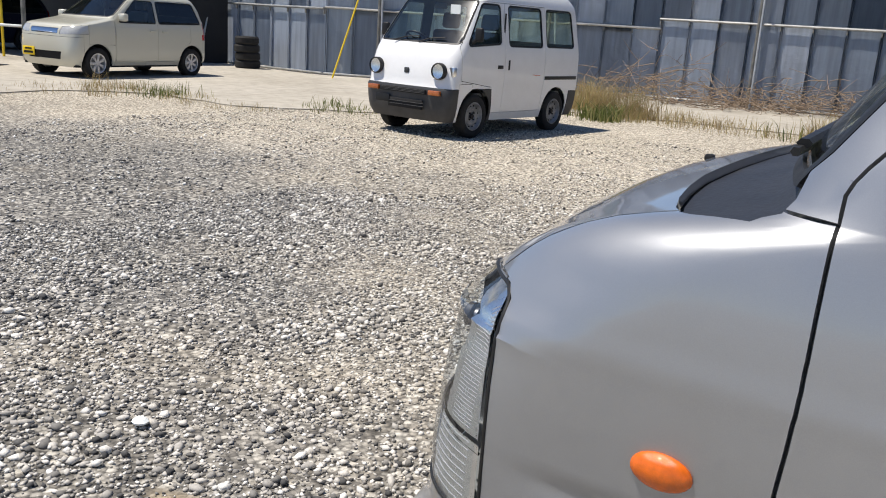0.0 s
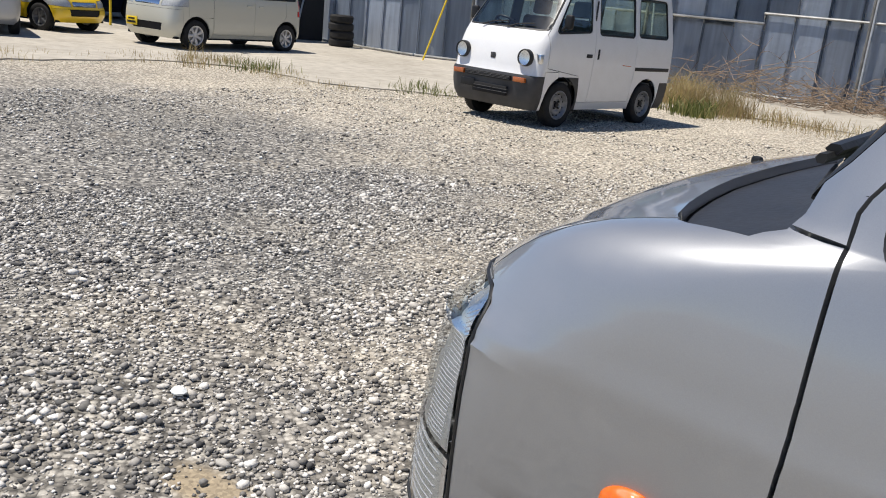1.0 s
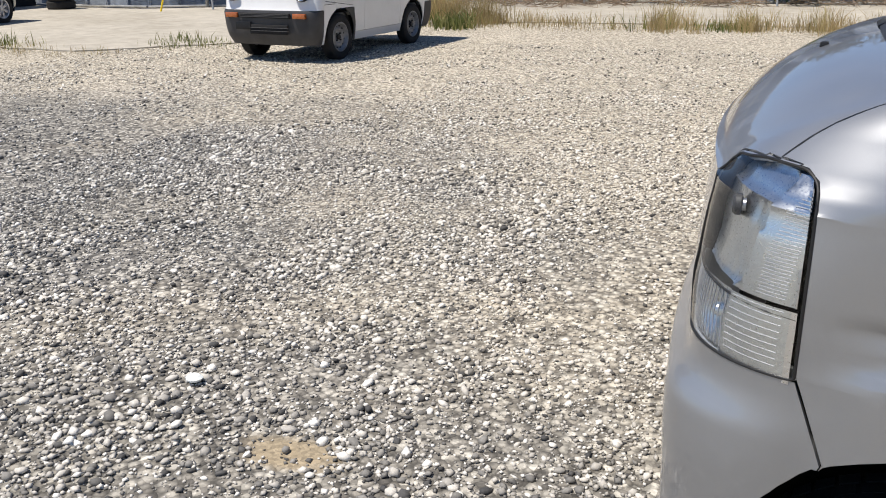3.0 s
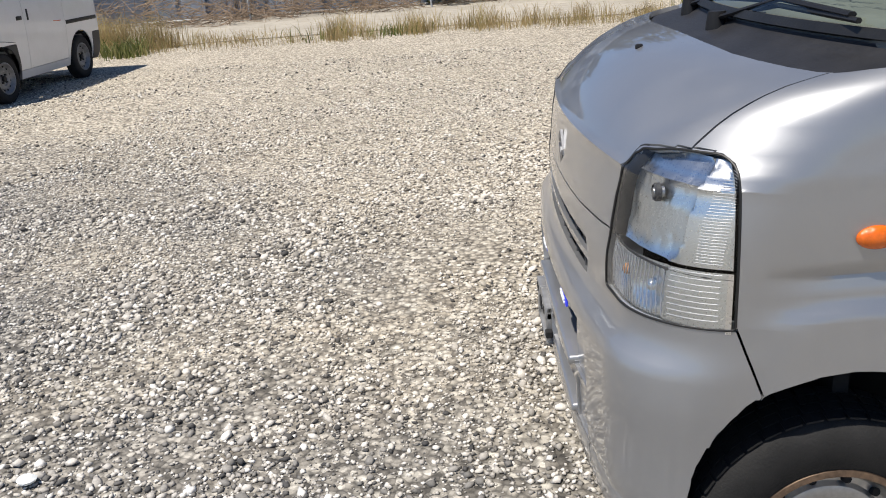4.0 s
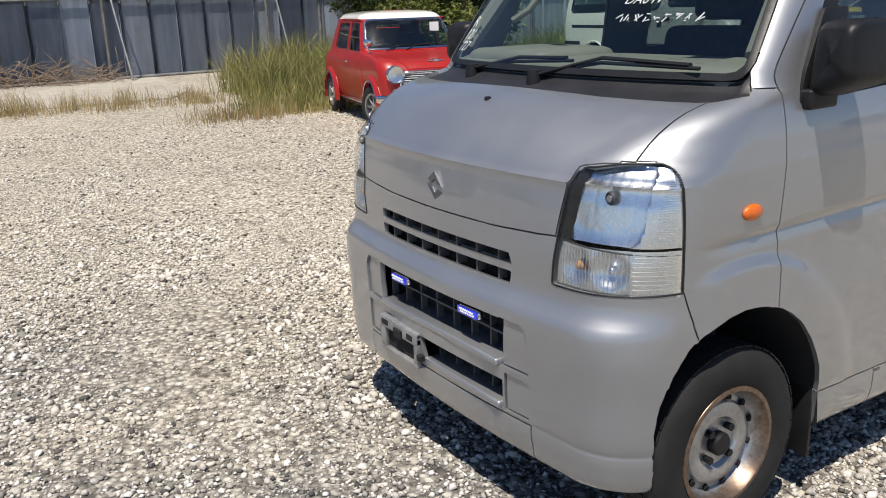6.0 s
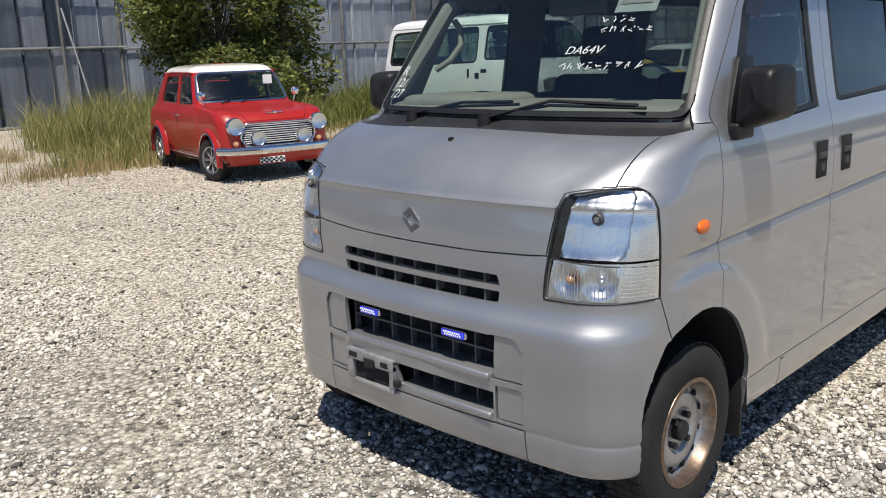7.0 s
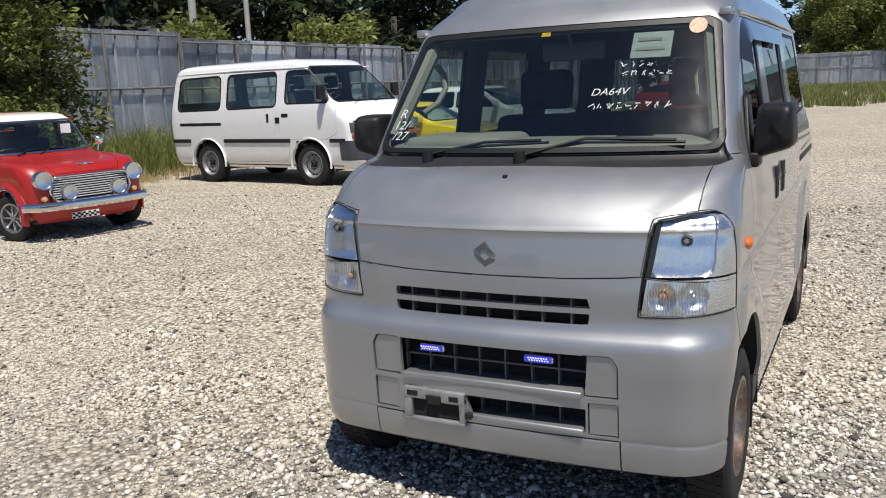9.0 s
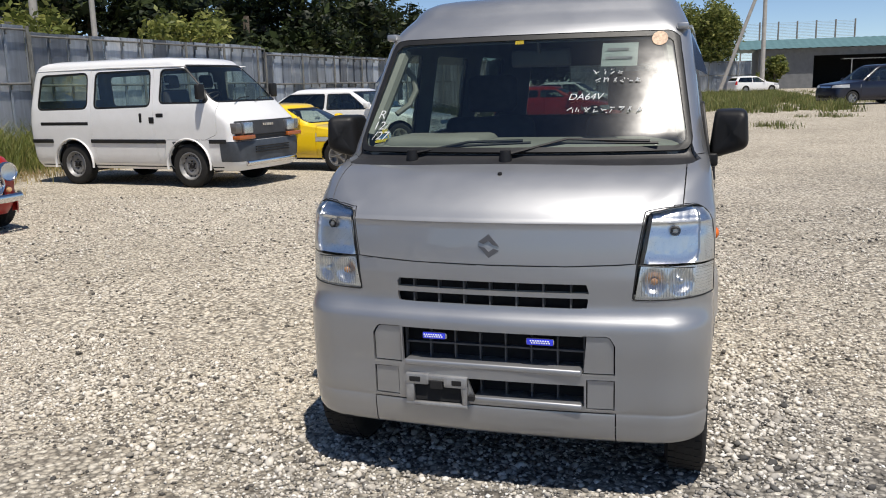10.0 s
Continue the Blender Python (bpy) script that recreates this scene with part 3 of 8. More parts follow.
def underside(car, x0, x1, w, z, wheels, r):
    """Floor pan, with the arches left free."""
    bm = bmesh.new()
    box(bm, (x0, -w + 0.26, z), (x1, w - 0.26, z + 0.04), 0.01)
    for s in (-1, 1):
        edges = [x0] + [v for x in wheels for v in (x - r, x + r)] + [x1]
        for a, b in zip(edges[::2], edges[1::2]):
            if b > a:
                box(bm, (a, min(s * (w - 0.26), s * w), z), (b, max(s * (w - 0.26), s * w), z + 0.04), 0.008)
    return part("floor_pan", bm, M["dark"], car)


def door_mirror(car, arm, centre, size, mat, name="door_mirror", bevel=0.025):
    d, w, h = size
    bm = boxes(((centre[0] - d / 2, centre[1] - w / 2, centre[2] - h / 2), (centre[0] + d / 2, centre[1] + w / 2, centre[2] + h / 2)), bevel=bevel, seg=3)
    ob = part(name, bm, mat, car)
    g = bmesh.new()
    box(g, (centre[0] + d / 2 - 0.002, centre[1] - w / 2 + 0.018, centre[2] - h / 2 + 0.018), (centre[0] + d / 2 + 0.003, centre[1] + w / 2 - 0.018, centre[2] + h / 2 - 0.018), 0.001, 1)
    part("mirror_glass", g, M["chrome"], ob)
    t = tube([arm, ((arm[0] + centre[0]) / 2, (arm[1] + centre[1]) / 2, (arm[2] * 0.6 + centre[2] * 0.4)), (centre[0], centre[1], centre[2] - h * 0.3)], 0.02, 8)
    part("mirror_arm", t, mat, ob)
    return ob

# ---- the silver van ----
def silver_van():
    car = thing("silver_kei_van", pose(0, 0, 0), "silver metallic kei van with high roof parked on the gravel", "van")
    # z, front x, rear x, half width, corner depth, corner width, rear corner, bow
    levels = [
        (0.212, -0.375, 2.86, 0.708, 0.17, 0.19, 0.14, 0.05),
        (0.232, -0.408, 2.91, 0.722, 0.18, 0.18, 0.14, 0.05),
        (0.268, -0.421, 2.94, 0.730, 0.18, 0.18, 0.14, 0.06),
        (0.322, -0.428, 2.945, 0.733, 0.18, 0.18, 0.14, 0.06),
        (0.331, -0.4262, 2.945, 0.7315, 0.18, 0.18, 0.14, 0.06),
        (0.342, -0.429, 2.95, 0.7335, 0.18, 0.18, 0.14, 0.06),
        (0.45, -0.432, 2.95, 0.736, 0.19, 0.18, 0.14, 0.06),
        (0.57, -0.438, 2.95, 0.737, 0.19, 0.18, 0.14, 0.06),
        (0.625, -0.437, 2.95, 0.737, 0.20, 0.18, 0.14, 0.06),
        (0.643, -0.431, 2.95, 0.7365, 0.20, 0.185, 0.14, 0.06),
        (0.662, -0.4155, 2.95, 0.736, 0.20, 0.19, 0.14, 0.06),
        (0.70, -0.408, 2.95, 0.735, 0.20, 0.20, 0.14, 0.07),
        (0.78, -0.410, 2.945, 0.734, 0.20, 0.21, 0.14, 0.07),
        (0.84, -0.408, 2.945, 0.735, 0.20, 0.22, 0.14, 0.08),
        (0.92, -0.400, 2.945, 0.736, 0.21, 0.23, 0.14, 0.08),
        (0.966, -0.3945, 2.94, 0.735, 0.22, 0.24, 0.14, 0.085),
        (0.971, -0.3962, 2.94, 0.735, 0.22, 0.24, 0.14, 0.085),
        (0.976, -0.3875, 2.94, 0.735, 0.22, 0.24, 0.14, 0.09),
        (0.986, -0.3805, 2.94, 0.735, 0.22, 0.24, 0.14, 0.09),
        (1.01, -0.364, 2.94, 0.732, 0.24, 0.25, 0.14, 0.10),
        (1.05, -0.325, 2.935, 0.728, 0.24, 0.19, 0.14, 0.11),
        (1.09, -0.272, 2.93, 0.722, 0.20, 0.14, 0.14, 0.12),
        (1.125, -0.205, 2.925, 0.715, 0.17, 0.10, 0.14, 0.13),
        (1.148, -0.118, 2.92, 0.709, 0.15, 0.08, 0.14, 0.13),
        (1.165, -0.045, 2.92, 0.704, 0.14, 0.08, 0.14, 0.12),
        (1.20, -0.015, 2.915, 0.696, 0.13, 0.07, 0.14, 0.11),
        (1.30, 0.055, 2.905, 0.679, 0.13, 0.07, 0.14, 0.10),
        (1.45, 0.160, 2.89, 0.657, 0.13, 0.07, 0.14, 0.09),
        (1.60, 0.262, 2.87, 0.634, 0.13, 0.075, 0.14, 0.09),
        (1.66, 0.305, 2.86, 0.624, 0.15, 0.08, 0.14, 0.09),
        (1.70, 0.345, 2.85, 0.612, 0.18, 0.11, 0.15, 0.09),
        (1.76, 0.43, 2.82, 0.586, 0.22, 0.16, 0.17, 0.10),
    ]
    zs = [0.212, 0.221, 0.232, 0.248, 0.268, 0.29, 0.322, 0.3265, 0.331, 0.3365, 0.342, 0.365, 0.39] + frange(0.42, 0.786, 0.0138) + [0.7895, 0.7995, 0.8095, 0.8195, 0.8245, 0.8315, 0.8395, 0.85, 0.866] + frange(0.885, 0.945, 0.03) + [0.9665, 0.971, 0.976, 0.986, 0.997] + frange(1.01, 1.165, 0.014)[:-1] + [1.165, 1.18] + frange(1.21, 1.66, 0.045) + [1.675, 1.69, 1.70, 1.72, 1.74, 1.76]
    roof = [(0.975, 0.028), (0.94, 0.052), (0.89, 0.072), (0.80, 0.089), (0.65, 0.103), (0.4, 0.113), (0.15, 0.116)]

    def shape(c):
        # shoulder crease along the flank, and flares round the arches
        if c.z < 1.1 and abs(c.y) > 0.6 and c.x > -0.25:
            s = 1 if c.y > 0 else -1
            for wx in (0.0, 2.4):
                d = math.hypot(c.x - wx, (c.z - 0.275) * 0.97)
                up = max(0.0, min(1.0, (c.z - 0.30) / 0.12))
                if d < 0.49 and c.x > -0.17:
                    t = max(0.0, min(1.0, (0.49 - d) / 0.028))
                    c.y += s * 0.015 * t * t * (3 - 2 * t) * up * min(1, (c.x + 0.17) / 0.06)
            if c.x > -0.17:
                t = min(1, (c.x + 0.17) / 0.10)
                d = c.z - 0.8195
                if -0.030 < d <= 0.001:
                    c.y -= s * 0.0080 * (1 + d / 0.030) * t
                elif 0 < d < 0.020:
                    c.y -= s * 0.0080 * (1 - d / 0.020) * t
                # the crease climbs towards the tail
                w = max(0.0, min(1.0, (c.z - 0.62) / 0.15)) * max(0.0, min(1.0, (1.02 - c.z) / 0.12))
                c.z += 0.022 * c.x * w * t
        # crown across the hood below the crease
        return c

    hood = [(0.0, 0.828), (0.25, 0.830), (0.40, 0.836), (0.484, 0.842), (0.4985, 0.93), (0.5085, 0.998), (0.5125, 1.008), (0.53, 1.0130), (0.56, 1.0170), (0.60, 1.0225), (0.628, 1.0265), (0.630, 1.06), (0.632, 1.10), (0.634, 1.172), (0.5, 1.176), (0.25, 1.178), (0.0, 1.178)]
    hood = hood + [(-y, z) for y, z in hood[::-1]][1:-1]
    lamp = rounded([(0.477, 0.719), (0.490, 0.84), (0.5155, 1.004), (0.56, 1.0115), (0.62, 1.0205), (0.765, 1.0245), (0.765, 0.731)], [0.015, 0.005, 0.014, 0.0, 0.0, 0.0, 0.0], 4)
    bumper = [(-0.80, 0.0), (0.80, 0.0), (0.80, 0.742), (0.70, 0.738), (0.488, 0.722), (0.492, 0.842), (0.40, 0.836), (0.25, 0.830), (0.0, 0.828), (-0.25, 0.830), (-0.40, 0.836), (-0.492, 0.842), (-0.488, 0.722), (-0.70, 0.738), (-0.80, 0.742)]
    side_front = [(-0.8, 0.0), (-0.20, 0.0), (-0.20, 0.5), (-0.155, 0.605), (-0.208, 0.735), (-0.8, 0.735)]
    slot1 = rounded([(-0.335, 0.740), (0.335, 0.740), (0.327, 0.768), (-0.327, 0.768)], 0.008, 2)
    slot2 = rounded([(-0.328, 0.690), (0.328, 0.690), (0.333, 0.720), (-0.333, 0.720)], 0.01, 2)
    mouth = rounded([(-0.322, 0.475), (0.312, 0.475), (0.312, 0.598), (-0.332, 0.598)], 0.012, 2)
    low = rounded([(-0.325, 0.352), (0.05, 0.352), (0.075, 0.425), (-0.325, 0.425)], 0.012, 2)
    cheek_u = rounded([(0.322, 0.468), (0.425, 0.468), (0.425, 0.60), (0.322, 0.60)], [0, 0, 0.05, 0], 4)
    cheek_l = rounded([(0.335, 0.344), (0.425, 0.344), (0.425, 0.448), (0.335, 0.448)], 0.006, 2)
    arch_f = [(-0.248, 0.10), (-0.270, 0.30), (-0.273, 0.40), (-0.258, 0.47), (-0.222, 0.54), (-0.16, 0.602), (-0.085, 0.638), (0.01, 0.650), (0.105, 0.636), (0.19, 0.592), (0.255, 0.525), (0.305, 0.44), (0.335, 0.34), (0.345, 0.10)]
    arch_f = arch_f[:1] + [(a[0] + (b[0] - a[0]) * k, a[1] + (b[1] - a[1]) * k) for a, b in zip(arch_f, arch_f[1:]) for k in (0.25, 0.75)] + arch_f[-1:]
    arch_r = circle(2.4, 0.275, 0.345, 36)
    screen = rounded([(-0.655, 1.183), (0.655, 1.183), (0.585, 1.655), (-0.585, 1.655)], 0.05, 3)
    screen_glass = rounded([(-0.632, 1.205), (0.632, 1.205), (0.560, 1.632), (-0.560, 1.632)], 0.045, 3)
    cowl = [(-0.118, 0.0), (-0.117, 0.175), (-0.110, 0.347), (-0.094, 0.45), (-0.074, 0.54), (-0.052, 0.61), (-0.034, 0.642), (-0.015, 0.655), (0.044, 0.679), (0.075, 0.66), (0.12, 0.60), (0.12, 0.0)]
    cowl = cowl[:-1] + [(x, -y) for x, y in cowl[-2:0:-1]]
    door = rounded([(0.128, 1.205), (0.130, 1.0), (0.119, 0.85), (0.118, 0.335), (0.955, 0.335), (0.945, 0.62), (0.975, 0.72), (0.975, 1.20), (0.985, 1.655), (0.50, 1.655), (0.36, 1.52)], [0.02, 0.05, 0.03, 0.0, 0.02, 0, 0, 0, 0.02, 0.03, 0], 2)
    slide = rounded([(0.975, 1.655), (0.968, 0.72), (0.955, 0.335), (1.86, 0.335), (1.93, 0.55), (1.96, 1.0), (1.96, 1.655)], 0.015, 2)
    band = rounded([(0.20, 1.125), (0.885, 1.165), (0.875, 1.640), (0.515, 1.640), (0.40, 1.535)], [0.035, 0.01, 0.01, 0.05, 0.06], 3)
    win_f = rounded([(0.285, 1.150), (0.845, 1.185), (0.838, 1.605), (0.545, 1.605), (0.455, 1.535)], [0.03, 0.02, 0.02, 0.05, 0.05], 3)
    band_s = rounded([(1.055, 1.172), (1.80, 1.19), (1.79, 1.642), (1.05, 1.642)], 0.03, 3)
    win_s = rounded([(1.085, 1.192), (1.69, 1.208), (1.68, 1.610), (1.082, 1.610)], 0.03, 3)
    band_q = rounded([(1.985, 1.195), (2.70, 1.21), (2.62, 1.642), (1.975, 1.642)], 0.05, 3)
    win_q = rounded([(2.0, 1.21), (2.675, 1.226), (2.60, 1.626), (1.99, 1.626)], 0.05, 3)
    rear_band = rounded([(-0.56, 1.13), (0.56, 1.13), (0.50, 1.60), (-0.50, 1.60)], 0.05, 3)
    filler = rounded([(1.98, 0.76), (2.14, 0.77), (2.14, 0.92), (1.98, 0.91)], 0.03, 3)

    regions = [
        ("bumper", "front", bumper, (1,)),
        ("open_lamp", "front", lamp, (1, -1)),
        ("fender_keep", "side", [(-0.206, 0.737), (-0.155, 0.605), (-0.20, 0.5), (-0.20, 0.0), (0.2, 0.0), (0.2, 1.168), (-0.36, 1.168), (-0.36, 1.0265), (-0.238, 1.0262), (-0.224, 1.0225), (-0.2145, 1.0145), (-0.2095, 1.003), (-0.207, 0.985)], (-1, 1)),
        ("hood", "front", hood, (1,)),
        ("cowl", "top", cowl, (1,)),
        ("seal_screen", "front", screen, (1,)),
        ("glass_screen", "front", screen_glass, (1,)),
        ("lip", "front", [(-0.43, 0.0), (0.43, 0.0), (0.43, 0.331), (-0.43, 0.331)], (1,)),
        ("cheek_u", "front", cheek_u, (1, -1)),
        ("cheek_l", "front", cheek_l, (1, -1)),
        ("cut_slot1", "front", slot1, (1,)),
        ("cut_slot2", "front", slot2, (1,)),
        ("cut_mouth", "front", mouth, (1,)),
        ("cut_low", "front", low, (1,)),
        ("door", "side", door, (-1, 1)),
        ("slide", "side", slide, (-1, 1)),
        ("filler", "side", filler, (-1,)),
        ("seal_f", "side", band, (-1, 1)),
        ("glass_f", "side", win_f, (-1, 1)),
        ("seal_s", "side", band_s, (-1, 1)),
        ("glass_s", "side", win_s, (-1, 1)),
        ("seal_q", "side", band_q, (-1, 1)),
        ("glass_q", "side", win_q, (-1, 1)),
        ("seal_r", "rear", rear_band, (1,)),
        ("glass_r", "rear", grown(rear_band, -0.03), (1,)),
        ("cut_af", "side", arch_f, (-1, 1)),
        ("cut_ar", "side", arch_r, (-1, 1)),
    ]
    P = M["silver"]
    looks = {
        "bumper": ("front_bumper", P, 0, "silver bumper with dust in its recesses"),
        "fender_keep": ("front_fender", P, 0, ""),
        "hood": ("hood", P, 0, ""),
        "cowl": ("cowl_panel", M["cowl"], 0.014, "dark grey plastic"),
        "seal_screen": ("windscreen_seal", M["rubber"], 0.001, "black rubber"),
        "glass_screen": ("windscreen", M["screen"], 0.004, "faintly green glass"),
        "lip": ("bumper_lip", P, 0, ""),
        "cheek_u": ("bumper_insert", P, 0.008, ""),
        "cheek_l": ("bumper_insert", P, 0.006, ""),
        "door": ("front_door", P, 0, ""),
        "slide": ("sliding_door", P, 0, ""),
        "filler": ("fuel_flap", P, 0, ""),
        "seal_f": ("window_seal", M["rubber"], 0.002, "black rubber"),
        "seal_s": ("window_seal", M["rubber"], 0.002, "black rubber"),
        "seal_q": ("window_seal", M["rubber"], 0.002, "black rubber"),
        "seal_r": ("window_seal", M["rubber"], 0.002, "black rubber"),
        "glass_f": ("side_window", M["glass"], 0.006, ""),
        "glass_s": ("side_window", M["midglass"], 0.006, ""),
        "glass_q": ("side_window", M["midglass"], 0.004, ""),
        "glass_r": ("rear_window", M["midglass"], 0.004, ""),
    }
    made = build_body(car, P, levels, zs, roof, regions, looks, 0.62, shape, 0.0022, nf=12, nc=10, ns=96)
    underside(car, -0.3, 2.85, 0.70, 0.24, (0.0, 2.4), 0.37)
    for x in (0.0, 2.4):
        for s in (-1, 1):
            wheel(car, x, s * 0.655, 0.268, 0.145, "steel", 0.158, paint="rim_rust")
            arch_liner(car, s, arch_f if x == 0 else arch_r[:1] + arch_r[1:19] + [(2.06, 0.1), (2.74, 0.1)], 0.34, 0.738)
            fl = bmesh.new()
            box(fl, (x + 0.335, min(s * 0.60, s * 0.722), 0.13), (x + 0.347, max(s * 0.60, s * 0.722), 0.36), 0.003)
            part("mud_flap", fl, M["rubber"], car)

    # headlights: clear cover flush with the body, reflectors behind it
    skin_x = front_skin(levels)

    def sx(y, z, d=0.0):
        return min(skin_x(y, z) + d, -0.214 + d * 0.3)

    for s in (-1, 1):
        lampob = new("headlight")
        lampob.parent = car
        lampob["label"] = "clear headlight with chrome reflector"
        faces = biggest(made["open_lamp", s])
        cover = part("lens_cover", faces.copy(), M["clearlens"], lampob, smooth=60)
        cover.visible_shadow = False
        loop = outline_of(faces)
        part("lamp_rim", tube(eased(loop, 0.006, 3), 0.0025, 8, True), M["rubber"], lampob, "black rubber edge")
        # walls from the edge of the cover back into the body
        walls = bmesh.new()
        rows = [[walls.verts.new(p + Vector((d, -s * d * 0.25, 0))) for p in loop] for d in (0.004, 0.075)]
        for k in range(len(loop)):
            walls.faces.new((rows[0][k], rows[0][(k + 1) % len(loop)], rows[1][(k + 1) % len(loop)], rows[1][k]))
        part("lamp_housing", walls, M["lamp_wall"], lampob)

        def sheet(name, y_of, z0, z1, depth, mat, n=26, mz=20, label=""):
            """A sheet behind the cover; y_of gives its inner and outer edge at a height, depth how far back it lies."""
            bm = bmesh.new()
            grid = []
            for j in range(mz + 1):
                z = z0 + (z1 - z0) * j / mz
                a, b = y_of(z)
                grid.append([bm.verts.new((depth(a + (b - a) * k / n, z), s * (a + (b - a) * k / n), z)) for k in range(n + 1)])
            for j in range(mz):
                for k in range(n):
                    q = (grid[j][k], grid[j][k + 1], grid[j + 1][k + 1], grid[j + 1][k])
                    bm.faces.new(q if s > 0 else q[::-1])
            return part(name, bm, mat, lampob, label, 50)

        def outer(z):
            lo, hi = 0.60, 0.734
            for _ in range(20):
                mid = (lo + hi) / 2
                lo, hi = (mid, hi) if skin_x(mid, z) < -0.210 else (lo, mid)
            return lo

        def inner(z):
            return 0.484 + 0.155 * (z - 0.73)

        def bowl(y, z):
            u, v = (y - 0.592) / 0.092, (z - 0.925) / 0.098
            deep = 0.009 + 0.024 * max(0.0, 1 - u ** 4 - v ** 4) ** 0.5
            deep = max(deep, 0.024 * max(0.0, min(1.0, 1 - (y - inner(z) - 0.010) / 0.06)))
            return sx(y, z, deep) - (0.003 if y > 0.68 else 0.0)

        rnd = random.Random(40 + s)
        tilt = [(rnd.uniform(-1, 1), rnd.uniform(-1, 1)) for _ in range(60)]

        def facets(y, z):
            # upright mirror facets in the bowl, plain towards the outer side
            i, j = int((y - 0.48) / 0.021), int((z - 0.83) / 0.047)
            a, b = tilt[(i * 5 + j) % 60]
            u, v = (y - 0.48) / 0.021 - i - 0.5, (z - 0.83) / 0.047 - j - 0.5
            edge = max(0.0, min(1.0, (0.668 - y) / 0.01))
            return bowl(y, z) + edge * (0.0011 * a * u + 0.0013 * b * v + 0.0004 * (4 * u * u - 1))

        sheet("reflector_bowl", lambda z: (inner(z) + 0.002, outer(z)), 0.838, 1.014, facets, M["reflector"], 60, 36)
        ring = lathe([(0.011, 0.004), (0.0165, 0.002), (0.0165, -0.006), (0.013, -0.010), (0.011, -0.006)], 24, "x", at=(sx(0.607, 0.945, 0.024), s * 0.607, 0.945))
        part("bulb_ring", ring, M["grey_plastic"], lampob, "dark bulb collar")
        sheet("lamp_mask", lambda z: (inner(z) - 0.002, inner(z) + 0.010), 0.834, 1.010, lambda y, z: sx(y, z, 0.003 + 1.9 * (y - inner(z) + 0.002)), M["lamp_mask"], 5, 10, "matt black edge")

        def cups(y, z):
            d = 0.008
            for cy in (0.545, 0.628):
                r2 = (y - cy) ** 2 + (z - 0.78) ** 2
                d = max(d, 0.032 - 14 * r2)
            return sx(y, z, d) if y < 0.668 else sx(y, z, 0.004)

        sheet("turn_reflector", lambda z: (inner(z) + 0.002, outer(z)), 0.722, 0.832, cups, M["reflector"], 40, 14)
        ledge = [(sx(y, 0.829, 0.006), s * y, 0.8365 - 0.014 * (y - 0.49) / 0.21) for y in np.linspace(0.494, 0.728, 15)]
        part("lamp_divider", tube(ledge, 0.0024, 6, flat=0.8), M["lamp_mask"], lampob, "thin dark divider")
        part("bulb_shield", lathe([(0.0, -0.305), (0.008, -0.3045), (0.010, -0.300), (0.010, -0.285)], 16, "x", at=(sx(0.607, 0.945, 0.020) + 0.298, s * 0.607, 0.945)), M["alloy"], lampob)
        flutes = bmesh.new()
        for k in range(31):
            z = 0.847 + 0.0052 * k
            tube([(sx(y, z, 0.0018), s * y, z) for y in (0.703, 0.714, 0.7235)], 0.0006, 4, bm=flutes)
        tagged(part("main_flutes", flutes, M["clear_rib"], lampob), kind="stuff")
        flutes = bmesh.new()
        for k in range(19):
            y = 0.506 + 0.0088 * k
            tube([(sx(y, z, 0.007), s * y, z) for z in (0.733, 0.78, 0.824)], 0.001, 4, bm=flutes)
        for k in range(9):
            z = 0.744 + 0.0105 * k
            tube([(sx(y, z, 0.0026), s * y, z) for y in (0.676, 0.688, 0.70, 0.712, 0.7235)], 0.0007, 4, bm=flutes)
        tagged(part("turn_flutes", flutes, M["clear_rib"], lampob), kind="stuff")
        for name, y, r in (("turn_bulb", 0.545, 0.012), ("side_bulb", 0.628, 0.011)):
            q = bmesh.new()
            bmesh.ops.create_uvsphere(q, u_segments=12, v_segments=8, radius=r, matrix=Matrix.Translation((sx(y, 0.78, 0.024), s * y, 0.78)))
            part(name, q, M["pale_amber"] if name == "turn_bulb" else M["reflector"], lampob)
        faces.free()

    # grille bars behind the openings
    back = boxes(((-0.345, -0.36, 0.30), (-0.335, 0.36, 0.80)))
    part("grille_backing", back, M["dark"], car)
    for k in range(-3, 4):
        part("upper_grille_bar", boxes(((skin_x(k * 0.092, 0.73) + 0.008, k * 0.092 - 0.003, 0.685), (-0.365, k * 0.092 + 0.003, 0.772)), bevel=0.001, seg=1), M["grille_grey"], car)
    net = bmesh.new()
    for k in range(-4, 4):
        y = k * 0.0905 + 0.04
        box(net, (-0.388, y - 0.003, 0.47), (-0.365, y + 0.003, 0.602), 0.001, 1)
        if y < 0.06:
            box(net, (-0.384, y - 0.003, 0.345), (-0.362, y + 0.003, 0.43), 0.001, 1)
    box(net, (-0.390, -0.33, 0.534), (-0.365, 0.312, 0.541), 0.001, 1)
    part("lower_grille", net, M["grille_grey"], car)
    shelf = bmesh.new()
    box(shelf, (-0.436, -0.318, 0.462), (-0.33, 0.306, 0.484), 0.007, 3)
    box(shelf, (-0.430, -0.32, 0.340), (-0.33, 0.06, 0.362), 0.007, 3)
    part("grille_shelf", shelf, P, car)
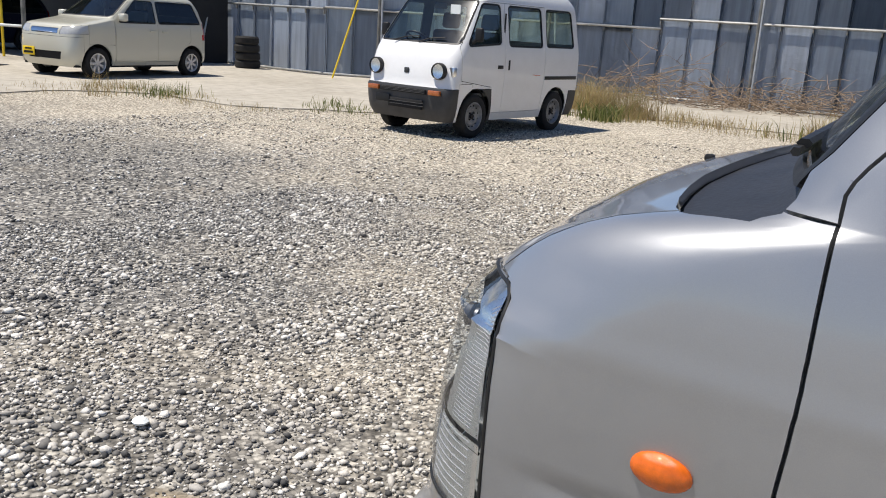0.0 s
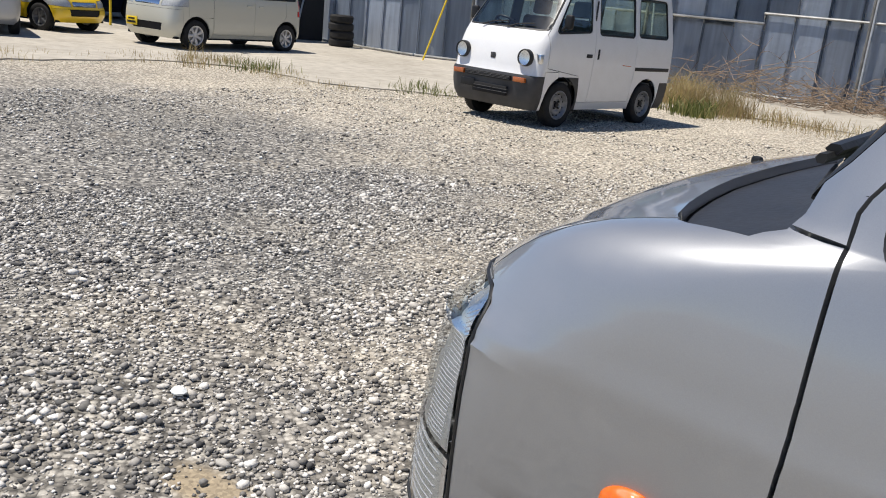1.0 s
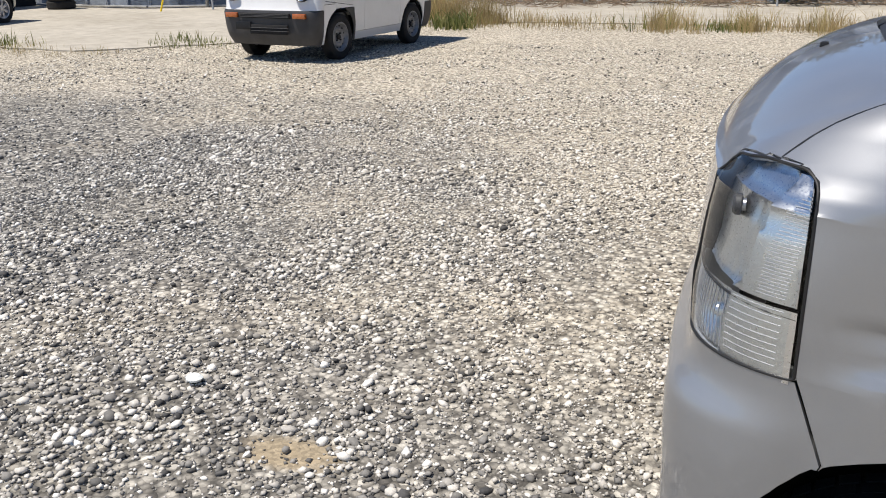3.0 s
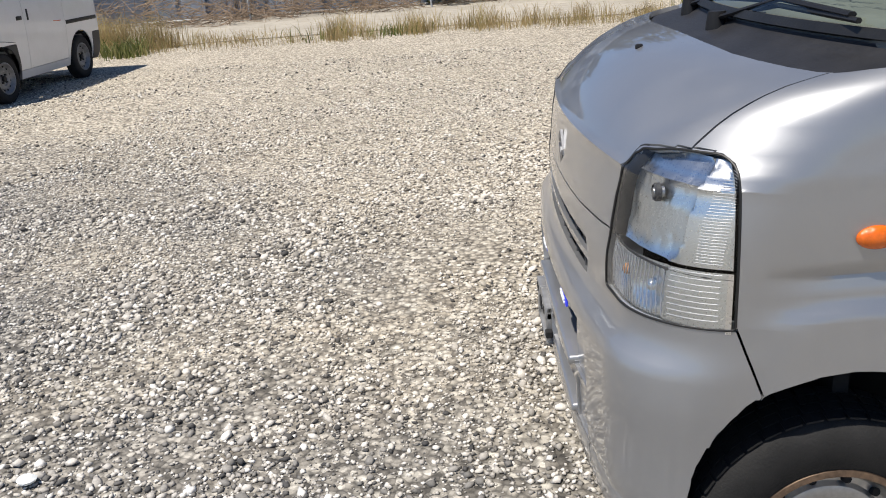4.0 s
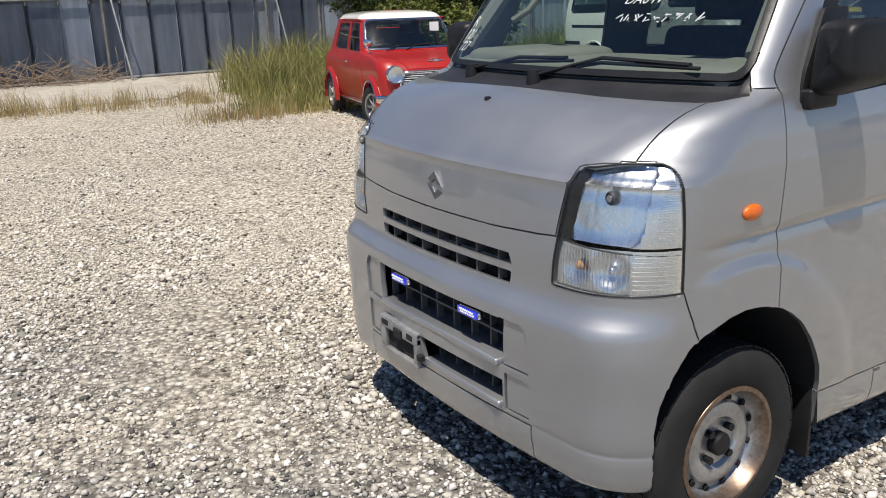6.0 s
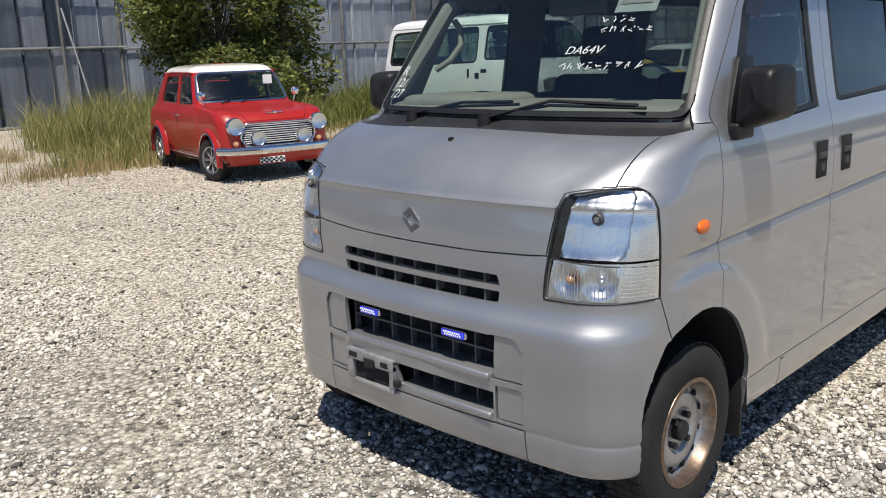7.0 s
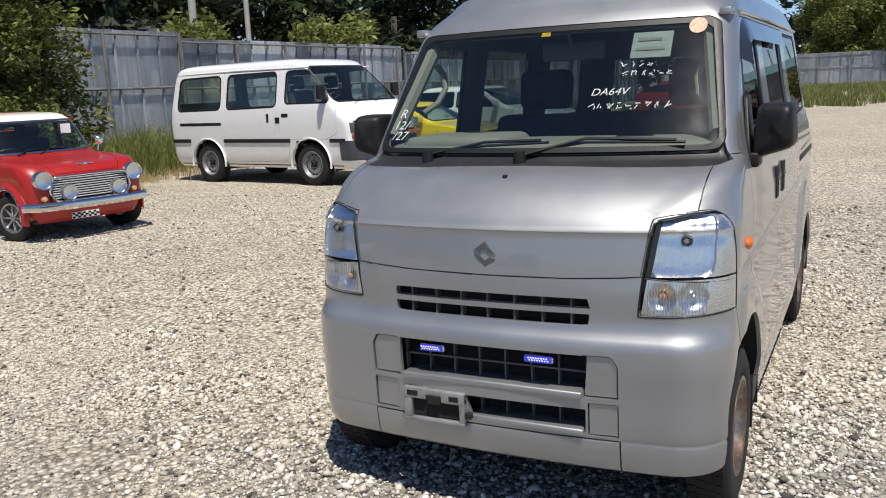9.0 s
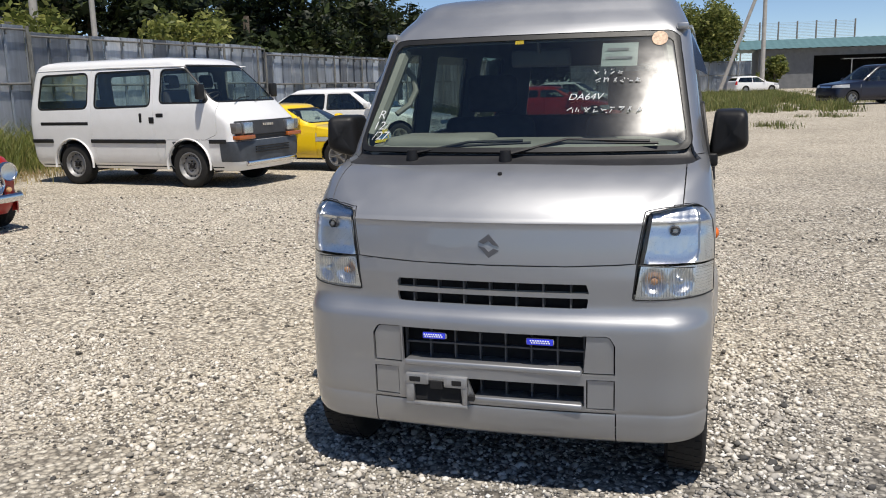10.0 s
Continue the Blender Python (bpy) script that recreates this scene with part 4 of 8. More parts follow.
    for y, ww in ((0.196, 0.046), (-0.177, 0.05)):
        led = bmesh.new()
        box(led, (-0.424, y - ww, 0.560), (-0.40, y + ww, 0.586), 0.009, 3)
        lob = part("grille_lamp", led, M["chrome"], car, "small blue lamp with clear edge")
        dots = bmesh.new()
        box(dots, (-0.429, y - ww + 0.005, 0.562), (-0.422, y + ww - 0.005, 0.584), 0.003)
        part("blue_lens", dots, M["blue_led"], lob, "lit blue lens")
        d2 = bmesh.new()
        for k in range(8):
            for j in (0, 1):
                bmesh.ops.create_uvsphere(d2, u_segments=6, v_segments=5, radius=0.0032, matrix=Matrix.Translation((-0.4295, y - ww + 0.017 + k * 0.0085 + 0.004 * j, 0.570 + 0.007 * j)))
        part("led_dots", d2, M["paper"], lob)
    # number plate holder, with no plate in it
    pl = bmesh.new()
    y0, y1 = 0.075, 0.300
    for lo, hi in (((-0.445, y0, 0.412), (-0.425, y1, 0.432)), ((-0.445, y0, 0.318), (-0.425, y1, 0.332)), ((-0.445, y1 - 0.03, 0.33), (-0.425, y1, 0.415)), ((-0.445, y0, 0.33), (-0.425, y0 + 0.02, 0.415)), ((-0.447, 0.215, 0.398), (-0.425, 0.30, 0.436)), ((-0.447, 0.075, 0.392), (-0.425, 0.16, 0.43))):
        box(pl, lo, hi, 0.004, 2)
    holder = part("plate_holder", pl, M["plate_grey"], car, "empty grey plate bracket")
    for lo, hi in (((-0.449, 0.245, 0.408), (-0.446, 0.285, 0.426)), ((-0.449, 0.095, 0.402), (-0.446, 0.13, 0.42)), ((-0.449, 0.165, 0.385), (-0.428, 0.21, 0.415)), ((-0.430, 0.10, 0.335), (-0.427, 0.27, 0.395)), ((-0.449, 0.05, 0.35), (-0.43, 0.072, 0.37))):
        part("bracket_slot", boxes((lo, hi), bevel=0.002, seg=1), M["dark"], holder)

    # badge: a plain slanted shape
    badge = bmesh.new()
    for poly in ([(-0.030, 0.0), (0.0, 0.034), (0.030, 0.012), (0.014, 0.006), (0.0, 0.016), (-0.012, 0.004)], [(0.030, 0.0), (0.0, -0.034), (-0.030, -0.012), (-0.014, -0.006), (0.0, -0.016), (0.012, -0.004)]):
        prism([(a * 1.2, 0.893 + b * 1.2) for a, b in poly], -0.4070, -0.400, "x", 0.0, badge)
    part("badge", badge, M["badge"], car, "dull chrome badge")
    part("washer_nozzle", boxes(((-0.228, -0.008, 1.112), (-0.210, 0.008, 1.1275)), bevel=0.005), M["black_plastic"], car)
    for s in (-1, 1):
        ind = bmesh.new()
        bmesh.ops.create_uvsphere(ind, u_segments=20, v_segments=12, radius=1, matrix=Matrix.Translation((0.012, s * 0.737, 0.886)) @ Matrix.Diagonal((0.034, 0.014, 0.0205, 1)))
        io = part("side_indicator", ind, M["amber"], car, "amber lens")
        # black patch for the mirror, arm and housing
        tri = prism(rounded([(0.185, 1.122), (0.29, 1.135), (0.315, 1.16), (0.40, 1.36), (0.30, 1.36), (0.212, 1.2)], 0.015, 2), 0, 0.012, "y", 0.003)
        bmesh.ops.translate(tri, verts=tri.verts[:], vec=(0, -0.006, 0))
        for v in tri.verts:
            v.co.y = s * (v.co.y + 0.711 - 0.135 * (v.co.z - 1.13))
        bmesh.ops.recalc_face_normals(tri, faces=tri.faces[:])
        part("mirror_base", tri, M["black_plastic"], car)
        face = rounded([(0.704, 1.128), (0.728, 1.330), (0.842, 1.332), (0.851, 1.176)], [0.02, 0.022, 0.03, 0.035], 5)
        cy, cz = 0.785, 1.242
        mir = bmesh.new()
        rings = []
        for x, k in ((0.320, 0.90), (0.330, 0.915), (0.334, 0.955), (0.330, 0.985), (0.309, 1.0), (0.269, 1.0), (0.234, 0.985), (0.209, 0.95), (0.192, 0.87), (0.183, 0.72), (0.179, 0.4), (0.178, 0.1)):
            rings.append([mir.verts.new((x + 0.16 * (0.851 - y), s * (cy + (y - cy) * k), cz + (z - cz) * k)) for y, z in face])
        for r1, r2 in zip(rings, rings[1:]):
            for k in range(len(face)):
                q = (r1[k], r1[(k + 1) % len(face)], r2[(k + 1) % len(face)], r2[k])
                mir.faces.new(q)
        mir.faces.new(rings[-1])
        bmesh.ops.recalc_face_normals(mir, faces=mir.faces[:])
        mob = part("door_mirror", mir, M["black_plastic"], car, "black plastic mirror housing", 50)
        mg = bmesh.new()
        mg.faces.new([mg.verts.new((0.322 + 0.16 * (0.851 - y), s * (cy + (y - cy) * 0.905), cz + (z - cz) * 0.905)) for y, z in face])
        bmesh.ops.solidify(mg, geom=mg.faces[:], thickness=0.002)
        part("mirror_glass", mg, M["chrome"], mob, "mirror")
        part("mirror_arm", boxes(((0.195, min(s * 0.695, s * 0.74), 1.108), (0.305, max(s * 0.695, s * 0.74), 1.16)), bevel=0.009, seg=3), M["black_plastic"], mob)
        for x, key in ((0.855, "front_handle"), (1.085, "rear_handle")):
            # a near-black block holds the shade of the handle's recess
            h = boxes(((x - 0.042, s * 0.7345 - 0.006, 0.918), (x + 0.042, s * 0.7345 + 0.004, 1.045)), bevel=0.003)
            ho = part("door_handle", h, M["dark"], car, "black recessed handle")
            g = boxes(((x - 0.034, s * 0.740 - 0.004, 0.985), (x + 0.036, s * 0.740 + 0.004, 1.005)), ((x - 0.012, s * 0.740 - 0.004, 0.94), (x + 0.012, s * 0.740 + 0.003, 0.965)), bevel=0.003)
            part("handle_grip", g, M["grey_plastic"], ho)
        # dark rain visors over the side windows
        for a, b in ((0.40, 0.985), (0.992, 1.83)):
            vz = bmesh.new()
            rows = []
            for x in frange(a, b, 0.1):
                t = 0.0 if a > 0.5 or x > 0.52 else (0.52 - x) / 0.12
                lo, hi = 1.568 - 0.10 * t, 1.652 - 0.13 * t
                rows.append([vz.verts.new((x, s * (0.643 + 0.012 + (1.60 - lo) * 0.3), lo)), vz.verts.new((x, s * (0.64 + 0.008), (lo + hi) / 2)), vz.verts.new((x, s * 0.628, hi))])
            for r1, r2 in zip(rows, rows[1:]):
                for k in range(2):
                    vz.faces.new((r1[k], r2[k], r2[k + 1], r1[k + 1]))
            ob = part("rain_visor", vz, M["visor"], car, "dark smoked plastic")
        # sliding door rail slot, roof gutter
        part("door_rail", boxes(((1.985, s * 0.7345 - 0.004, 0.955), (2.80, s * 0.7345 + 0.004, 0.985)), bevel=0.003), M["rubber"], car)
        part("roof_gutter", tube([(0.50, s * 0.626, 1.672), (1.2, s * 0.628, 1.678), (2.0, s * 0.628, 1.680), (2.75, s * 0.624, 1.676)], 0.008, 6), P, car)
        part("gutter_corner", boxes(((0.375, s * 0.60 - 0.02, 1.655), (0.45, s * 0.60 + 0.025, 1.685)), bevel=0.008), P, car)
        sill = boxes(((0.38, s * 0.71 - 0.018, 0.29), (2.03, s * 0.71 + 0.012, 0.326)), bevel=0.008)
        part("sill", sill, P, car)

    # wipers
    for pts, arm in ((((0.005, 0.40, 1.178), (0.035, 0.18, 1.222), (0.045, -0.03, 1.226)), 0), (((-0.035, 0.02, 1.175), (0.03, -0.20, 1.232), (0.045, -0.50, 1.222)), 1)):
        wob = part("wiper", tube(pts, 0.009, 6, flat=0.7), M["black_plastic"], car)
        mid = Vector(pts[1])
        blade = tube([(0.028 - 0.006, pts[1][1] + 0.14, 1.196), (mid.x - 0.003, mid.y, mid.z - 0.014), (pts[2][0] - 0.001, pts[2][1] - 0.03, pts[2][2] - 0.008)], 0.006, 6)
        part("wiper_blade", blade, M["rubber"], wob)
        part("wiper_pivot", lathe([(0.0, 0.03), (0.02, 0.028), (0.024, 0.0), (0.026, -0.03)], 14, "z", at=(pts[0][0], pts[0][1], 1.165)), M["black_plastic"], wob)
    # cabin
    d = boxes(((0.06, -0.62, 0.95), (0.46, 0.62, 1.215)), bevel=0.05, seg=3)
    box(d, (0.08, 0.14, 1.13), (0.42, 0.56, 1.24), 0.04, 3)
    part("dashboard", d, M["dash"], car, "pale grey plastic")
    steering_wheel(car, 0.46, 0.36, 1.09, 0.185, 50)
    seat_part(car, 0.62, 0.36, 0.62)
    seat_part(car, 0.62, -0.36, 0.62)
    bench = boxes(((1.55, -0.55, 0.6), (2.0, 0.55, 0.78)), ((1.92, -0.55, 0.7), (2.05, 0.55, 1.25)), bevel=0.05, seg=3)
    part("rear_bench", bench, M["seat"], car)
    part("cabin_floor", boxes(((0.36, -0.66, 0.56), (2.02, 0.66, 0.60)), ((2.02, -0.5, 0.56), (2.85, 0.5, 0.60)), ((0.05, -0.35, 0.56), (0.36, 0.35, 0.60))), M["lining"], car)
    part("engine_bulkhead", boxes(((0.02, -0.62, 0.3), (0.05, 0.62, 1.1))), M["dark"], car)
    part("rear_view_mirror", boxes(((0.40, -0.16, 1.52), (0.425, 0.09, 1.60)), bevel=0.015, seg=3), M["grey_plastic"], car)
    part("mirror_stem", tube([(0.36, -0.03, 1.645), (0.405, -0.03, 1.58)], 0.008, 6), M["grey_plastic"], car)
    for s, y in ((1, 0.30), (-1, -0.33)):
        part("sun_visor", boxes(((0.37, y - 0.16, 1.63), (0.52, y + 0.16, 1.65)), bevel=0.008), M["dash"], car)
        part("door_trim", boxes(((0.2, min(s * 0.67, s * 0.705), 0.6), (0.95, max(s * 0.67, s * 0.705), 1.13)), bevel=0.012), M["lining"], car)
        part("grab_handle", tube([(0.30, s * 0.565, 1.33), (0.34, s * 0.52, 1.37), (0.385, s * 0.505, 1.43), (0.405, s * 0.52, 1.49), (0.40, s * 0.55, 1.53)], 0.013, 8), M["dash"], car, "pale plastic grip on the pillar")
        part("pillar_trim", tube([(0.14, s * 0.62, 1.24), (0.27, s * 0.585, 1.42), (0.39, s * 0.55, 1.60)], 0.03, 8), M["dash"], car, "pale plastic pillar cover")
    # papers, stickers and writing on the windscreen
    def on_screen(y, z, d=-0.012):
        f = (z - 1.20) / 0.46
        x = -0.015 + 0.32 * f + 0.10 * (y / 0.65) ** 2
        return Vector((x + d, y, z))

    def flat_on_screen(name, y0, y1, z0, z1, mat, label, d=-0.006, parent=car):
        bm = bmesh.new()
        g = [[bm.verts.new(on_screen(y0 + (y1 - y0) * i / 4, z0 + (z1 - z0) * j / 3, d)) for i in range(5)] for j in range(4)]
        for j in range(3):
            for i in range(4):
                bm.faces.new((g[j][i], g[j][i + 1], g[j + 1][i + 1], g[j + 1][i]))
        r = bmesh.ops.solidify(bm, geom=bm.faces[:], thickness=0.001)
        return part(name, bm, mat, parent, label)

    note = flat_on_screen("paper_note", -0.30, -0.435, 1.512, 1.607, M["note"], "pale printed paper behind the glass", 0.004)
    for k, (a, b) in enumerate(((0.02, 0.10), (0.015, 0.115))):
        flat_on_screen("writing_bar", -0.30 - a, -0.30 - b, 1.575 - 0.035 * k, 1.586 - 0.035 * k, M["note_ink"], "", 0.0, note)
    flat_on_screen("yellow_sticker", 0.045, 0.010, 1.615, 1.645, M["plate_yellow"], "small yellow inspection sticker", 0.004)
    disc = bmesh.new()
    c = [disc.verts.new(on_screen(-0.514 + 0.030 * math.cos(a), 1.622 + 0.029 * math.sin(a), -0.003)) for a in np.linspace(0, 2 * math.pi, 29)[:-1]]
    disc.faces.new(c)
    bmesh.ops.solidify(disc, geom=disc.faces[:], thickness=0.001)
    part("round_sticker", disc, M["sticker"], car, "round orange and white sticker")

    def scrawl(text, y, z, size, slant=0.0):
        """White marker writing on the glass."""
        cu = bpy.data.curves.new("writing", "FONT")
        cu.body, cu.size, cu.shear, cu.extrude = text, size, 0.25, 0.0006
        cu.offset = -0.0003
        tmp = bpy.data.objects.new("writing", cu)
        me = bpy.data.meshes.new_from_object(tmp)
        bpy.data.objects.remove(tmp)
        for v in me.vertices:
            yy = y - v.co.x * math.cos(slant) + v.co.y * math.sin(slant)
            zz = z + v.co.y * math.cos(slant) * 0.85 + v.co.x * math.sin(slant)
            p = on_screen(yy, zz, -0.007 - v.co.z)
            v.co = p
        me.materials.clear()
        me.materials.append(M["ink"])
        ob = new("marker_writing", me)
        ob.parent = car
        ob["label"] = "white marker writing"

    scrawl("R", 0.592, 1.318, 0.058)
    scrawl("12/", 0.607, 1.273, 0.056)
    scrawl("/27", 0.60, 1.232, 0.056)
    scrawl("DA64V", -0.19, 1.382, 0.042, 0.0)

    def strokes(y, z, n, size, seed):
        """Marker strokes that cannot be read."""
        rnd = random.Random(seed)
        bm = bmesh.new()
        for k in range(n):
            y1 = y - k * size * 1.05
            for _ in range(3):
                a, b = rnd.random(), rnd.random()
                pts = [on_screen(y1 - a * size * 0.8, z + b * size * 0.8, -0.007), on_screen(y1 - rnd.random() * size * 0.8, z + rnd.random() * size * 0.8, -0.007)]
                tube(pts, 0.0018, 4, bm=bm)
        part("marker_writing", bm, M["ink"], car, "white marker strokes")

    strokes(-0.275, 1.48, 4, 0.028, 3)
    strokes(-0.285, 1.447, 6, 0.028, 4)
    strokes(-0.19, 1.330, 9, 0.030, 5)
    # the upper body is a little lower than drawn
    for ob in car.children_recursive:
        if ob.type == "MESH" and ob.parent.name[:5] != "wheel":
            for v in ob.data.vertices:
                if v.co.z > 1.08:
                    v.co.z = 1.08 + (v.co.z - 1.08) * 0.94
    return car


silver_van()

# ---- the other cars ----
def round_lamp(car, x, y, z, r, parent_name="headlight", rim="chrome", tilt=0.0):
    """A round headlight that looks along -x."""
    ob = part(parent_name, lathe([(r * 1.16, 0.05), (r * 1.18, 0.0), (r * 1.1, -0.018), (r, -0.012), (r * 0.98, 0.006)], 28, "x", at=(x, y, z)), M[rim], car)
    part("lamp_bowl", lathe([(r, 0.0), (r * 0.7, 0.008), (r * 0.25, 0.014), (0.0, 0.014)], 24, "x", at=(x, y, z)), M["reflector"], ob)
    part("lamp_glass", lathe([(r * 1.0, -0.008), (r * 0.8, -0.024), (r * 0.45, -0.036), (0.0, -0.04)], 24, "x", at=(x, y, z)), M["clearlens"], ob).visible_shadow = False
    return ob


def wiper(car, a, b, c):
    ob = part("wiper", tube([a, b], 0.008, 6), M["black_plastic"], car)
    part("wiper_blade", tube([b, c], 0.007, 6), M["rubber"], ob)


def white_small_van():
    """Old white kei van with round lamps; front axle at the origin, nose towards -x."""
    car = thing("white_kei_van", pose(-6.2, 7.38, 0, 0, 0, 87), "white kei van with round headlights and dark grey bumper", "van")
    levels = [
        (0.20, -0.50, 2.42, 0.62, 0.10, 0.14, 0.08, 0.05),
        (0.30, -0.555, 2.45, 0.655, 0.11, 0.15, 0.08, 0.05),
        (0.58, -0.575, 2.46, 0.685, 0.11, 0.15, 0.08, 0.05),
        (0.62, -0.55, 2.46, 0.688, 0.13, 0.16, 0.08, 0.05),
        (0.72, -0.535, 2.46, 0.692, 0.14, 0.17, 0.08, 0.05),
        (0.95, -0.475, 2.455, 0.695, 0.15, 0.17, 0.09, 0.06),
        (1.06, -0.425, 2.45, 0.690, 0.15, 0.16, 0.09, 0.07),
        (1.12, -0.385, 2.445, 0.682, 0.14, 0.12, 0.09, 0.08),
        (1.30, -0.25, 2.43, 0.655, 0.13, 0.08, 0.10, 0.08),
        (1.60, -0.02, 2.40, 0.610, 0.13, 0.08, 0.11, 0.08),
        (1.68, 0.05, 2.38, 0.595, 0.15, 0.10, 0.12, 0.08),
        (1.76, 0.17, 2.33, 0.555, 0.18, 0.14, 0.14, 0.08),
    ]
    zs = [0.20, 0.25] + frange(0.30, 1.64, 0.067) + [1.68, 1.72, 1.76]
    roof = [(0.96, 0.035), (0.90, 0.06), (0.78, 0.082), (0.5, 0.10), (0.2, 0.105)]
    arch_f = circle(0.0, 0.29, 0.315, 20)
    arch_r = circle(1.86, 0.29, 0.315, 20)
    win_f = rounded([(-0.20, 1.12), (0.46, 1.16), (0.46, 1.60), (0.12, 1.60)], 0.04, 3)
    win_s = rounded([(0.66, 1.14), (1.42, 1.14), (1.40, 1.60), (0.66, 1.60)], 0.04, 3)
    win_q = rounded([(1.55, 1.15), (2.24, 1.15), (2.18, 1.60), (1.55, 1.60)], 0.04, 3)
    screen = rounded([(-0.62, 1.135), (0.62, 1.135), (0.55, 1.645), (-0.55, 1.645)], 0.05, 3)
    bumper = [(-0.8, 0.0), (0.8, 0.0), (0.8, 0.60), (-0.8, 0.60)]
    regions = [
        ("bumper", "front", bumper, (1,)),
        ("keep", "side", [(-0.36, 0.0), (-0.10, 0.0), (-0.10, 0.66), (-0.36, 0.66)], (-1, 1)),
        ("door", "side", rounded([(-0.33, 1.08), (-0.33, 0.70), (0.30, 0.62), (0.36, 0.30), (0.56, 0.30), (0.56, 1.64), (0.08, 1.64)], 0.02, 2), (-1, 1)),
        ("slide", "side", [(0.56, 0.30), (1.48, 0.30), (1.50, 0.62), (1.50, 1.64), (0.56, 1.64)], (-1, 1)),
        ("rear_corner", "side", [(2.18, 0.0), (2.6, 0.0), (2.6, 0.55), (2.20, 0.55)], (-1, 1)),
    ]
    for key, p in (("f", win_f), ("s", win_s), ("q", win_q)):
        regions += [("seal_" + key, "side", grown(p, 0.022), (-1, 1)), ("glass_" + key, "side", p, (-1, 1))]
    regions += [("seal_w", "front", grown(screen, 0.02), (1,)), ("glass_w", "front", screen, (1,)), ("seal_r", "rear", grown(screen, 0.0), (1,)), ("glass_r", "rear", grown(screen, -0.04), (1,)), ("cut_f", "side", arch_f, (-1, 1)), ("cut_r", "side", arch_r, (-1, 1))]
    looks = {"bumper": ("front_bumper", M["grey_plastic"], -0.006, "dark grey plastic"), "rear_corner": ("rear_bumper_corner", M["grey_plastic"], -0.004, "dark grey plastic"), "keep": ("front_fender", None, 0, ""), "door": ("front_door", None, 0, ""), "slide": ("sliding_door", None, 0, "")}
    for k in "fsqwr":
        looks["seal_" + k] = ("window_seal", M["rubber"], 0.002, "")
        looks["glass_" + k] = ("windscreen" if k == "w" else "window", M["glass"], 0.008, "")
    build_body(car, M["white"], levels, zs, roof, regions, looks, 0.35, gap=0.003, nf=6, nc=5, ns=40)
    underside(car, -0.4, 2.35, 0.64, 0.25, (0.0, 1.86), 0.32)
    for x in (0.0, 1.86):
        for s in (-1, 1):
            wheel(car, x, s * 0.60, 0.268, 0.145, "steel", 0.165, nuts=4)
            arch_liner(car, s, circle(x, 0.29, 0.315, 20), 0.25, 0.63)
    for s in (-1, 1):
        round_lamp(car, -0.545, s * 0.50, 0.80, 0.085, rim="rubber")
        part("corner_lamp", boxes(((-0.46, min(s * 0.60, s * 0.675), 0.745), (-0.40, max(s * 0.60, s * 0.675), 0.855)), bevel=0.01), M["reflector"], car)
        part("turn_lamp", boxes(((-0.595, min(s * 0.40, s * 0.57), 0.515), (-0.55, max(s * 0.40, s * 0.57), 0.572)), bevel=0.006), M["orange_dull"], car, "amber lens")
        part("door_handle", boxes(((0.40, s * 0.692 - 0.008, 0.845), (0.52, s * 0.692 + 0.008, 0.89)), bevel=0.006), M["black_plastic"], car)
        part("slide_handle", boxes(((0.63, s * 0.69 - 0.009, 0.83), (0.67, s * 0.69 + 0.009, 0.955)), bevel=0.006), M["black_plastic"], car)
        part("door_rail", boxes(((1.52, s * 0.692 - 0.005, 0.705), (2.36, s * 0.692 + 0.005, 0.752)), bevel=0.003), M["rubber"], car)
        part("pillar_vent", boxes(((0.535, s * 0.652 - 0.005, 1.13), (0.565, s * 0.652 + 0.005, 1.52)), bevel=0.004, seg=1), M["rubber"], car)
        door_mirror(car, (-0.14, s * 0.675, 1.14), (-0.11, s * 0.75, 1.245), (0.06, 0.11, 0.165), M["black_plastic"])
        part("scratch", tube([(1.22, s * 0.6955, 0.772), (1.30, s * 0.6955, 0.766), (1.40, s * 0.6955, 0.764)], 0.004, 5), M["amber"], car) if s < 0 else None
    part("badge", boxes(((-0.535, -0.035, 0.745), (-0.525, 0.035, 0.81)), bevel=0.01), M["grey_plastic"], car)
    grille = boxes(((-0.60, -0.36, 0.515), (-0.57, 0.36, 0.575)), ((-0.597, -0.32, 0.33), (-0.57, 0.22, 0.44)), bevel=0.006)
    part("grille", grille, M["dark"], car)
    for z in (0.53, 0.545, 0.56, 0.37, 0.405):
        part("grille_bar", boxes(((-0.606, -0.35, z - 0.003), (-0.598, 0.35 if z > 0.5 else 0.2, z + 0.003)), bevel=0.001, seg=1), M["grey_plastic"], car)
    part("plate_bracket", boxes(((-0.605, 0.20, 0.38), (-0.592, 0.42, 0.47)), bevel=0.004), M["black_plastic"], car)
    wiper(car, (-0.40, 0.35, 1.12), (-0.36, 0.18, 1.17), (-0.345, -0.02, 1.19))
    wiper(car, (-0.40, -0.05, 1.12), (-0.36, -0.2, 1.17), (-0.335, -0.42, 1.19))
    part("dashboard", boxes(((-0.28, -0.58, 0.9), (0.0, 0.58, 1.09)), bevel=0.04), M["grey_plastic"], car)
    steering_wheel(car, 0.05, 0.32, 1.12, 0.18, 40)
    seat_part(car, 0.12, 0.32, 0.62)
    seat_part(car, 0.12, -0.32, 0.62)
    part("rear_view_mirror", boxes(((0.05, -0.1, 1.53), (0.07, 0.1, 1.6)), bevel=0.01), M["grey_plastic"], car)
    part("windscreen_paper", boxes(((-0.085, -0.42, 1.47), (-0.08, -0.27, 1.58)), bevel=0.0005, seg=1), M["paper"], car)
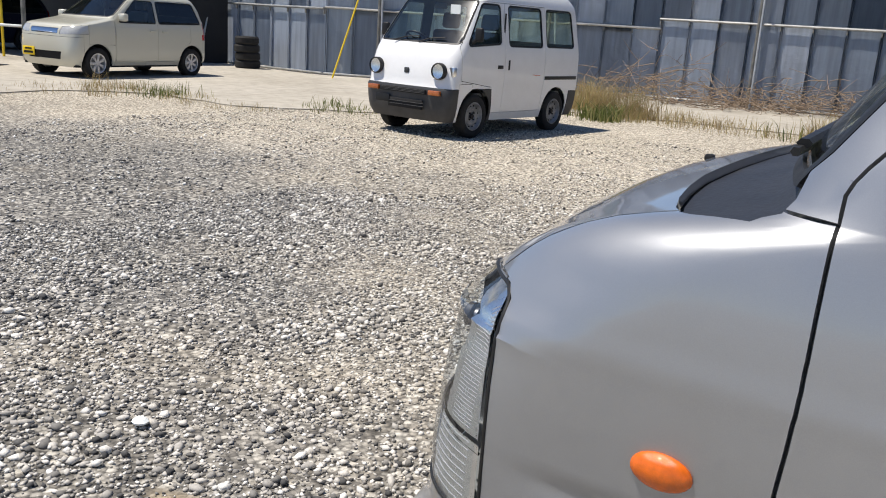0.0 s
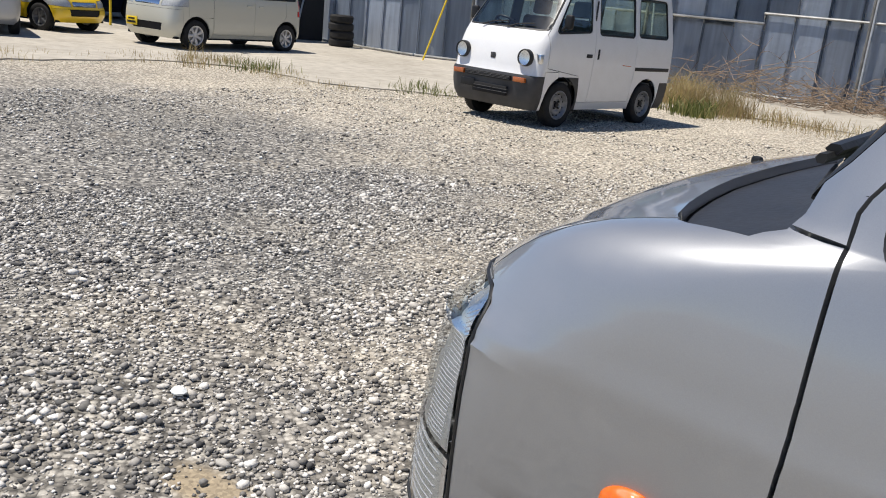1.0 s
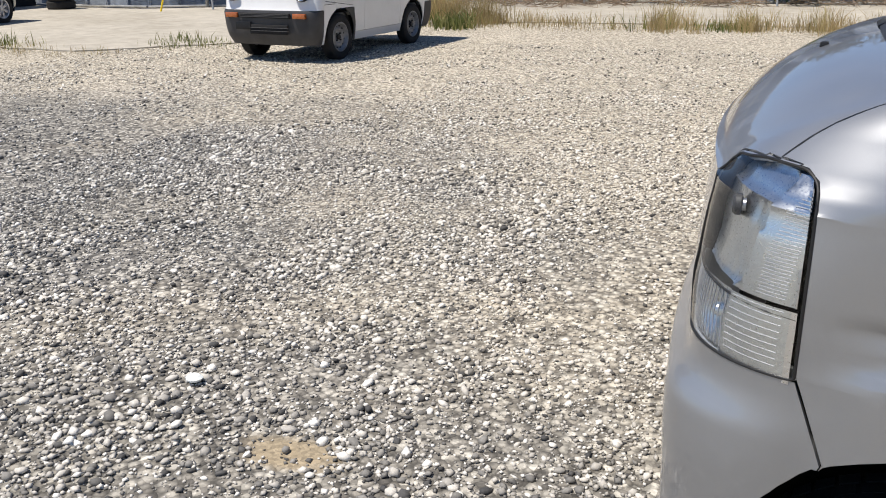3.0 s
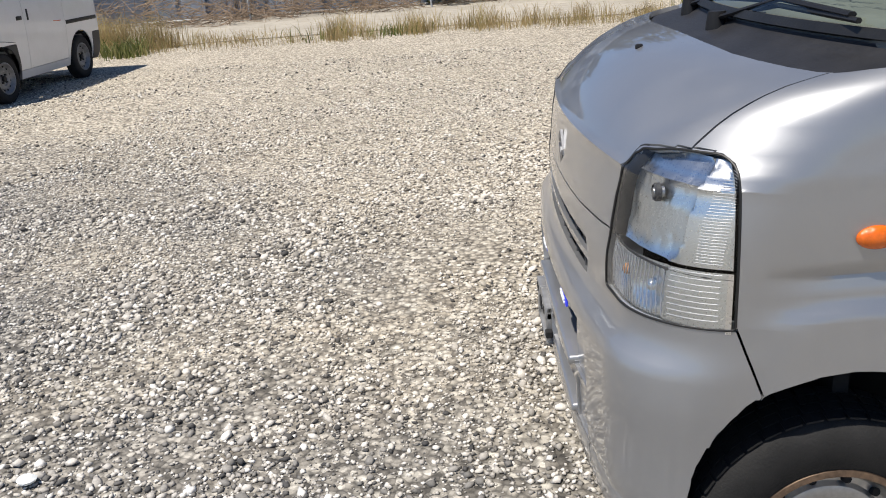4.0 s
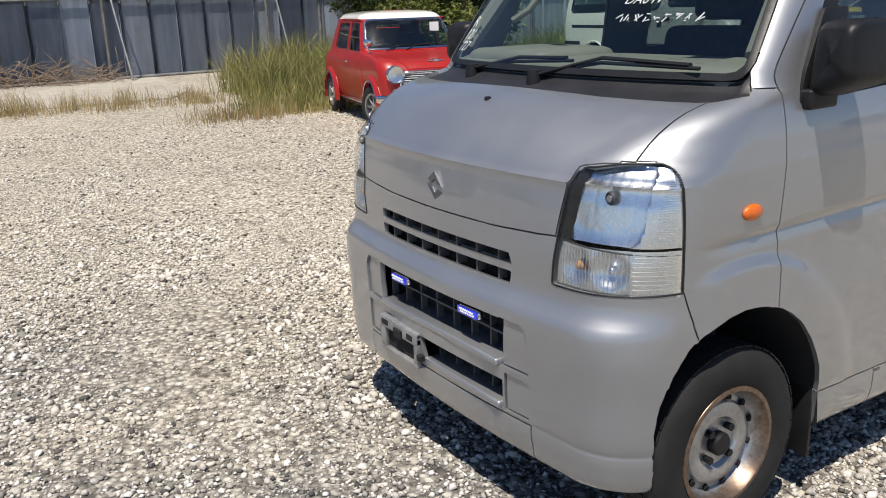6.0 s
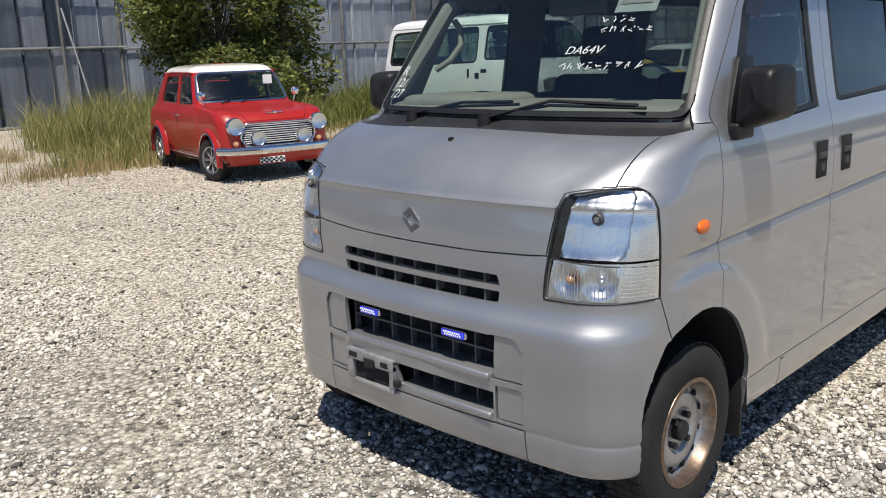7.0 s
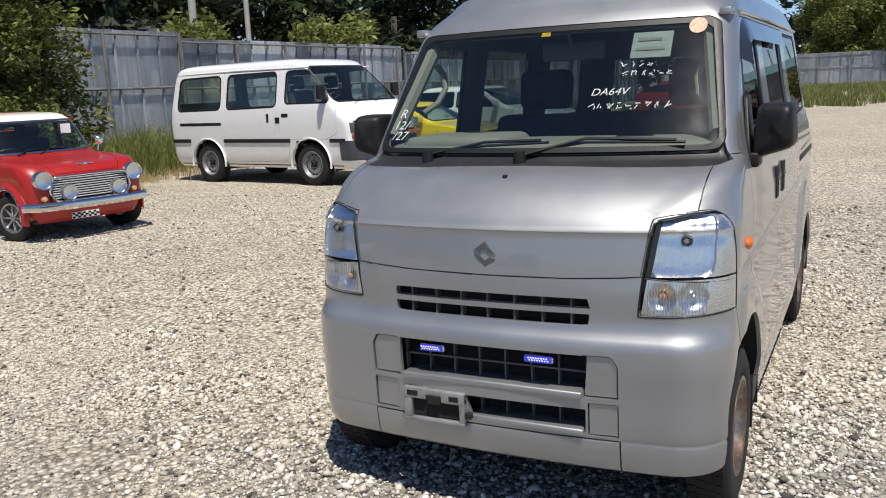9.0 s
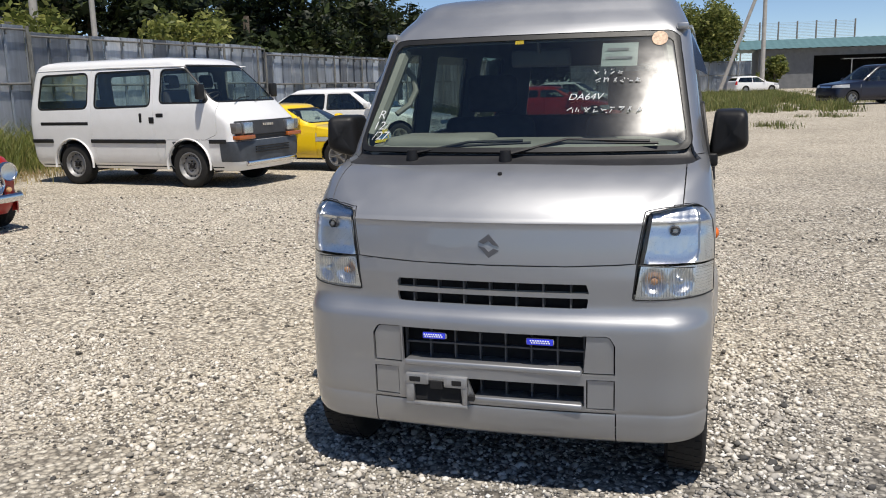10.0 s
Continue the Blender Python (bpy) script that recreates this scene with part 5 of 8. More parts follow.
    part("cabin_floor", boxes(((-0.3, -0.6, 0.5), (2.3, 0.6, 0.54))), M["lining"], car)


def white_large_van():
    car = thing("white_van", pose(8.84, 6.55, 0, 0, 0, 82.3), "white long van with dark side mouldings and grey bumper", "van")
    levels = [
        (0.26, -0.86, 3.20, 0.72, 0.12, 0.16, 0.10, 0.06),
        (0.36, -0.92, 3.24, 0.785, 0.13, 0.18, 0.10, 0.06),
        (0.62, -0.93, 3.26, 0.825, 0.13, 0.18, 0.10, 0.06),
        (0.70, -0.905, 3.26, 0.832, 0.14, 0.19, 0.10, 0.06),
        (0.98, -0.87, 3.26, 0.842, 0.15, 0.19, 0.10, 0.07),
        (1.06, -0.80, 3.25, 0.838, 0.18, 0.19, 0.10, 0.08),
        (1.22, -0.64, 3.24, 0.825, 0.17, 0.14, 0.10, 0.10),
        (1.27, -0.585, 3.235, 0.815, 0.15, 0.11, 0.10, 0.10),
        (1.50, -0.34, 3.21, 0.775, 0.15, 0.09, 0.11, 0.10),
        (1.78, -0.03, 3.16, 0.725, 0.15, 0.09, 0.12, 0.10),
        (1.85, 0.06, 3.13, 0.705, 0.17, 0.11, 0.13, 0.10),
    ]
    zs = [0.26, 0.31] + frange(0.36, 1.78, 0.071) + [1.815, 1.85]
    roof = [(0.965, 0.04), (0.90, 0.07), (0.78, 0.092), (0.5, 0.108), (0.2, 0.112)]
    arch_f = circle(0.0, 0.33, 0.385, 22)
    arch_r = circle(2.33, 0.33, 0.385, 22)
    win_f = rounded([(-0.40, 1.28), (0.48, 1.28), (0.46, 1.74), (-0.06, 1.74)], 0.06, 3)
    win_s = rounded([(0.70, 1.24), (1.80, 1.22), (1.78, 1.73), (0.70, 1.74)], 0.07, 3)
    win_q = rounded([(1.98, 1.22), (3.02, 1.21), (2.96, 1.71), (1.98, 1.73)], 0.08, 3)
    screen = rounded([(-0.74, 1.285), (0.74, 1.285), (0.66, 1.80), (-0.66, 1.80)], 0.06, 3)
    regions = [
        ("bumper", "front", [(-0.95, 0.0), (0.95, 0.0), (0.95, 0.69), (-0.95, 0.69)], (1,)),
        ("lower", "front", [(-0.95, 0.0), (0.95, 0.0), (0.95, 0.40), (-0.95, 0.40)], (1,)),
        ("keep", "side", [(-0.60, 0.0), (-0.2, 0.0), (-0.2, 0.72), (-0.60, 0.72)], (-1, 1)),
        ("face", "front", rounded([(-0.76, 0.70), (0.76, 0.70), (0.74, 0.98), (-0.74, 0.98)], 0.02, 2), (1,)),
        ("door", "side", rounded([(-0.56, 1.22), (-0.56, 0.80), (-0.35, 0.72), (0.40, 0.72), (0.50, 0.36), (0.58, 0.36), (0.62, 0.90), (0.62, 1.79), (-0.03, 1.79)], 0.02, 2), (-1, 1)),
        ("slide", "side", [(0.62, 0.90), (0.58, 0.36), (1.86, 0.36), (1.88, 0.80), (1.88, 1.79), (0.62, 1.79)], (-1, 1)),
    ]
    for key, p in (("f", win_f), ("s", win_s), ("q", win_q)):
        regions += [("seal_" + key, "side", grown(p, 0.028), (-1, 1)), ("glass_" + key, "side", p, (-1, 1))]
    regions += [("seal_w", "front", grown(screen, 0.025), (1,)), ("glass_w", "front", screen, (1,)), ("seal_r", "rear", screen, (1,)), ("glass_r", "rear", grown(screen, -0.04), (1,)), ("cut_f", "side", arch_f, (-1, 1)), ("cut_r", "side", arch_r, (-1, 1))]
    looks = {"bumper": ("front_bumper", M["bluegrey_plastic"], -0.012, "dark blue-grey plastic"), "lower": ("bumper_valance", None, -0.008, "white"), "face": ("grille_panel", M["grey_plastic"], 0.002, "dark grey"), "keep": ("front_fender", None, 0, ""), "door": ("front_door", None, 0, ""), "slide": ("sliding_door", None, 0, "")}
    for k in "fsqwr":
        looks["seal_" + k] = ("window_seal", M["rubber"], 0.002, "")
        looks["glass_" + k] = ("windscreen" if k == "w" else "window", M["glass"], 0.008, "")
    build_body(car, M["white"], levels, zs, roof, regions, looks, 0.3, gap=0.003, nf=6, nc=6, ns=46)
    underside(car, -0.7, 3.1, 0.76, 0.30, (0.0, 2.33), 0.39)
    for x in (0.0, 2.33):
        for s in (-1, 1):
            wheel(car, x, s * 0.72, 0.325, 0.185, "steel", 0.2, nuts=6)
            arch_liner(car, s, circle(x, 0.33, 0.385, 22), 0.28, 0.77)
            part("arch_flare", tube([(x + 0.405 * math.cos(radians(a)), s * 0.826, 0.33 + 0.405 * math.sin(radians(a))) for a in range(-8, 189, 7)], 0.024, 6, flat=0.5), M["white"], car)
    for s in (-1, 1):
        lamp = part("headlight", boxes(((-0.925, min(s * 0.44, s * 0.64), 0.80), (-0.84, max(s * 0.44, s * 0.64), 0.96)), bevel=0.012), M["reflector"], car)
        part("lamp_glass", boxes(((-0.935, min(s * 0.43, s * 0.76), 0.79), (-0.926, max(s * 0.43, s * 0.76), 0.965)), bevel=0.003, seg=1), M["clearlens"], lamp).visible_shadow = False
        part("corner_lamp", boxes(((-0.89, min(s * 0.65, s * 0.80), 0.80), (-0.72, max(s * 0.65, s * 0.80), 0.96)), bevel=0.02), M["smokelens"], car)
        part("turn_lamp", boxes(((-0.945, min(s * 0.42, s * 0.79), 0.715), (-0.78, max(s * 0.42, s * 0.79), 0.775)), bevel=0.008), M["orange_dull"], car, "amber lens")
        part("door_handle", boxes(((0.42, s * 0.836 - 0.008, 1.055), (0.56, s * 0.836 + 0.008, 1.115)), bevel=0.01), M["black_plastic"], car)
        part("latch", boxes(((0.60, s * 0.84 - 0.008, 0.965), (0.70, s * 0.84 + 0.008, 1.06)), bevel=0.01), M["black_plastic"], car)
        part("slide_handle", boxes(((0.84, s * 0.838 - 0.01, 0.98), (0.89, s * 0.838 + 0.01, 1.12)), bevel=0.01), M["black_plastic"], car)
        part("door_rail", boxes(((1.95, s * 0.838 - 0.006, 0.945), (2.98, s * 0.838 + 0.006, 0.995)), bevel=0.003), M["rubber"], car)
        for a, b in ((-0.72, -0.41), (0.41, 1.92), (2.745, 3.2)):
            part("side_moulding", boxes(((a, s * 0.832 - 0.012, 0.665), (b, s * 0.832 + 0.012, 0.725)), bevel=0.006), M["rubber"], car)
        door_mirror(car, (-0.36, s * 0.80, 1.30), (-0.36, s * 0.90, 1.42), (0.08, 0.15, 0.22), M["black_plastic"])
        part("roof_gutter", tube([(0.02, s * 0.722, 1.80), (1.5, s * 0.722, 1.815), (3.05, s * 0.715, 1.80)], 0.012, 6), M["white"], car)
        part("tail_lamp", boxes(((3.20, min(s * 0.62, s * 0.76), 0.85), (3.262, max(s * 0.62, s * 0.76), 1.15)), bevel=0.01), M["redlens"], car)
    word = boxes(*[((-0.895, 0.12 - 0.046 * k, 0.895), (-0.882, 0.155 - 0.046 * k, 0.935)) for k in range(6)], bevel=0.002, seg=1)
    part("badge", word, M["chrome"], car)
    for z in (0.745, 0.775, 0.52, 0.56, 0.60):
        part("grille_bar", boxes(((-0.955 if z < 0.7 else -0.912, -0.42, z - 0.01), (-0.93 if z < 0.7 else -0.89, 0.42, z + 0.006)), bevel=0.002, seg=1), M["dark"], car)
    part("front_valance", boxes(((-0.955, -0.62, 0.325), (-0.88, 0.62, 0.40)), bevel=0.015), M["chrome"], car, "dented bright steel")
    wiper(car, (-0.62, 0.45, 1.265), (-0.57, 0.25, 1.315), (-0.55, 0.0, 1.33))
    wiper(car, (-0.62, -0.05, 1.265), (-0.57, -0.25, 1.315), (-0.53, -0.5, 1.33))
    part("dashboard", boxes(((-0.5, -0.7, 1.0), (-0.12, 0.7, 1.24)), bevel=0.05), M["grey_plastic"], car)
    steering_wheel(car, -0.1, 0.40, 1.28, 0.2, 40)
    for y in (0.40, -0.40):
        seat_part(car, 0.0, y, 0.80, 0.5)
    part("cabin_floor", boxes(((-0.6, -0.72, 0.6), (3.1, 0.72, 0.64))), M["lining"], car)
    part("inside_rail", tube([(0.55, 0.62, 1.15), (0.55, 0.62, 1.55), (0.55, -0.62, 1.55), (0.55, -0.62, 1.15)], 0.014, 6), M["steel"], car)


def red_small_car():
    car = thing("red_classic_car", pose(3.78, 6.93, 0, 0, 0, 77.9), "small red classic car with cream white roof", "car")
    levels = [
        (0.19, -0.42, 2.42, 0.58, 0.10, 0.18, 0.12, 0.08),
        (0.28, -0.48, 2.48, 0.630, 0.14, 0.22, 0.14, 0.09),
        (0.45, -0.50, 2.52, 0.660, 0.15, 0.22, 0.16, 0.09),
        (0.60, -0.49, 2.52, 0.672, 0.17, 0.20, 0.18, 0.08),
        (0.70, -0.465, 2.50, 0.672, 0.19, 0.18, 0.20, 0.08),
        (0.76, -0.41, 2.47, 0.665, 0.20, 0.20, 0.22, 0.09),
        (0.79, -0.32, 2.44, 0.655, 0.22, 0.24, 0.24, 0.09),
        (0.815, -0.12, 2.41, 0.645, 0.28, 0.26, 0.26, 0.10),
        (0.84, 0.16, 2.38, 0.635, 0.30, 0.20, 0.27, 0.13),
        (0.865, 0.34, 2.36, 0.628, 0.22, 0.12, 0.27, 0.14),
        (0.90, 0.405, 2.33, 0.620, 0.14, 0.08, 0.26, 0.13),
        (1.05, 0.53, 2.22, 0.590, 0.12, 0.07, 0.24, 0.11),
        (1.22, 0.675, 2.09, 0.552, 0.12, 0.07, 0.22, 0.09),
        (1.255, 0.715, 2.05, 0.542, 0.14, 0.09, 0.22, 0.09),
        (1.275, 0.745, 2.02, 0.530, 0.16, 0.11, 0.22, 0.09),
    ]
    zs = [0.19, 0.235] + frange(0.28, 0.76, 0.06) + [0.775, 0.79, 0.80, 0.8075, 0.815, 0.823, 0.831, 0.84, 0.8525, 0.865, 0.882] + frange(0.90, 1.22, 0.053) + [1.238, 1.255, 1.275]
    roof = [(0.97, 0.018), (0.90, 0.036), (0.78, 0.052), (0.5, 0.068), (0.2, 0.074)]
    arch_f, arch_r = circle(0.0, 0.27, 0.285, 20), circle(2.036, 0.27, 0.285, 20)
    win_f = rounded([(0.62, 0.875), (1.16, 0.875), (1.16, 1.205), (0.80, 1.205)], 0.03, 3)
    win_q = rounded([(1.26, 0.88), (1.86, 0.885), (1.74, 1.20), (1.25, 1.205)], 0.04, 3)
    screen = rounded([(-0.575, 0.905), (0.575, 0.905), (0.50, 1.225), (-0.50, 1.225)], 0.07, 4)
    grille = rounded([(-0.40, 0.42), (0.40, 0.42), (0.455, 0.52), (0.40, 0.665), (-0.40, 0.665), (-0.455, 0.52)], 0.03, 3)
    regions = [
        ("hood", "front", [(-0.35, 0.70), (0.35, 0.70), (0.42, 0.79), (0.50, 0.83), (0.55, 0.868), (-0.55, 0.868), (-0.50, 0.83), (-0.42, 0.79)], (1,)),
        ("roof", "side", [(0.0, 1.248), (2.6, 1.248), (2.6, 1.5), (0.0, 1.5)], (-1, 1)),
        ("roof", "front", [(-0.8, 1.248), (0.8, 1.248), (0.8, 1.5), (-0.8, 1.5)], (1,)),
        ("door", "side", rounded([(0.52, 0.86), (0.42, 0.30), (1.22, 0.30), (1.21, 0.86), (1.20, 1.225), (0.76, 1.225)], 0.02, 2), (-1, 1)),
        ("cut_grille", "front", grille, (1,)),
    ]
    for key, p in (("f", win_f), ("q", win_q)):
        regions += [("seal_" + key, "side", grown(p, 0.012), (-1, 1)), ("glass_" + key, "side", p, (-1, 1))]
    regions += [("seal_w", "front", grown(screen, 0.022), (1,)), ("glass_w", "front", screen, (1,)), ("seal_r", "rear", grown(screen, -0.02), (1,)), ("glass_r", "rear", grown(screen, -0.06), (1,)), ("cut_f", "side", arch_f, (-1, 1)), ("cut_r", "side", arch_r, (-1, 1))]
    looks = {"hood": ("hood", None, 0, ""), "roof": ("roof", M["cream"], 0, "cream white roof"), "door": ("door", None, 0, ""), "seal_w": ("windscreen_trim", M["chrome"], -0.004, "chrome")}
    for k in "fqr":
        looks["seal_" + k] = ("window_frame", None if k != "r" else M["rubber"], 0.002, "")
    for k in "fqwr":
        looks["glass_" + k] = ("windscreen" if k == "w" else "window", M["glass"], 0.006, "")

    def shape(c):
        # wings rise over the bonnet at both sides
        if c.x < 0.45 and 0.7 < c.z < 0.9:
            t = max(0.0, min(1.0, (abs(c.y) - 0.38) / 0.16)) * max(0.0, min(1.0, (0.45 - c.x) / 0.3))
            c.z += 0.018 * t
        return c

    build_body(car, M["red"], levels, zs, roof, regions, looks, 1.0, shape, 0.0025, nf=7, nc=8, ns=40)
    underside(car, -0.35, 2.4, 0.6, 0.2, (0.0, 2.036), 0.29)
    for x in (0.0, 2.036):
        for s in (-1, 1):
            wheel(car, x, s * 0.605, 0.25, 0.165, "eight", 0.155, turn=-18 * 0 if x else 16)
            arch_liner(car, s, circle(x, 0.27, 0.285, 20), 0.25, 0.62)
            fl = bmesh.new()
            n = 18
            prof = ((0.283, 0.655), (0.292, 0.70), (0.318, 0.708), (0.362, 0.668), (0.366, 0.655))
            rows = []
            for k in range(n + 1):
                a = radians(-14 + 208 * k / n)
                rows.append([fl.verts.new((x + r * math.cos(a), s * y, 0.27 + r * math.sin(a))) for r, y in prof])
            for r1, r2 in zip(rows, rows[1:]):
                for k in range(len(prof) - 1):
                    fl.faces.new((r1[k], r2[k], r2[k + 1], r1[k + 1]))
            bmesh.ops.recalc_face_normals(fl, faces=fl.faces[:])
            fo = part("arch_flare", fl, M["red"], car, "red flare with bright edge")
            part("flare_trim", tube([(x + 0.287 * math.cos(radians(a)), s * 0.703, 0.27 + 0.287 * math.sin(radians(a))) for a in range(-14, 195, 7)], 0.008, 6), M["chrome"], fo)
    for s in (-1, 1):
        round_lamp(car, -0.482, s * 0.515, 0.645, 0.088)
        round_lamp(car, -0.555, s * 0.28, 0.505, 0.075, "spot_lamp")
        part("turn_lamp", lathe([(0.034, 0.02), (0.034, -0.005), (0.024, -0.025), (0.0, -0.03)], 16, "x", at=(-0.455, s * 0.515, 0.455)), M["amber_pale"], car, "pale amber lens")
        part("wing_seam", tube([(0.44, s * 0.643, 0.86), (0.40, s * 0.668, 0.70), (0.36, s * 0.672, 0.5), (0.30, s * 0.655, 0.34)], 0.007, 6), M["red"], car)
        part("sill_trim", tube([(0.30, s * 0.65, 0.262), (1.74, s * 0.65, 0.262)], 0.009, 6), M["chrome"], car)
        part("door_handle", tube([(1.08, s * 0.655, 0.735), (1.10, s * 0.69, 0.738), (1.17, s * 0.69, 0.735)], 0.011, 8), M["chrome"], car, "chrome handle")
        part("roof_gutter", tube([(0.78, s * 0.546, 1.243), (0.86, s * 0.548, 1.248), (1.5, s * 0.55, 1.252), (1.95, s * 0.535, 1.24)], 0.008, 6), M["red"], car)
        fm = part("wing_mirror", lathe([(0.05, 0.0), (0.048, -0.02), (0.03, -0.04), (0.0, -0.048)], 16, "x", at=(0.33, s * 0.60, 0.985)), M["chrome"], car, "round chrome wing mirror")
        part("mirror_stem", tube([(0.34, s * 0.58, 0.865), (0.33, s * 0.60, 0.95)], 0.008, 6), M["chrome"], fm)
    g = boxes(((-0.46, -0.46, 0.40), (-0.44, 0.46, 0.68)))
    part("grille_backing", g, M["dark"], car)
    part("grille_frame", tube([(-0.515 + 0.09 * (y / 0.66) ** 2, y, z) for y, z in grown(grille, 0.005)], 0.02, 8, True, flat=0.7), M["chrome"], car)
    for k in range(9):
        z = 0.448 + k * 0.025
        hw = 0.425 if 0.47 < z < 0.6 else 0.40
        part("grille_bar", tube([(-0.505 + 0.09 * (y / 0.66) ** 2, y, z) for y in np.linspace(-hw, hw, 9)], 0.0085, 6, flat=0.8), M["bright_trim"], car)
    part("front_bumper", tube([(-0.36, -0.70, 0.375), (-0.52, -0.60, 0.375), (-0.585, -0.3, 0.375), (-0.60, 0, 0.375), (-0.585, 0.3, 0.375), (-0.52, 0.60, 0.375), (-0.36, 0.70, 0.375)], 0.035, 10, flat=1.3), M["chrome"], car, "chrome bumper")
    chk = bmesh.new()
    for i in range(10):
        for j in range(3):
            if (i + j) % 2:
                box(chk, (-0.487, -0.05 + 0.03 * i, 0.215 + 0.02 * j), (-0.484, -0.02 + 0.03 * i, 0.235 + 0.02 * j))
    ck = part("chequered_plate", boxes(((-0.483, -0.055, 0.21), (-0.478, 0.255, 0.28))), M["paper"], car, "black and white chequered strip")
    part("black_squares", chk, M["black_plastic"], ck)
    part("hood_badge", boxes(((-0.40, -0.1, 0.772), (-0.385, 0.1, 0.785)), ((-0.41, -0.025, 0.765), (-0.385, 0.025, 0.795)), bevel=0.005), M["chrome"], car)
    wiper(car, (0.36, 0.1, 0.875), (0.43, -0.05, 0.925), (0.445, -0.25, 0.935))
    wiper(car, (0.36, 0.35, 0.875), (0.43, 0.2, 0.925), (0.445, 0.02, 0.935))
    part("dashboard", boxes(((0.5, -0.5, 0.72), (0.68, 0.5, 0.86)), bevel=0.03), M["black_plastic"], car)
    steering_wheel(car, 0.80, 0.3, 0.84, 0.17, 35)
    seat_part(car, 0.85, 0.3, 0.36, 0.42)
    seat_part(car, 0.85, -0.3, 0.36, 0.42)
    part("windscreen_paper", boxes(((0.605, -0.42, 1.08), (0.61, -0.30, 1.19)), bevel=0.0005, seg=1), M["paper"], car)
    part("rear_view_mirror", boxes(((0.68, -0.08, 1.16), (0.70, 0.08, 1.21)), bevel=0.01), M["black_plastic"], car)
    part("cabin_floor", boxes(((0.4, -0.55, 0.26), (2.1, 0.55, 0.29))), M["dark"], car)


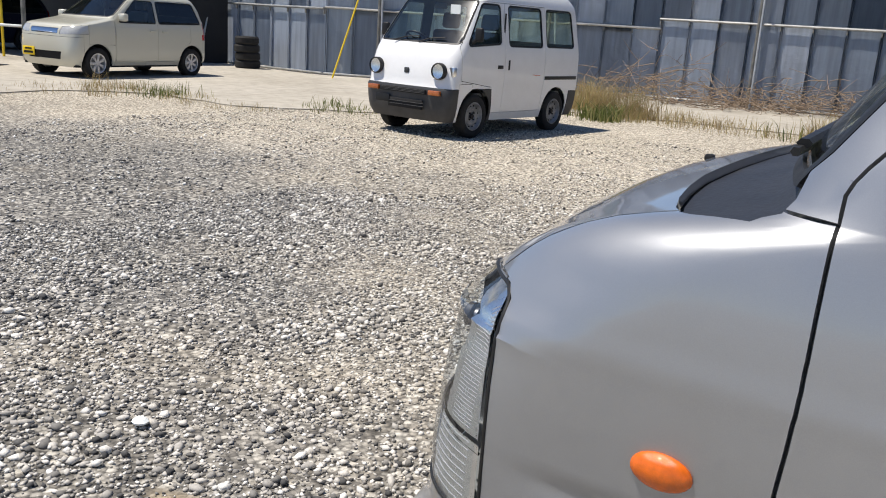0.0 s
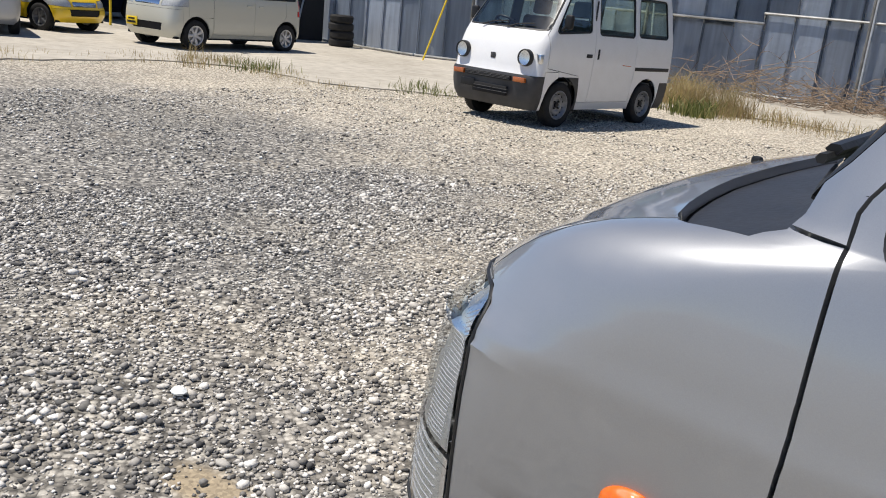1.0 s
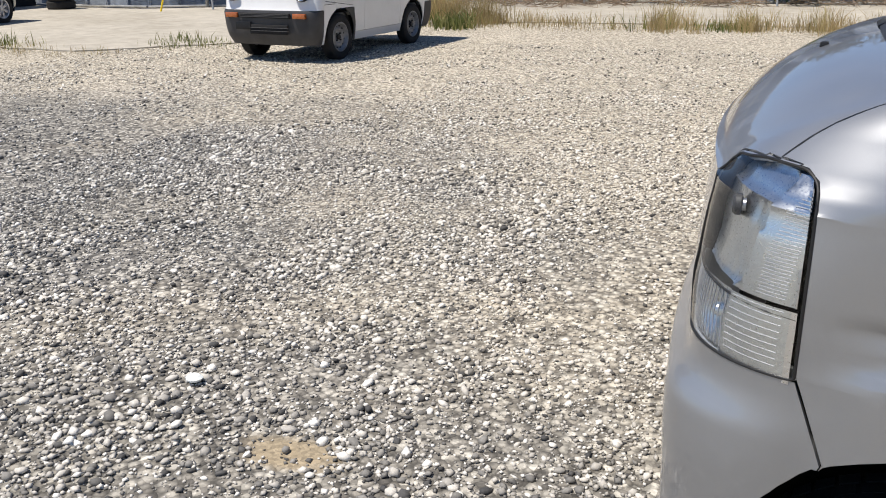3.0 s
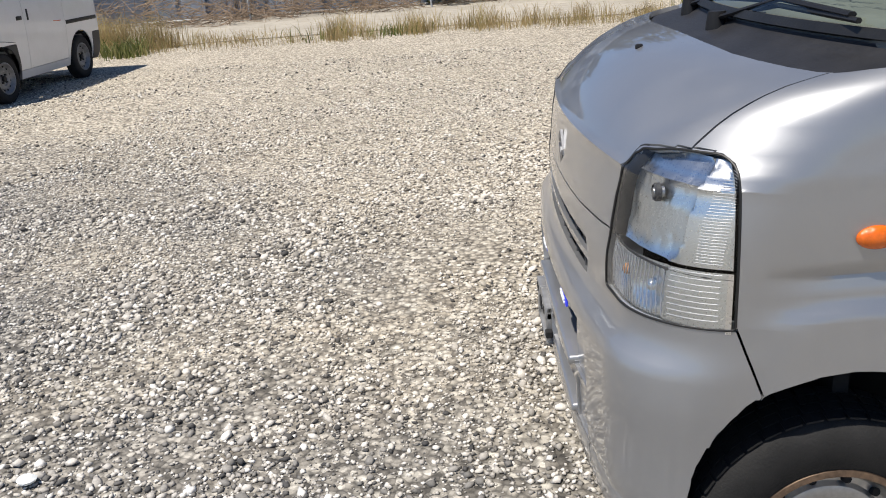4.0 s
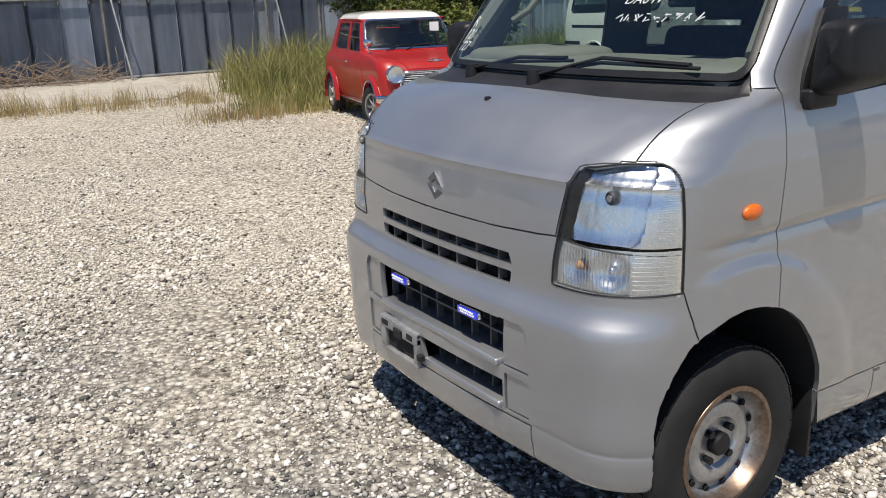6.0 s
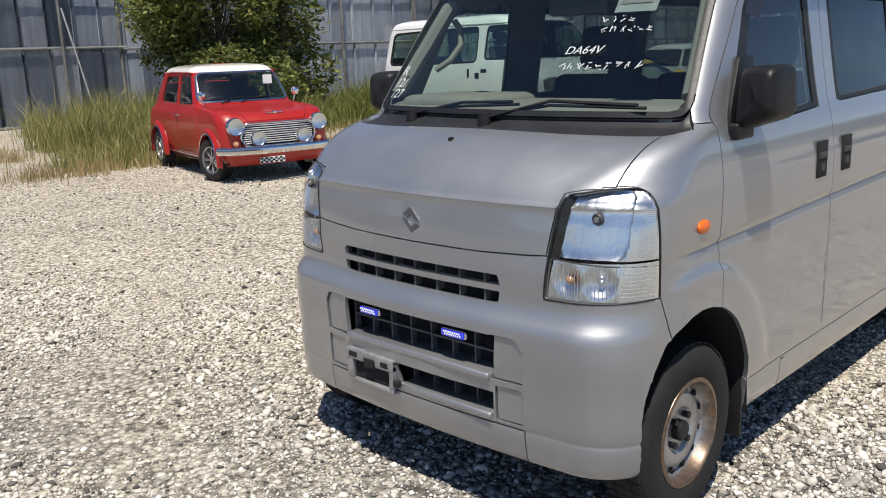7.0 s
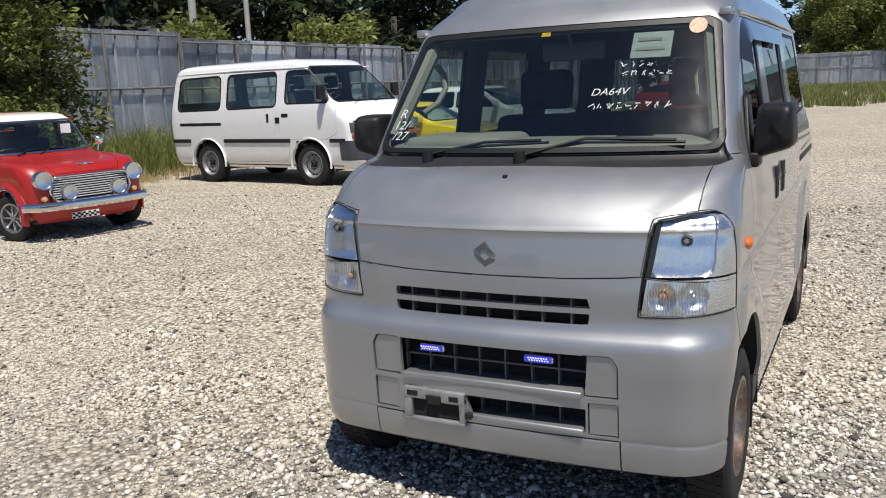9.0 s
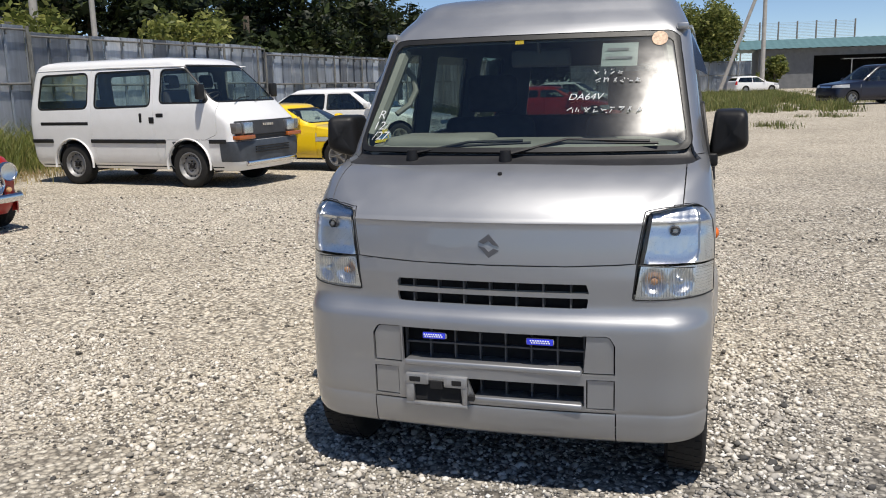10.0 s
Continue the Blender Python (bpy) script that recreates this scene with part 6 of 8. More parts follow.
def hatch(name, label, m, paint, L, W, H, wb, front=0.66, nose=0.86, cowl=1.0, cowl_x=0.35, roof_x=1.0, style="cover", r=0.28, tail_drop=0.25, tint="darkglass", belt=0.95):
    """A plain closed car: nose, cabin, doors, lamps. Sizes in metres."""
    car = thing(name, m, label, "car")
    xr = L - front
    hw = W / 2
    zt = H - 0.08
    levels = [
        (0.20, -front + 0.10, xr - 0.08, hw * 0.90, 0.12, 0.2, 0.14, 0.06),
        (0.32, -front + 0.02, xr - 0.01, hw * 0.97, 0.16, 0.24, 0.16, 0.08),
        (min(0.50, nose - 0.24), -front, xr, hw, 0.18, 0.25, 0.18, 0.09),
        (nose - 0.16, -front + 0.03, xr, hw, 0.2, 0.26, 0.18, 0.09),
        (nose, -front + 0.11, xr - 0.01, hw * 0.985, 0.22, 0.26, 0.18, 0.10),
        (nose + (cowl - nose) * 0.5, -front * 0.42 + cowl_x * 0.3, xr - 0.02, hw * 0.965, 0.26, 0.24, 0.18, 0.12),
        (cowl, cowl_x - 0.08, xr - 0.03, hw * 0.95, 0.22, 0.14, 0.18, 0.13),
        (cowl + 0.04, cowl_x, xr - 0.05, hw * 0.935, 0.16, 0.09, 0.18, 0.12),
        ((cowl + zt) / 2 + 0.02, (cowl_x + roof_x) / 2, xr - tail_drop * 0.45, hw * 0.865, 0.14, 0.08, 0.18, 0.10),
        (zt - 0.03, roof_x - 0.05, xr - tail_drop * 0.9, hw * 0.80, 0.15, 0.09, 0.18, 0.09),
        (zt, roof_x + 0.03, xr - tail_drop, hw * 0.77, 0.17, 0.12, 0.18, 0.09),
    ]
    zs = [0.20, 0.26] + frange(0.32, nose - 0.02, 0.07) + frange(nose, cowl + 0.04, 0.022) + frange(cowl + 0.09, zt - 0.03, 0.055) + [zt]
    roof = [(0.96, 0.025), (0.88, 0.045), (0.74, 0.06), (0.45, 0.075), (0.15, 0.08)]
    wt = zt - 0.07
    mid = cowl_x + (xr - cowl_x) * 0.46
    f = lambda z: cowl_x + (roof_x - cowl_x) * (z - cowl) / (zt - cowl)
    win_f = rounded([(f(belt + 0.06) + 0.22, belt), (mid - 0.05, belt), (mid - 0.05, wt), (f(wt) + 0.22, wt)], 0.03, 2)
    win_r = rounded([(mid + 0.05, belt), (xr - 0.22, belt + 0.02), (xr - 0.24 - tail_drop * 0.6, wt), (mid + 0.05, wt)], 0.04, 2)
    screen = rounded([(-hw * 0.86, cowl + 0.05), (hw * 0.86, cowl + 0.05), (hw * 0.72, zt - 0.03), (-hw * 0.72, zt - 0.03)], 0.05, 3)
    lamp = rounded([(hw * 0.52, nose - 0.16), (hw * 1.1, nose - 0.14), (hw * 1.1, nose + 0.015), (hw * 0.55, nose - 0.03)], 0.02, 2)
    regions = [
        ("bumper", "front", [(-hw * 1.2, 0.0), (hw * 1.2, 0.0), (hw * 1.2, nose - 0.20), (-hw * 1.2, nose - 0.20)], (1,)),
        ("keep", "side", [(-0.30, 0.0), (0.4, 0.0), (0.4, cowl), (-0.30, cowl)], (-1, 1)),
        ("lamp", "front", lamp, (1, -1)),
        ("keep2", "side", [(-0.18, 0.6), (0.4, 0.6), (0.4, cowl), (-0.18, cowl)], (-1, 1)),
        ("door", "side", [(0.42, 0.30), (mid, 0.30), (mid, wt + 0.04), (f(wt) + 0.15, wt + 0.04), (0.42, cowl + 0.03)], (-1, 1)),
        ("door2", "side", [(mid, 0.30), (wb - 0.42, 0.30), (wb - 0.1, 0.62), (xr - 0.5, 0.7), (xr - 0.5, wt + 0.04), (mid, wt + 0.04)], (-1, 1)),
        ("mouth", "front", rounded([(-hw * 0.55, 0.33), (hw * 0.55, 0.33), (hw * 0.6, 0.46), (-hw * 0.6, 0.46)], 0.02, 2), (1,)),
        ("grille", "front", rounded([(-hw * 0.46, nose - 0.15), (hw * 0.46, nose - 0.15), (hw * 0.47, nose - 0.06), (-hw * 0.47, nose - 0.06)], 0.02, 2), (1,)),
        ("tail", "rear", rounded([(hw * 0.78, 0.72), (hw * 1.1, 0.72), (hw * 1.1, 1.05), (hw * 0.8, 1.05)], 0.02, 2), (1, -1)),
        ("seal_f", "side", grown(win_f, 0.02), (-1, 1)),
        ("glass_f", "side", win_f, (-1, 1)),
        ("seal_q", "side", grown(win_r, 0.02), (-1, 1)),
        ("glass_q", "side", win_r, (-1, 1)),
        ("seal_w", "front", grown(screen, 0.02), (1,)),
        ("glass_w", "front", screen, (1,)),
        ("glass_r", "rear", grown(screen, -0.05), (1,)),
        ("cut_f", "side", circle(0, r + 0.01, r + 0.055, 20), (-1, 1)),
        ("cut_r", "side", circle(wb, r + 0.01, r + 0.055, 20), (-1, 1)),
    ]
    looks = {"bumper": ("front_bumper", None, 0, ""), "keep": ("front_fender", None, 0, ""), "keep2": ("front_fender", None, 0, ""), "lamp": ("headlight", M["pale_lamp"], 0.004, "clear headlight"), "door": ("front_door", None, 0, ""), "door2": ("rear_door", None, 0, ""), "mouth": ("air_intake", M["dark"], 0.02, ""), "grille": ("grille", M["chrome"], 0.004, ""), "tail": ("tail_lamp", M["redlens"], 0, "red lens"), "seal_f": ("window_seal", M["rubber"], 0.002, ""), "seal_q": ("window_seal", M["rubber"], 0.002, ""), "seal_w": ("windscreen_seal", M["rubber"], 0.002, ""), "glass_f": ("window", M["glass"], 0.006, ""), "glass_q": ("window", M[tint], 0.006, ""), "glass_w": ("windscreen", M["glass"], 0.006, ""), "glass_r": ("rear_window", M[tint], 0.004, "")}
    build_body(car, paint, levels, zs, roof, regions, looks, roof_x + 0.25, gap=0.003, nf=6, nc=6, ns=36)
    underside(car, -front + 0.15, xr - 0.12, hw * 0.92, 0.20, (0.0, wb), r + 0.06)
    for x in (0.0, wb):
        for s in (-1, 1):
            wheel(car, x, s * (hw - 0.085), r, 0.16, style, r * 0.62)
            arch_liner(car, s, circle(x, r + 0.01, r + 0.055, 20), 0.26, hw - 0.03)
    for s in (-1, 1):
        ob = part("door_mirror", boxes(((cowl_x + 0.2, min(s * (hw - 0.02), s * (hw + 0.14)), belt + 0.01), (cowl_x + 0.32, max(s * (hw - 0.02), s * (hw + 0.14)), belt + 0.15)), bevel=0.035, seg=3), paint, car)
        for x in (mid - 0.22, mid + 0.1):
            part("door_handle", boxes(((x, s * hw - 0.012, belt - 0.17), (x + 0.13, s * hw + 0.006, belt - 0.135)), bevel=0.008), paint, car)
    part("dashboard", boxes(((cowl_x + 0.05, -hw * 0.82, cowl - 0.2), (cowl_x + 0.35, hw * 0.82, cowl)), bevel=0.04), M["grey_plastic"], car)
    seat_part(car, cowl_x + 0.55, hw * 0.45, cowl - 0.5, 0.44)
    seat_part(car, cowl_x + 0.55, -hw * 0.45, cowl - 0.5, 0.44)
    return car


def roadster(m, label, paint, top=False):
    """A low two-seater with a black soft top."""
    car = hatch("yellow_roadster", label, m, paint, 3.30, 1.395, 1.17, 2.28, 0.54, 0.66, 0.80, 0.50, 1.02, "five", 0.27, 0.95, "darkglass", 0.80)
    return car


white_small_van()
white_large_van()
red_small_car()
beige = hatch("beige_kei_wagon", "pale beige kei wagon with tinted rear windows", pose(-14.57, 7.56, 0, 0, 0, 98), M["beige"], 3.395, 1.475, 1.55, 2.34, 0.58, 0.92, 1.06, 0.28, 0.86, "cover", 0.275, 0.22, "darkglass", 1.02)
part("number_plate", boxes(((-0.592, 0.20, 0.36), (-0.575, 0.50, 0.51)), bevel=0.004), M["plate_yellow"], beige, "yellow plate with blank bars")
part("plate_bars", boxes(((-0.5945, 0.23, 0.39), (-0.592, 0.47, 0.43)), ((-0.5945, 0.26, 0.455), (-0.592, 0.44, 0.485))), M["black_plastic"], beige)
roadster(pose(-17.2, 6.8, 0, 0, 0, -157.6), "bright yellow two-seater with black grille slots", M["yellow"])
roadster(pose(11.15, 5.25, 0, 0, 0, 84), "yellow two-seater with black soft top beside a white van", M["yellow"])
hatch("silver_hatchback", "pale silver hatchback with red tail lamps", pose(-18.3, 5.2, 0, 0, 0, -17), M["silver"], 3.7, 1.66, 1.42, 2.4, 0.75, 0.76, 0.92, 0.45, 1.1, "five", 0.29, 0.45)
hatch("dark_minivan", "dark blue minivan standing by the grass", pose(41.6, -6.95, 0, 0, 0, -62), M["navy"], 4.7, 1.72, 1.85, 2.8, 0.9, 0.95, 1.12, 0.45, 1.35, "five", 0.32, 0.25, "darkglass", 1.1)
hatch("white_wagon", "white wagon half hidden by grass", pose(79, -6.1, 0, 0, 0, 118), M["white"], 4.3, 1.69, 1.48, 2.5, 0.85, 0.78, 0.98, 0.5, 1.2, "five", 0.3, 0.35)
hatch("white_sedan", "white sedan with dark windows behind the grass", pose(37.5, 3.6, 0, 0, 0, 84), M["white"], 4.4, 1.7, 1.42, 2.6, 0.85, 0.72, 0.92, 0.5, 1.2, "five", 0.31, 0.7)
hatch("white_sedan", "white sedan parked behind the yellow two-seater", pose(15.6, 5.6, 0, 0, 0, 84), M["white"], 4.4, 1.7, 1.42, 2.6, 0.85, 0.72, 0.92, 0.5, 1.2, "five", 0.31, 0.7)
hatch("red_coupe", "red coupe parked at the lot's far side", pose(25.6, 2.6, 0, 0, 0, 88), M["red"], 4.2, 1.7, 1.30, 2.5, 0.85, 0.66, 0.86, 0.5, 1.2, "five", 0.3, 0.8)
hatch("dark_wagon", "dark wagon in the shade of a lean-to", pose(-22.2, 8.2, 0, 0, 0, 100), M["navy"], 4.2, 1.66, 1.5, 2.5, 0.8, 0.8, 1.0, 0.5, 1.2, "cover", 0.3, 0.3)

# ---- ground ----
BARE = ((-1.42, -0.22, 0.16, 0.085),)
def tone_mask(nt):
    """Where the gravel is grey and dark rather than pale tan: one worn patch with a ragged edge."""
    tc = nt.nodes.new("ShaderNodeTexCoord")
    mp = nt.nodes.new("ShaderNodeMapping")
    mp.inputs["Location"].default_value = (1.16, -0.20, 0)
    mp.inputs["Scale"].default_value = (1 / 5.5, 1 / 4.0, 0)
    nt.links.new(tc.outputs["Object"], mp.inputs[0])
    ln = nt.nodes.new("ShaderNodeVectorMath")
    ln.operation = "LENGTH"
    nt.links.new(mp.outputs[0], ln.inputs[0])
    n = noise_node(nt, 0.9, 5, 0.6)
    add = nt.nodes.new("ShaderNodeMath")
    add.operation = "MULTIPLY_ADD"
    nt.links.new(n.outputs[0], add.inputs[0])
    add.inputs[1].default_value = 1.1
    nt.links.new(ln.outputs["Value"], add.inputs[2])
    worn = ramp_wide(nt, add.outputs[0], 1.0, 1.9)
    # fainter grey patches, south of the van and round its nose: centre, radii, strength
    last = worn
    for (cx, cy), (rx, ry), share in (((4.5, -4.4), (9.0, 4.6), 0.35), ((-1.7, -0.9), (3.0, 2.2), 0.85)):
        mp = nt.nodes.new("ShaderNodeMapping")
        mp.inputs["Location"].default_value = (-cx / rx, -cy / ry, 0)
        mp.inputs["Scale"].default_value = (1 / rx, 1 / ry, 0)
        nt.links.new(tc.outputs["Object"], mp.inputs[0])
        ln = nt.nodes.new("ShaderNodeVectorMath")
        ln.operation = "LENGTH"
        nt.links.new(mp.outputs[0], ln.inputs[0])
        add = nt.nodes.new("ShaderNodeMath")
        add.operation = "MULTIPLY_ADD"
        nt.links.new(n.outputs[0], add.inputs[0])
        add.inputs[1].default_value = 1.1
        nt.links.new(ln.outputs["Value"], add.inputs[2])
        faint = nt.nodes.new("ShaderNodeMath")
        faint.operation = "MULTIPLY"
        nt.links.new(ramp_wide(nt, add.outputs[0], 1.0, 1.8), faint.inputs[0])
        faint.inputs[1].default_value = share
        both = nt.nodes.new("ShaderNodeMath")
        both.operation = "MAXIMUM"
        nt.links.new(last, both.inputs[0])
        nt.links.new(faint.outputs[0], both.inputs[1])
        last = both.outputs[0]
    return last


def ramp_wide(nt, value, lo, hi):
    mr = nt.nodes.new("ShaderNodeMapRange")
    nt.links.new(value, mr.inputs[0])
    mr.inputs[1].default_value, mr.inputs[2].default_value = lo, hi
    mr.inputs[3].default_value, mr.inputs[4].default_value = 1.0, 0.0
    mr.interpolation_type = "SMOOTHSTEP"
    return mr.outputs[0]


def gravel_ground():
    m, nt, b = nodes_of("gravel_bed")
    tc = nt.nodes.new("ShaderNodeTexCoord")
    grey = tone_mask(nt)
    cells = []
    for sc in (38.0, 85.0):
        v = nt.nodes.new("ShaderNodeTexVoronoi")
        v.inputs["Scale"].default_value = sc
        v.inputs["Randomness"].default_value = 1.0
        nt.links.new(tc.outputs["Object"], v.inputs["Vector"])
        cells.append(v)
    sep = nt.nodes.new("ShaderNodeSeparateColor")
    nt.links.new(cells[0].outputs["Color"], sep.inputs[0])
    pale = ramp(nt, sep.outputs[0], [(0.0, (0.24, 0.21, 0.17)), (0.2, (0.51, 0.455, 0.37)), (0.7, (0.68, 0.62, 0.51)), (1.0, (0.80, 0.75, 0.65))])
    dark = ramp(nt, sep.outputs[0], [(0.0, (0.10, 0.098, 0.095)), (0.4, (0.24, 0.23, 0.215)), (0.75, (0.40, 0.385, 0.355)), (1.0, (0.62, 0.60, 0.55))])
    col = mix(nt, grey, pale.outputs[0], dark.outputs[0])
    gap = ramp(nt, cells[0].outputs["Distance"], [(0.35, 1.0), (0.75, 0.4)])
    col = mix(nt, 1.0, col, gap.outputs[0], "MULTIPLY")
    sep2 = nt.nodes.new("ShaderNodeSeparateColor")
    nt.links.new(cells[1].outputs["Color"], sep2.inputs[0])
    small = ramp(nt, sep2.outputs[1], [(0.0, 0.72), (1.0, 1.15)])
    col = mix(nt, 1.0, col, small.outputs[0], "MULTIPLY")
    big = noise_node(nt, 0.35, 6, 0.6)
    tint = ramp(nt, big.outputs[0], [(0.35, (0.86, 0.84, 0.80)), (0.65, (1.05, 1.03, 1.0))])
    col = mix(nt, 1.0, col, tint.outputs[0], "MULTIPLY")
    mud = noise_node(nt, 1.7, 5, 0.65)
    soil = ramp(nt, mud.outputs[0], [(0.60, 0.0), (0.72, 0.3)])
    col = mix(nt, soil.outputs[0], col, (0.33, 0.28, 0.21))
    edge_n = noise_node(nt, 7, 4, 0.6)
    for cx, cy, rx, ry in BARE:
        mp = nt.nodes.new("ShaderNodeMapping")
        mp.inputs["Location"].default_value = (-cx / rx, -cy / ry, 0)
        mp.inputs["Scale"].default_value = (1 / rx, 1 / ry, 0)
        nt.links.new(tc.outputs["Object"], mp.inputs[0])
        ln = nt.nodes.new("ShaderNodeVectorMath")
        ln.operation = "LENGTH"
        nt.links.new(mp.outputs[0], ln.inputs[0])
        ma = nt.nodes.new("ShaderNodeMath")
        ma.operation = "MULTIPLY_ADD"
        nt.links.new(edge_n.outputs[0], ma.inputs[0])
        ma.inputs[1].default_value = 1.0
        nt.links.new(ln.outputs["Value"], ma.inputs[2])
        col = mix(nt, ramp_wide(nt, ma.outputs[0], 1.05, 1.75), col, mix(nt, 1.0, (0.34, 0.275, 0.185), small.outputs[0], "MULTIPLY"))
    nt.links.new(col, b.inputs["Base Color"])
    b.inputs["Roughness"].default_value = 0.95
    h = mix(nt, 0.35, gap.outputs[0], small.outputs[0])
    bump(nt, b, h, 0.9, 0.012)
    bm = bmesh.new()
    xs = frange(-30, 60, 3.0)
    ys = frange(-20, 30, 3.0)
    xs = [-900, -300, -100] + xs + [120, 300, 900]
    ys = [-900, -300, -80] + ys + [80, 300, 900]
    g = [[bm.verts.new((x, y, 0)) for x in xs] for y in ys]
    for j in range(len(ys) - 1):
        for i in range(len(xs) - 1):
            bm.faces.new((g[j][i], g[j][i + 1], g[j + 1][i + 1], g[j + 1][i]))
    tagged(part("ground", bm, m, smooth=0), "grey and tan gravel lot with bare earth patches", "ground", kind="structure")


def stone_mat():
    m, nt, b = nodes_of("gravel_stone")
    geo = nt.nodes.new("ShaderNodeNewGeometry")
    grey = tone_mask(nt)
    rnd = geo.outputs["Random Per Island"]
    pale = ramp(nt, rnd, [(0.0, (0.07, 0.065, 0.058)), (0.08, (0.14, 0.125, 0.105)), (0.14, (0.42, 0.38, 0.315)), (0.45, (0.59, 0.53, 0.44)), (0.8, (0.72, 0.66, 0.56)), (1.0, (0.84, 0.795, 0.72))])
    dark = ramp(nt, rnd, [(0.0, (0.05, 0.05, 0.052)), (0.3, (0.18, 0.176, 0.17)), (0.56, (0.40, 0.38, 0.35)), (0.8, (0.62, 0.59, 0.54)), (1.0, (0.84, 0.82, 0.77))])
    col = mix(nt, grey, pale.outputs[0], dark.outputs[0])
    n = noise_node(nt, 120, 4, 0.6)
    sp = ramp(nt, n.outputs[0], [(0.3, 0.8), (0.7, 1.12)])
    nt.links.new(mix(nt, 1.0, col, sp.outputs[0], "MULTIPLY"), b.inputs["Base Color"])
    b.inputs["Roughness"].default_value = 0.85
    bump(nt, b, n.outputs[0], 0.25, 0.003)
    return m




def bare_patch(x, y):
    """How bare of stones the ground is: 1 in the middle of a worn patch."""
    best = 0.0
    for cx, cy, rx, ry in BARE:
        d = math.hypot((x - cx) / rx, (y - cy) / ry) + 0.5 * noise.noise((x * 9, y * 9, 5.0))
        best = max(best, min(1.0, 1.6 - d))
    return best


def scatter_stones(name, label, mat, areas, seed):
    """Loose stones as one mesh. areas: x0, x1, y0, y1, number per square metre, least and greatest half size, faces (8 or 20)."""
    rng = np.random.default_rng(seed)
    p = (1 + 5 ** 0.5) / 2
    ico_v = np.array([(-1, p, 0), (1, p, 0), (-1, -p, 0), (1, -p, 0), (0, -1, p), (0, 1, p), (0, -1, -p), (0, 1, -p), (p, 0, -1), (p, 0, 1), (-p, 0, -1), (-p, 0, 1)], float) / math.hypot(1, p)
    ico_f = np.array([(0, 11, 5), (0, 5, 1), (0, 1, 7), (0, 7, 10), (0, 10, 11), (1, 5, 9), (5, 11, 4), (11, 10, 2), (10, 7, 6), (7, 1, 8), (3, 9, 4), (3, 4, 2), (3, 2, 6), (3, 6, 8), (3, 8, 9), (4, 9, 5), (2, 4, 11), (6, 2, 10), (8, 6, 7), (9, 8, 1)])
    oct_v = np.array([(1, 0, 0), (0, 1, 0), (-1, 0, 0), (0, -1, 0), (0, 0, 1), (0, 0, -1)], float)
    oct_f = np.array([(0, 1, 4), (1, 2, 4), (2, 3, 4), (3, 0, 4), (1, 0, 5), (2, 1, 5), (3, 2, 5), (0, 3, 5)])
    vs, fs, base = [], [], 0
    for x0, x1, y0, y1, dens, s0, s1, faces in areas:
        n = int((x1 - x0) * (y1 - y0) * dens)
        bv, bf = (ico_v, ico_f) if faces == 20 else (oct_v, oct_f)
        pos = np.c_[rng.uniform(x0, x1, n), rng.uniform(y0, y1, n)]
        clump = np.array([noise.noise((x * 0.8, y * 0.8, 3.0)) + 0.5 * noise.noise((x * 2.6, y * 2.6, 9.0)) for x, y in pos])
        bare = np.array([bare_patch(x, y) for x, y in pos])
        keep = (clump > rng.uniform(-0.85, -0.05, n)) & (bare < rng.uniform(0.15, 1.25, n))
        pos, clump = pos[keep], clump[keep]
        n = len(pos)
        coarse = np.clip(1.0 + 0.7 * np.array([noise.noise((x * 1.7, y * 1.7, 21.0)) for x, y in pos]), 0.6, 1.35)
        size = (s0 + (s1 - s0) * rng.random(n) ** 2.4) * coarse
        dims = np.c_[rng.uniform(0.8, 1.35, n), rng.uniform(0.65, 1.0, n), rng.uniform(0.4, 0.75, n)] * size[:, None]
        jit = 1 + rng.uniform(-0.22, 0.22, (n, len(bv), 1))
        v = bv[None] * jit * dims[:, None]
        tilt = rng.uniform(-0.45, 0.45, n)
        c, s = np.cos(tilt), np.sin(tilt)
        v = np.stack([v[..., 0] * c[:, None] - v[..., 2] * s[:, None], v[..., 1], v[..., 0] * s[:, None] + v[..., 2] * c[:, None]], -1)
        a = rng.uniform(0, 2 * math.pi, n)
        c, s = np.cos(a), np.sin(a)
        v = np.stack([v[..., 0] * c[:, None] - v[..., 1] * s[:, None], v[..., 0] * s[:, None] + v[..., 1] * c[:, None], v[..., 2]], -1)
        v[..., 0] += pos[:, :1]
        v[..., 1] += pos[:, 1:]
        v[..., 2] += (dims[:, 2] * rng.uniform(0.15, 0.75, n))[:, None]
        vs.append(v.reshape(-1, 3))
        fs.append((bf[None] + (np.arange(n) * len(bv))[:, None, None]).reshape(-1, 3) + base)
        base += n * len(bv)
    v, f = np.concatenate(vs), np.concatenate(fs)
    me = bpy.data.meshes.new(name)
    me.vertices.add(len(v))
    me.vertices.foreach_set("co", v.astype(np.float32).ravel())
    me.loops.add(f.size)
    me.loops.foreach_set("vertex_index", f.astype(np.int32).ravel())
    me.polygons.add(len(f))
    me.polygons.foreach_set("loop_start", np.arange(0, f.size, 3, dtype=np.int32))
    me.polygons.foreach_set("loop_total", np.full(len(f), 3, np.int32))
    me.update()
    me.validate()
    me.materials.append(mat)
    return tagged(new(name, me), label, "gravel", kind="stuff")


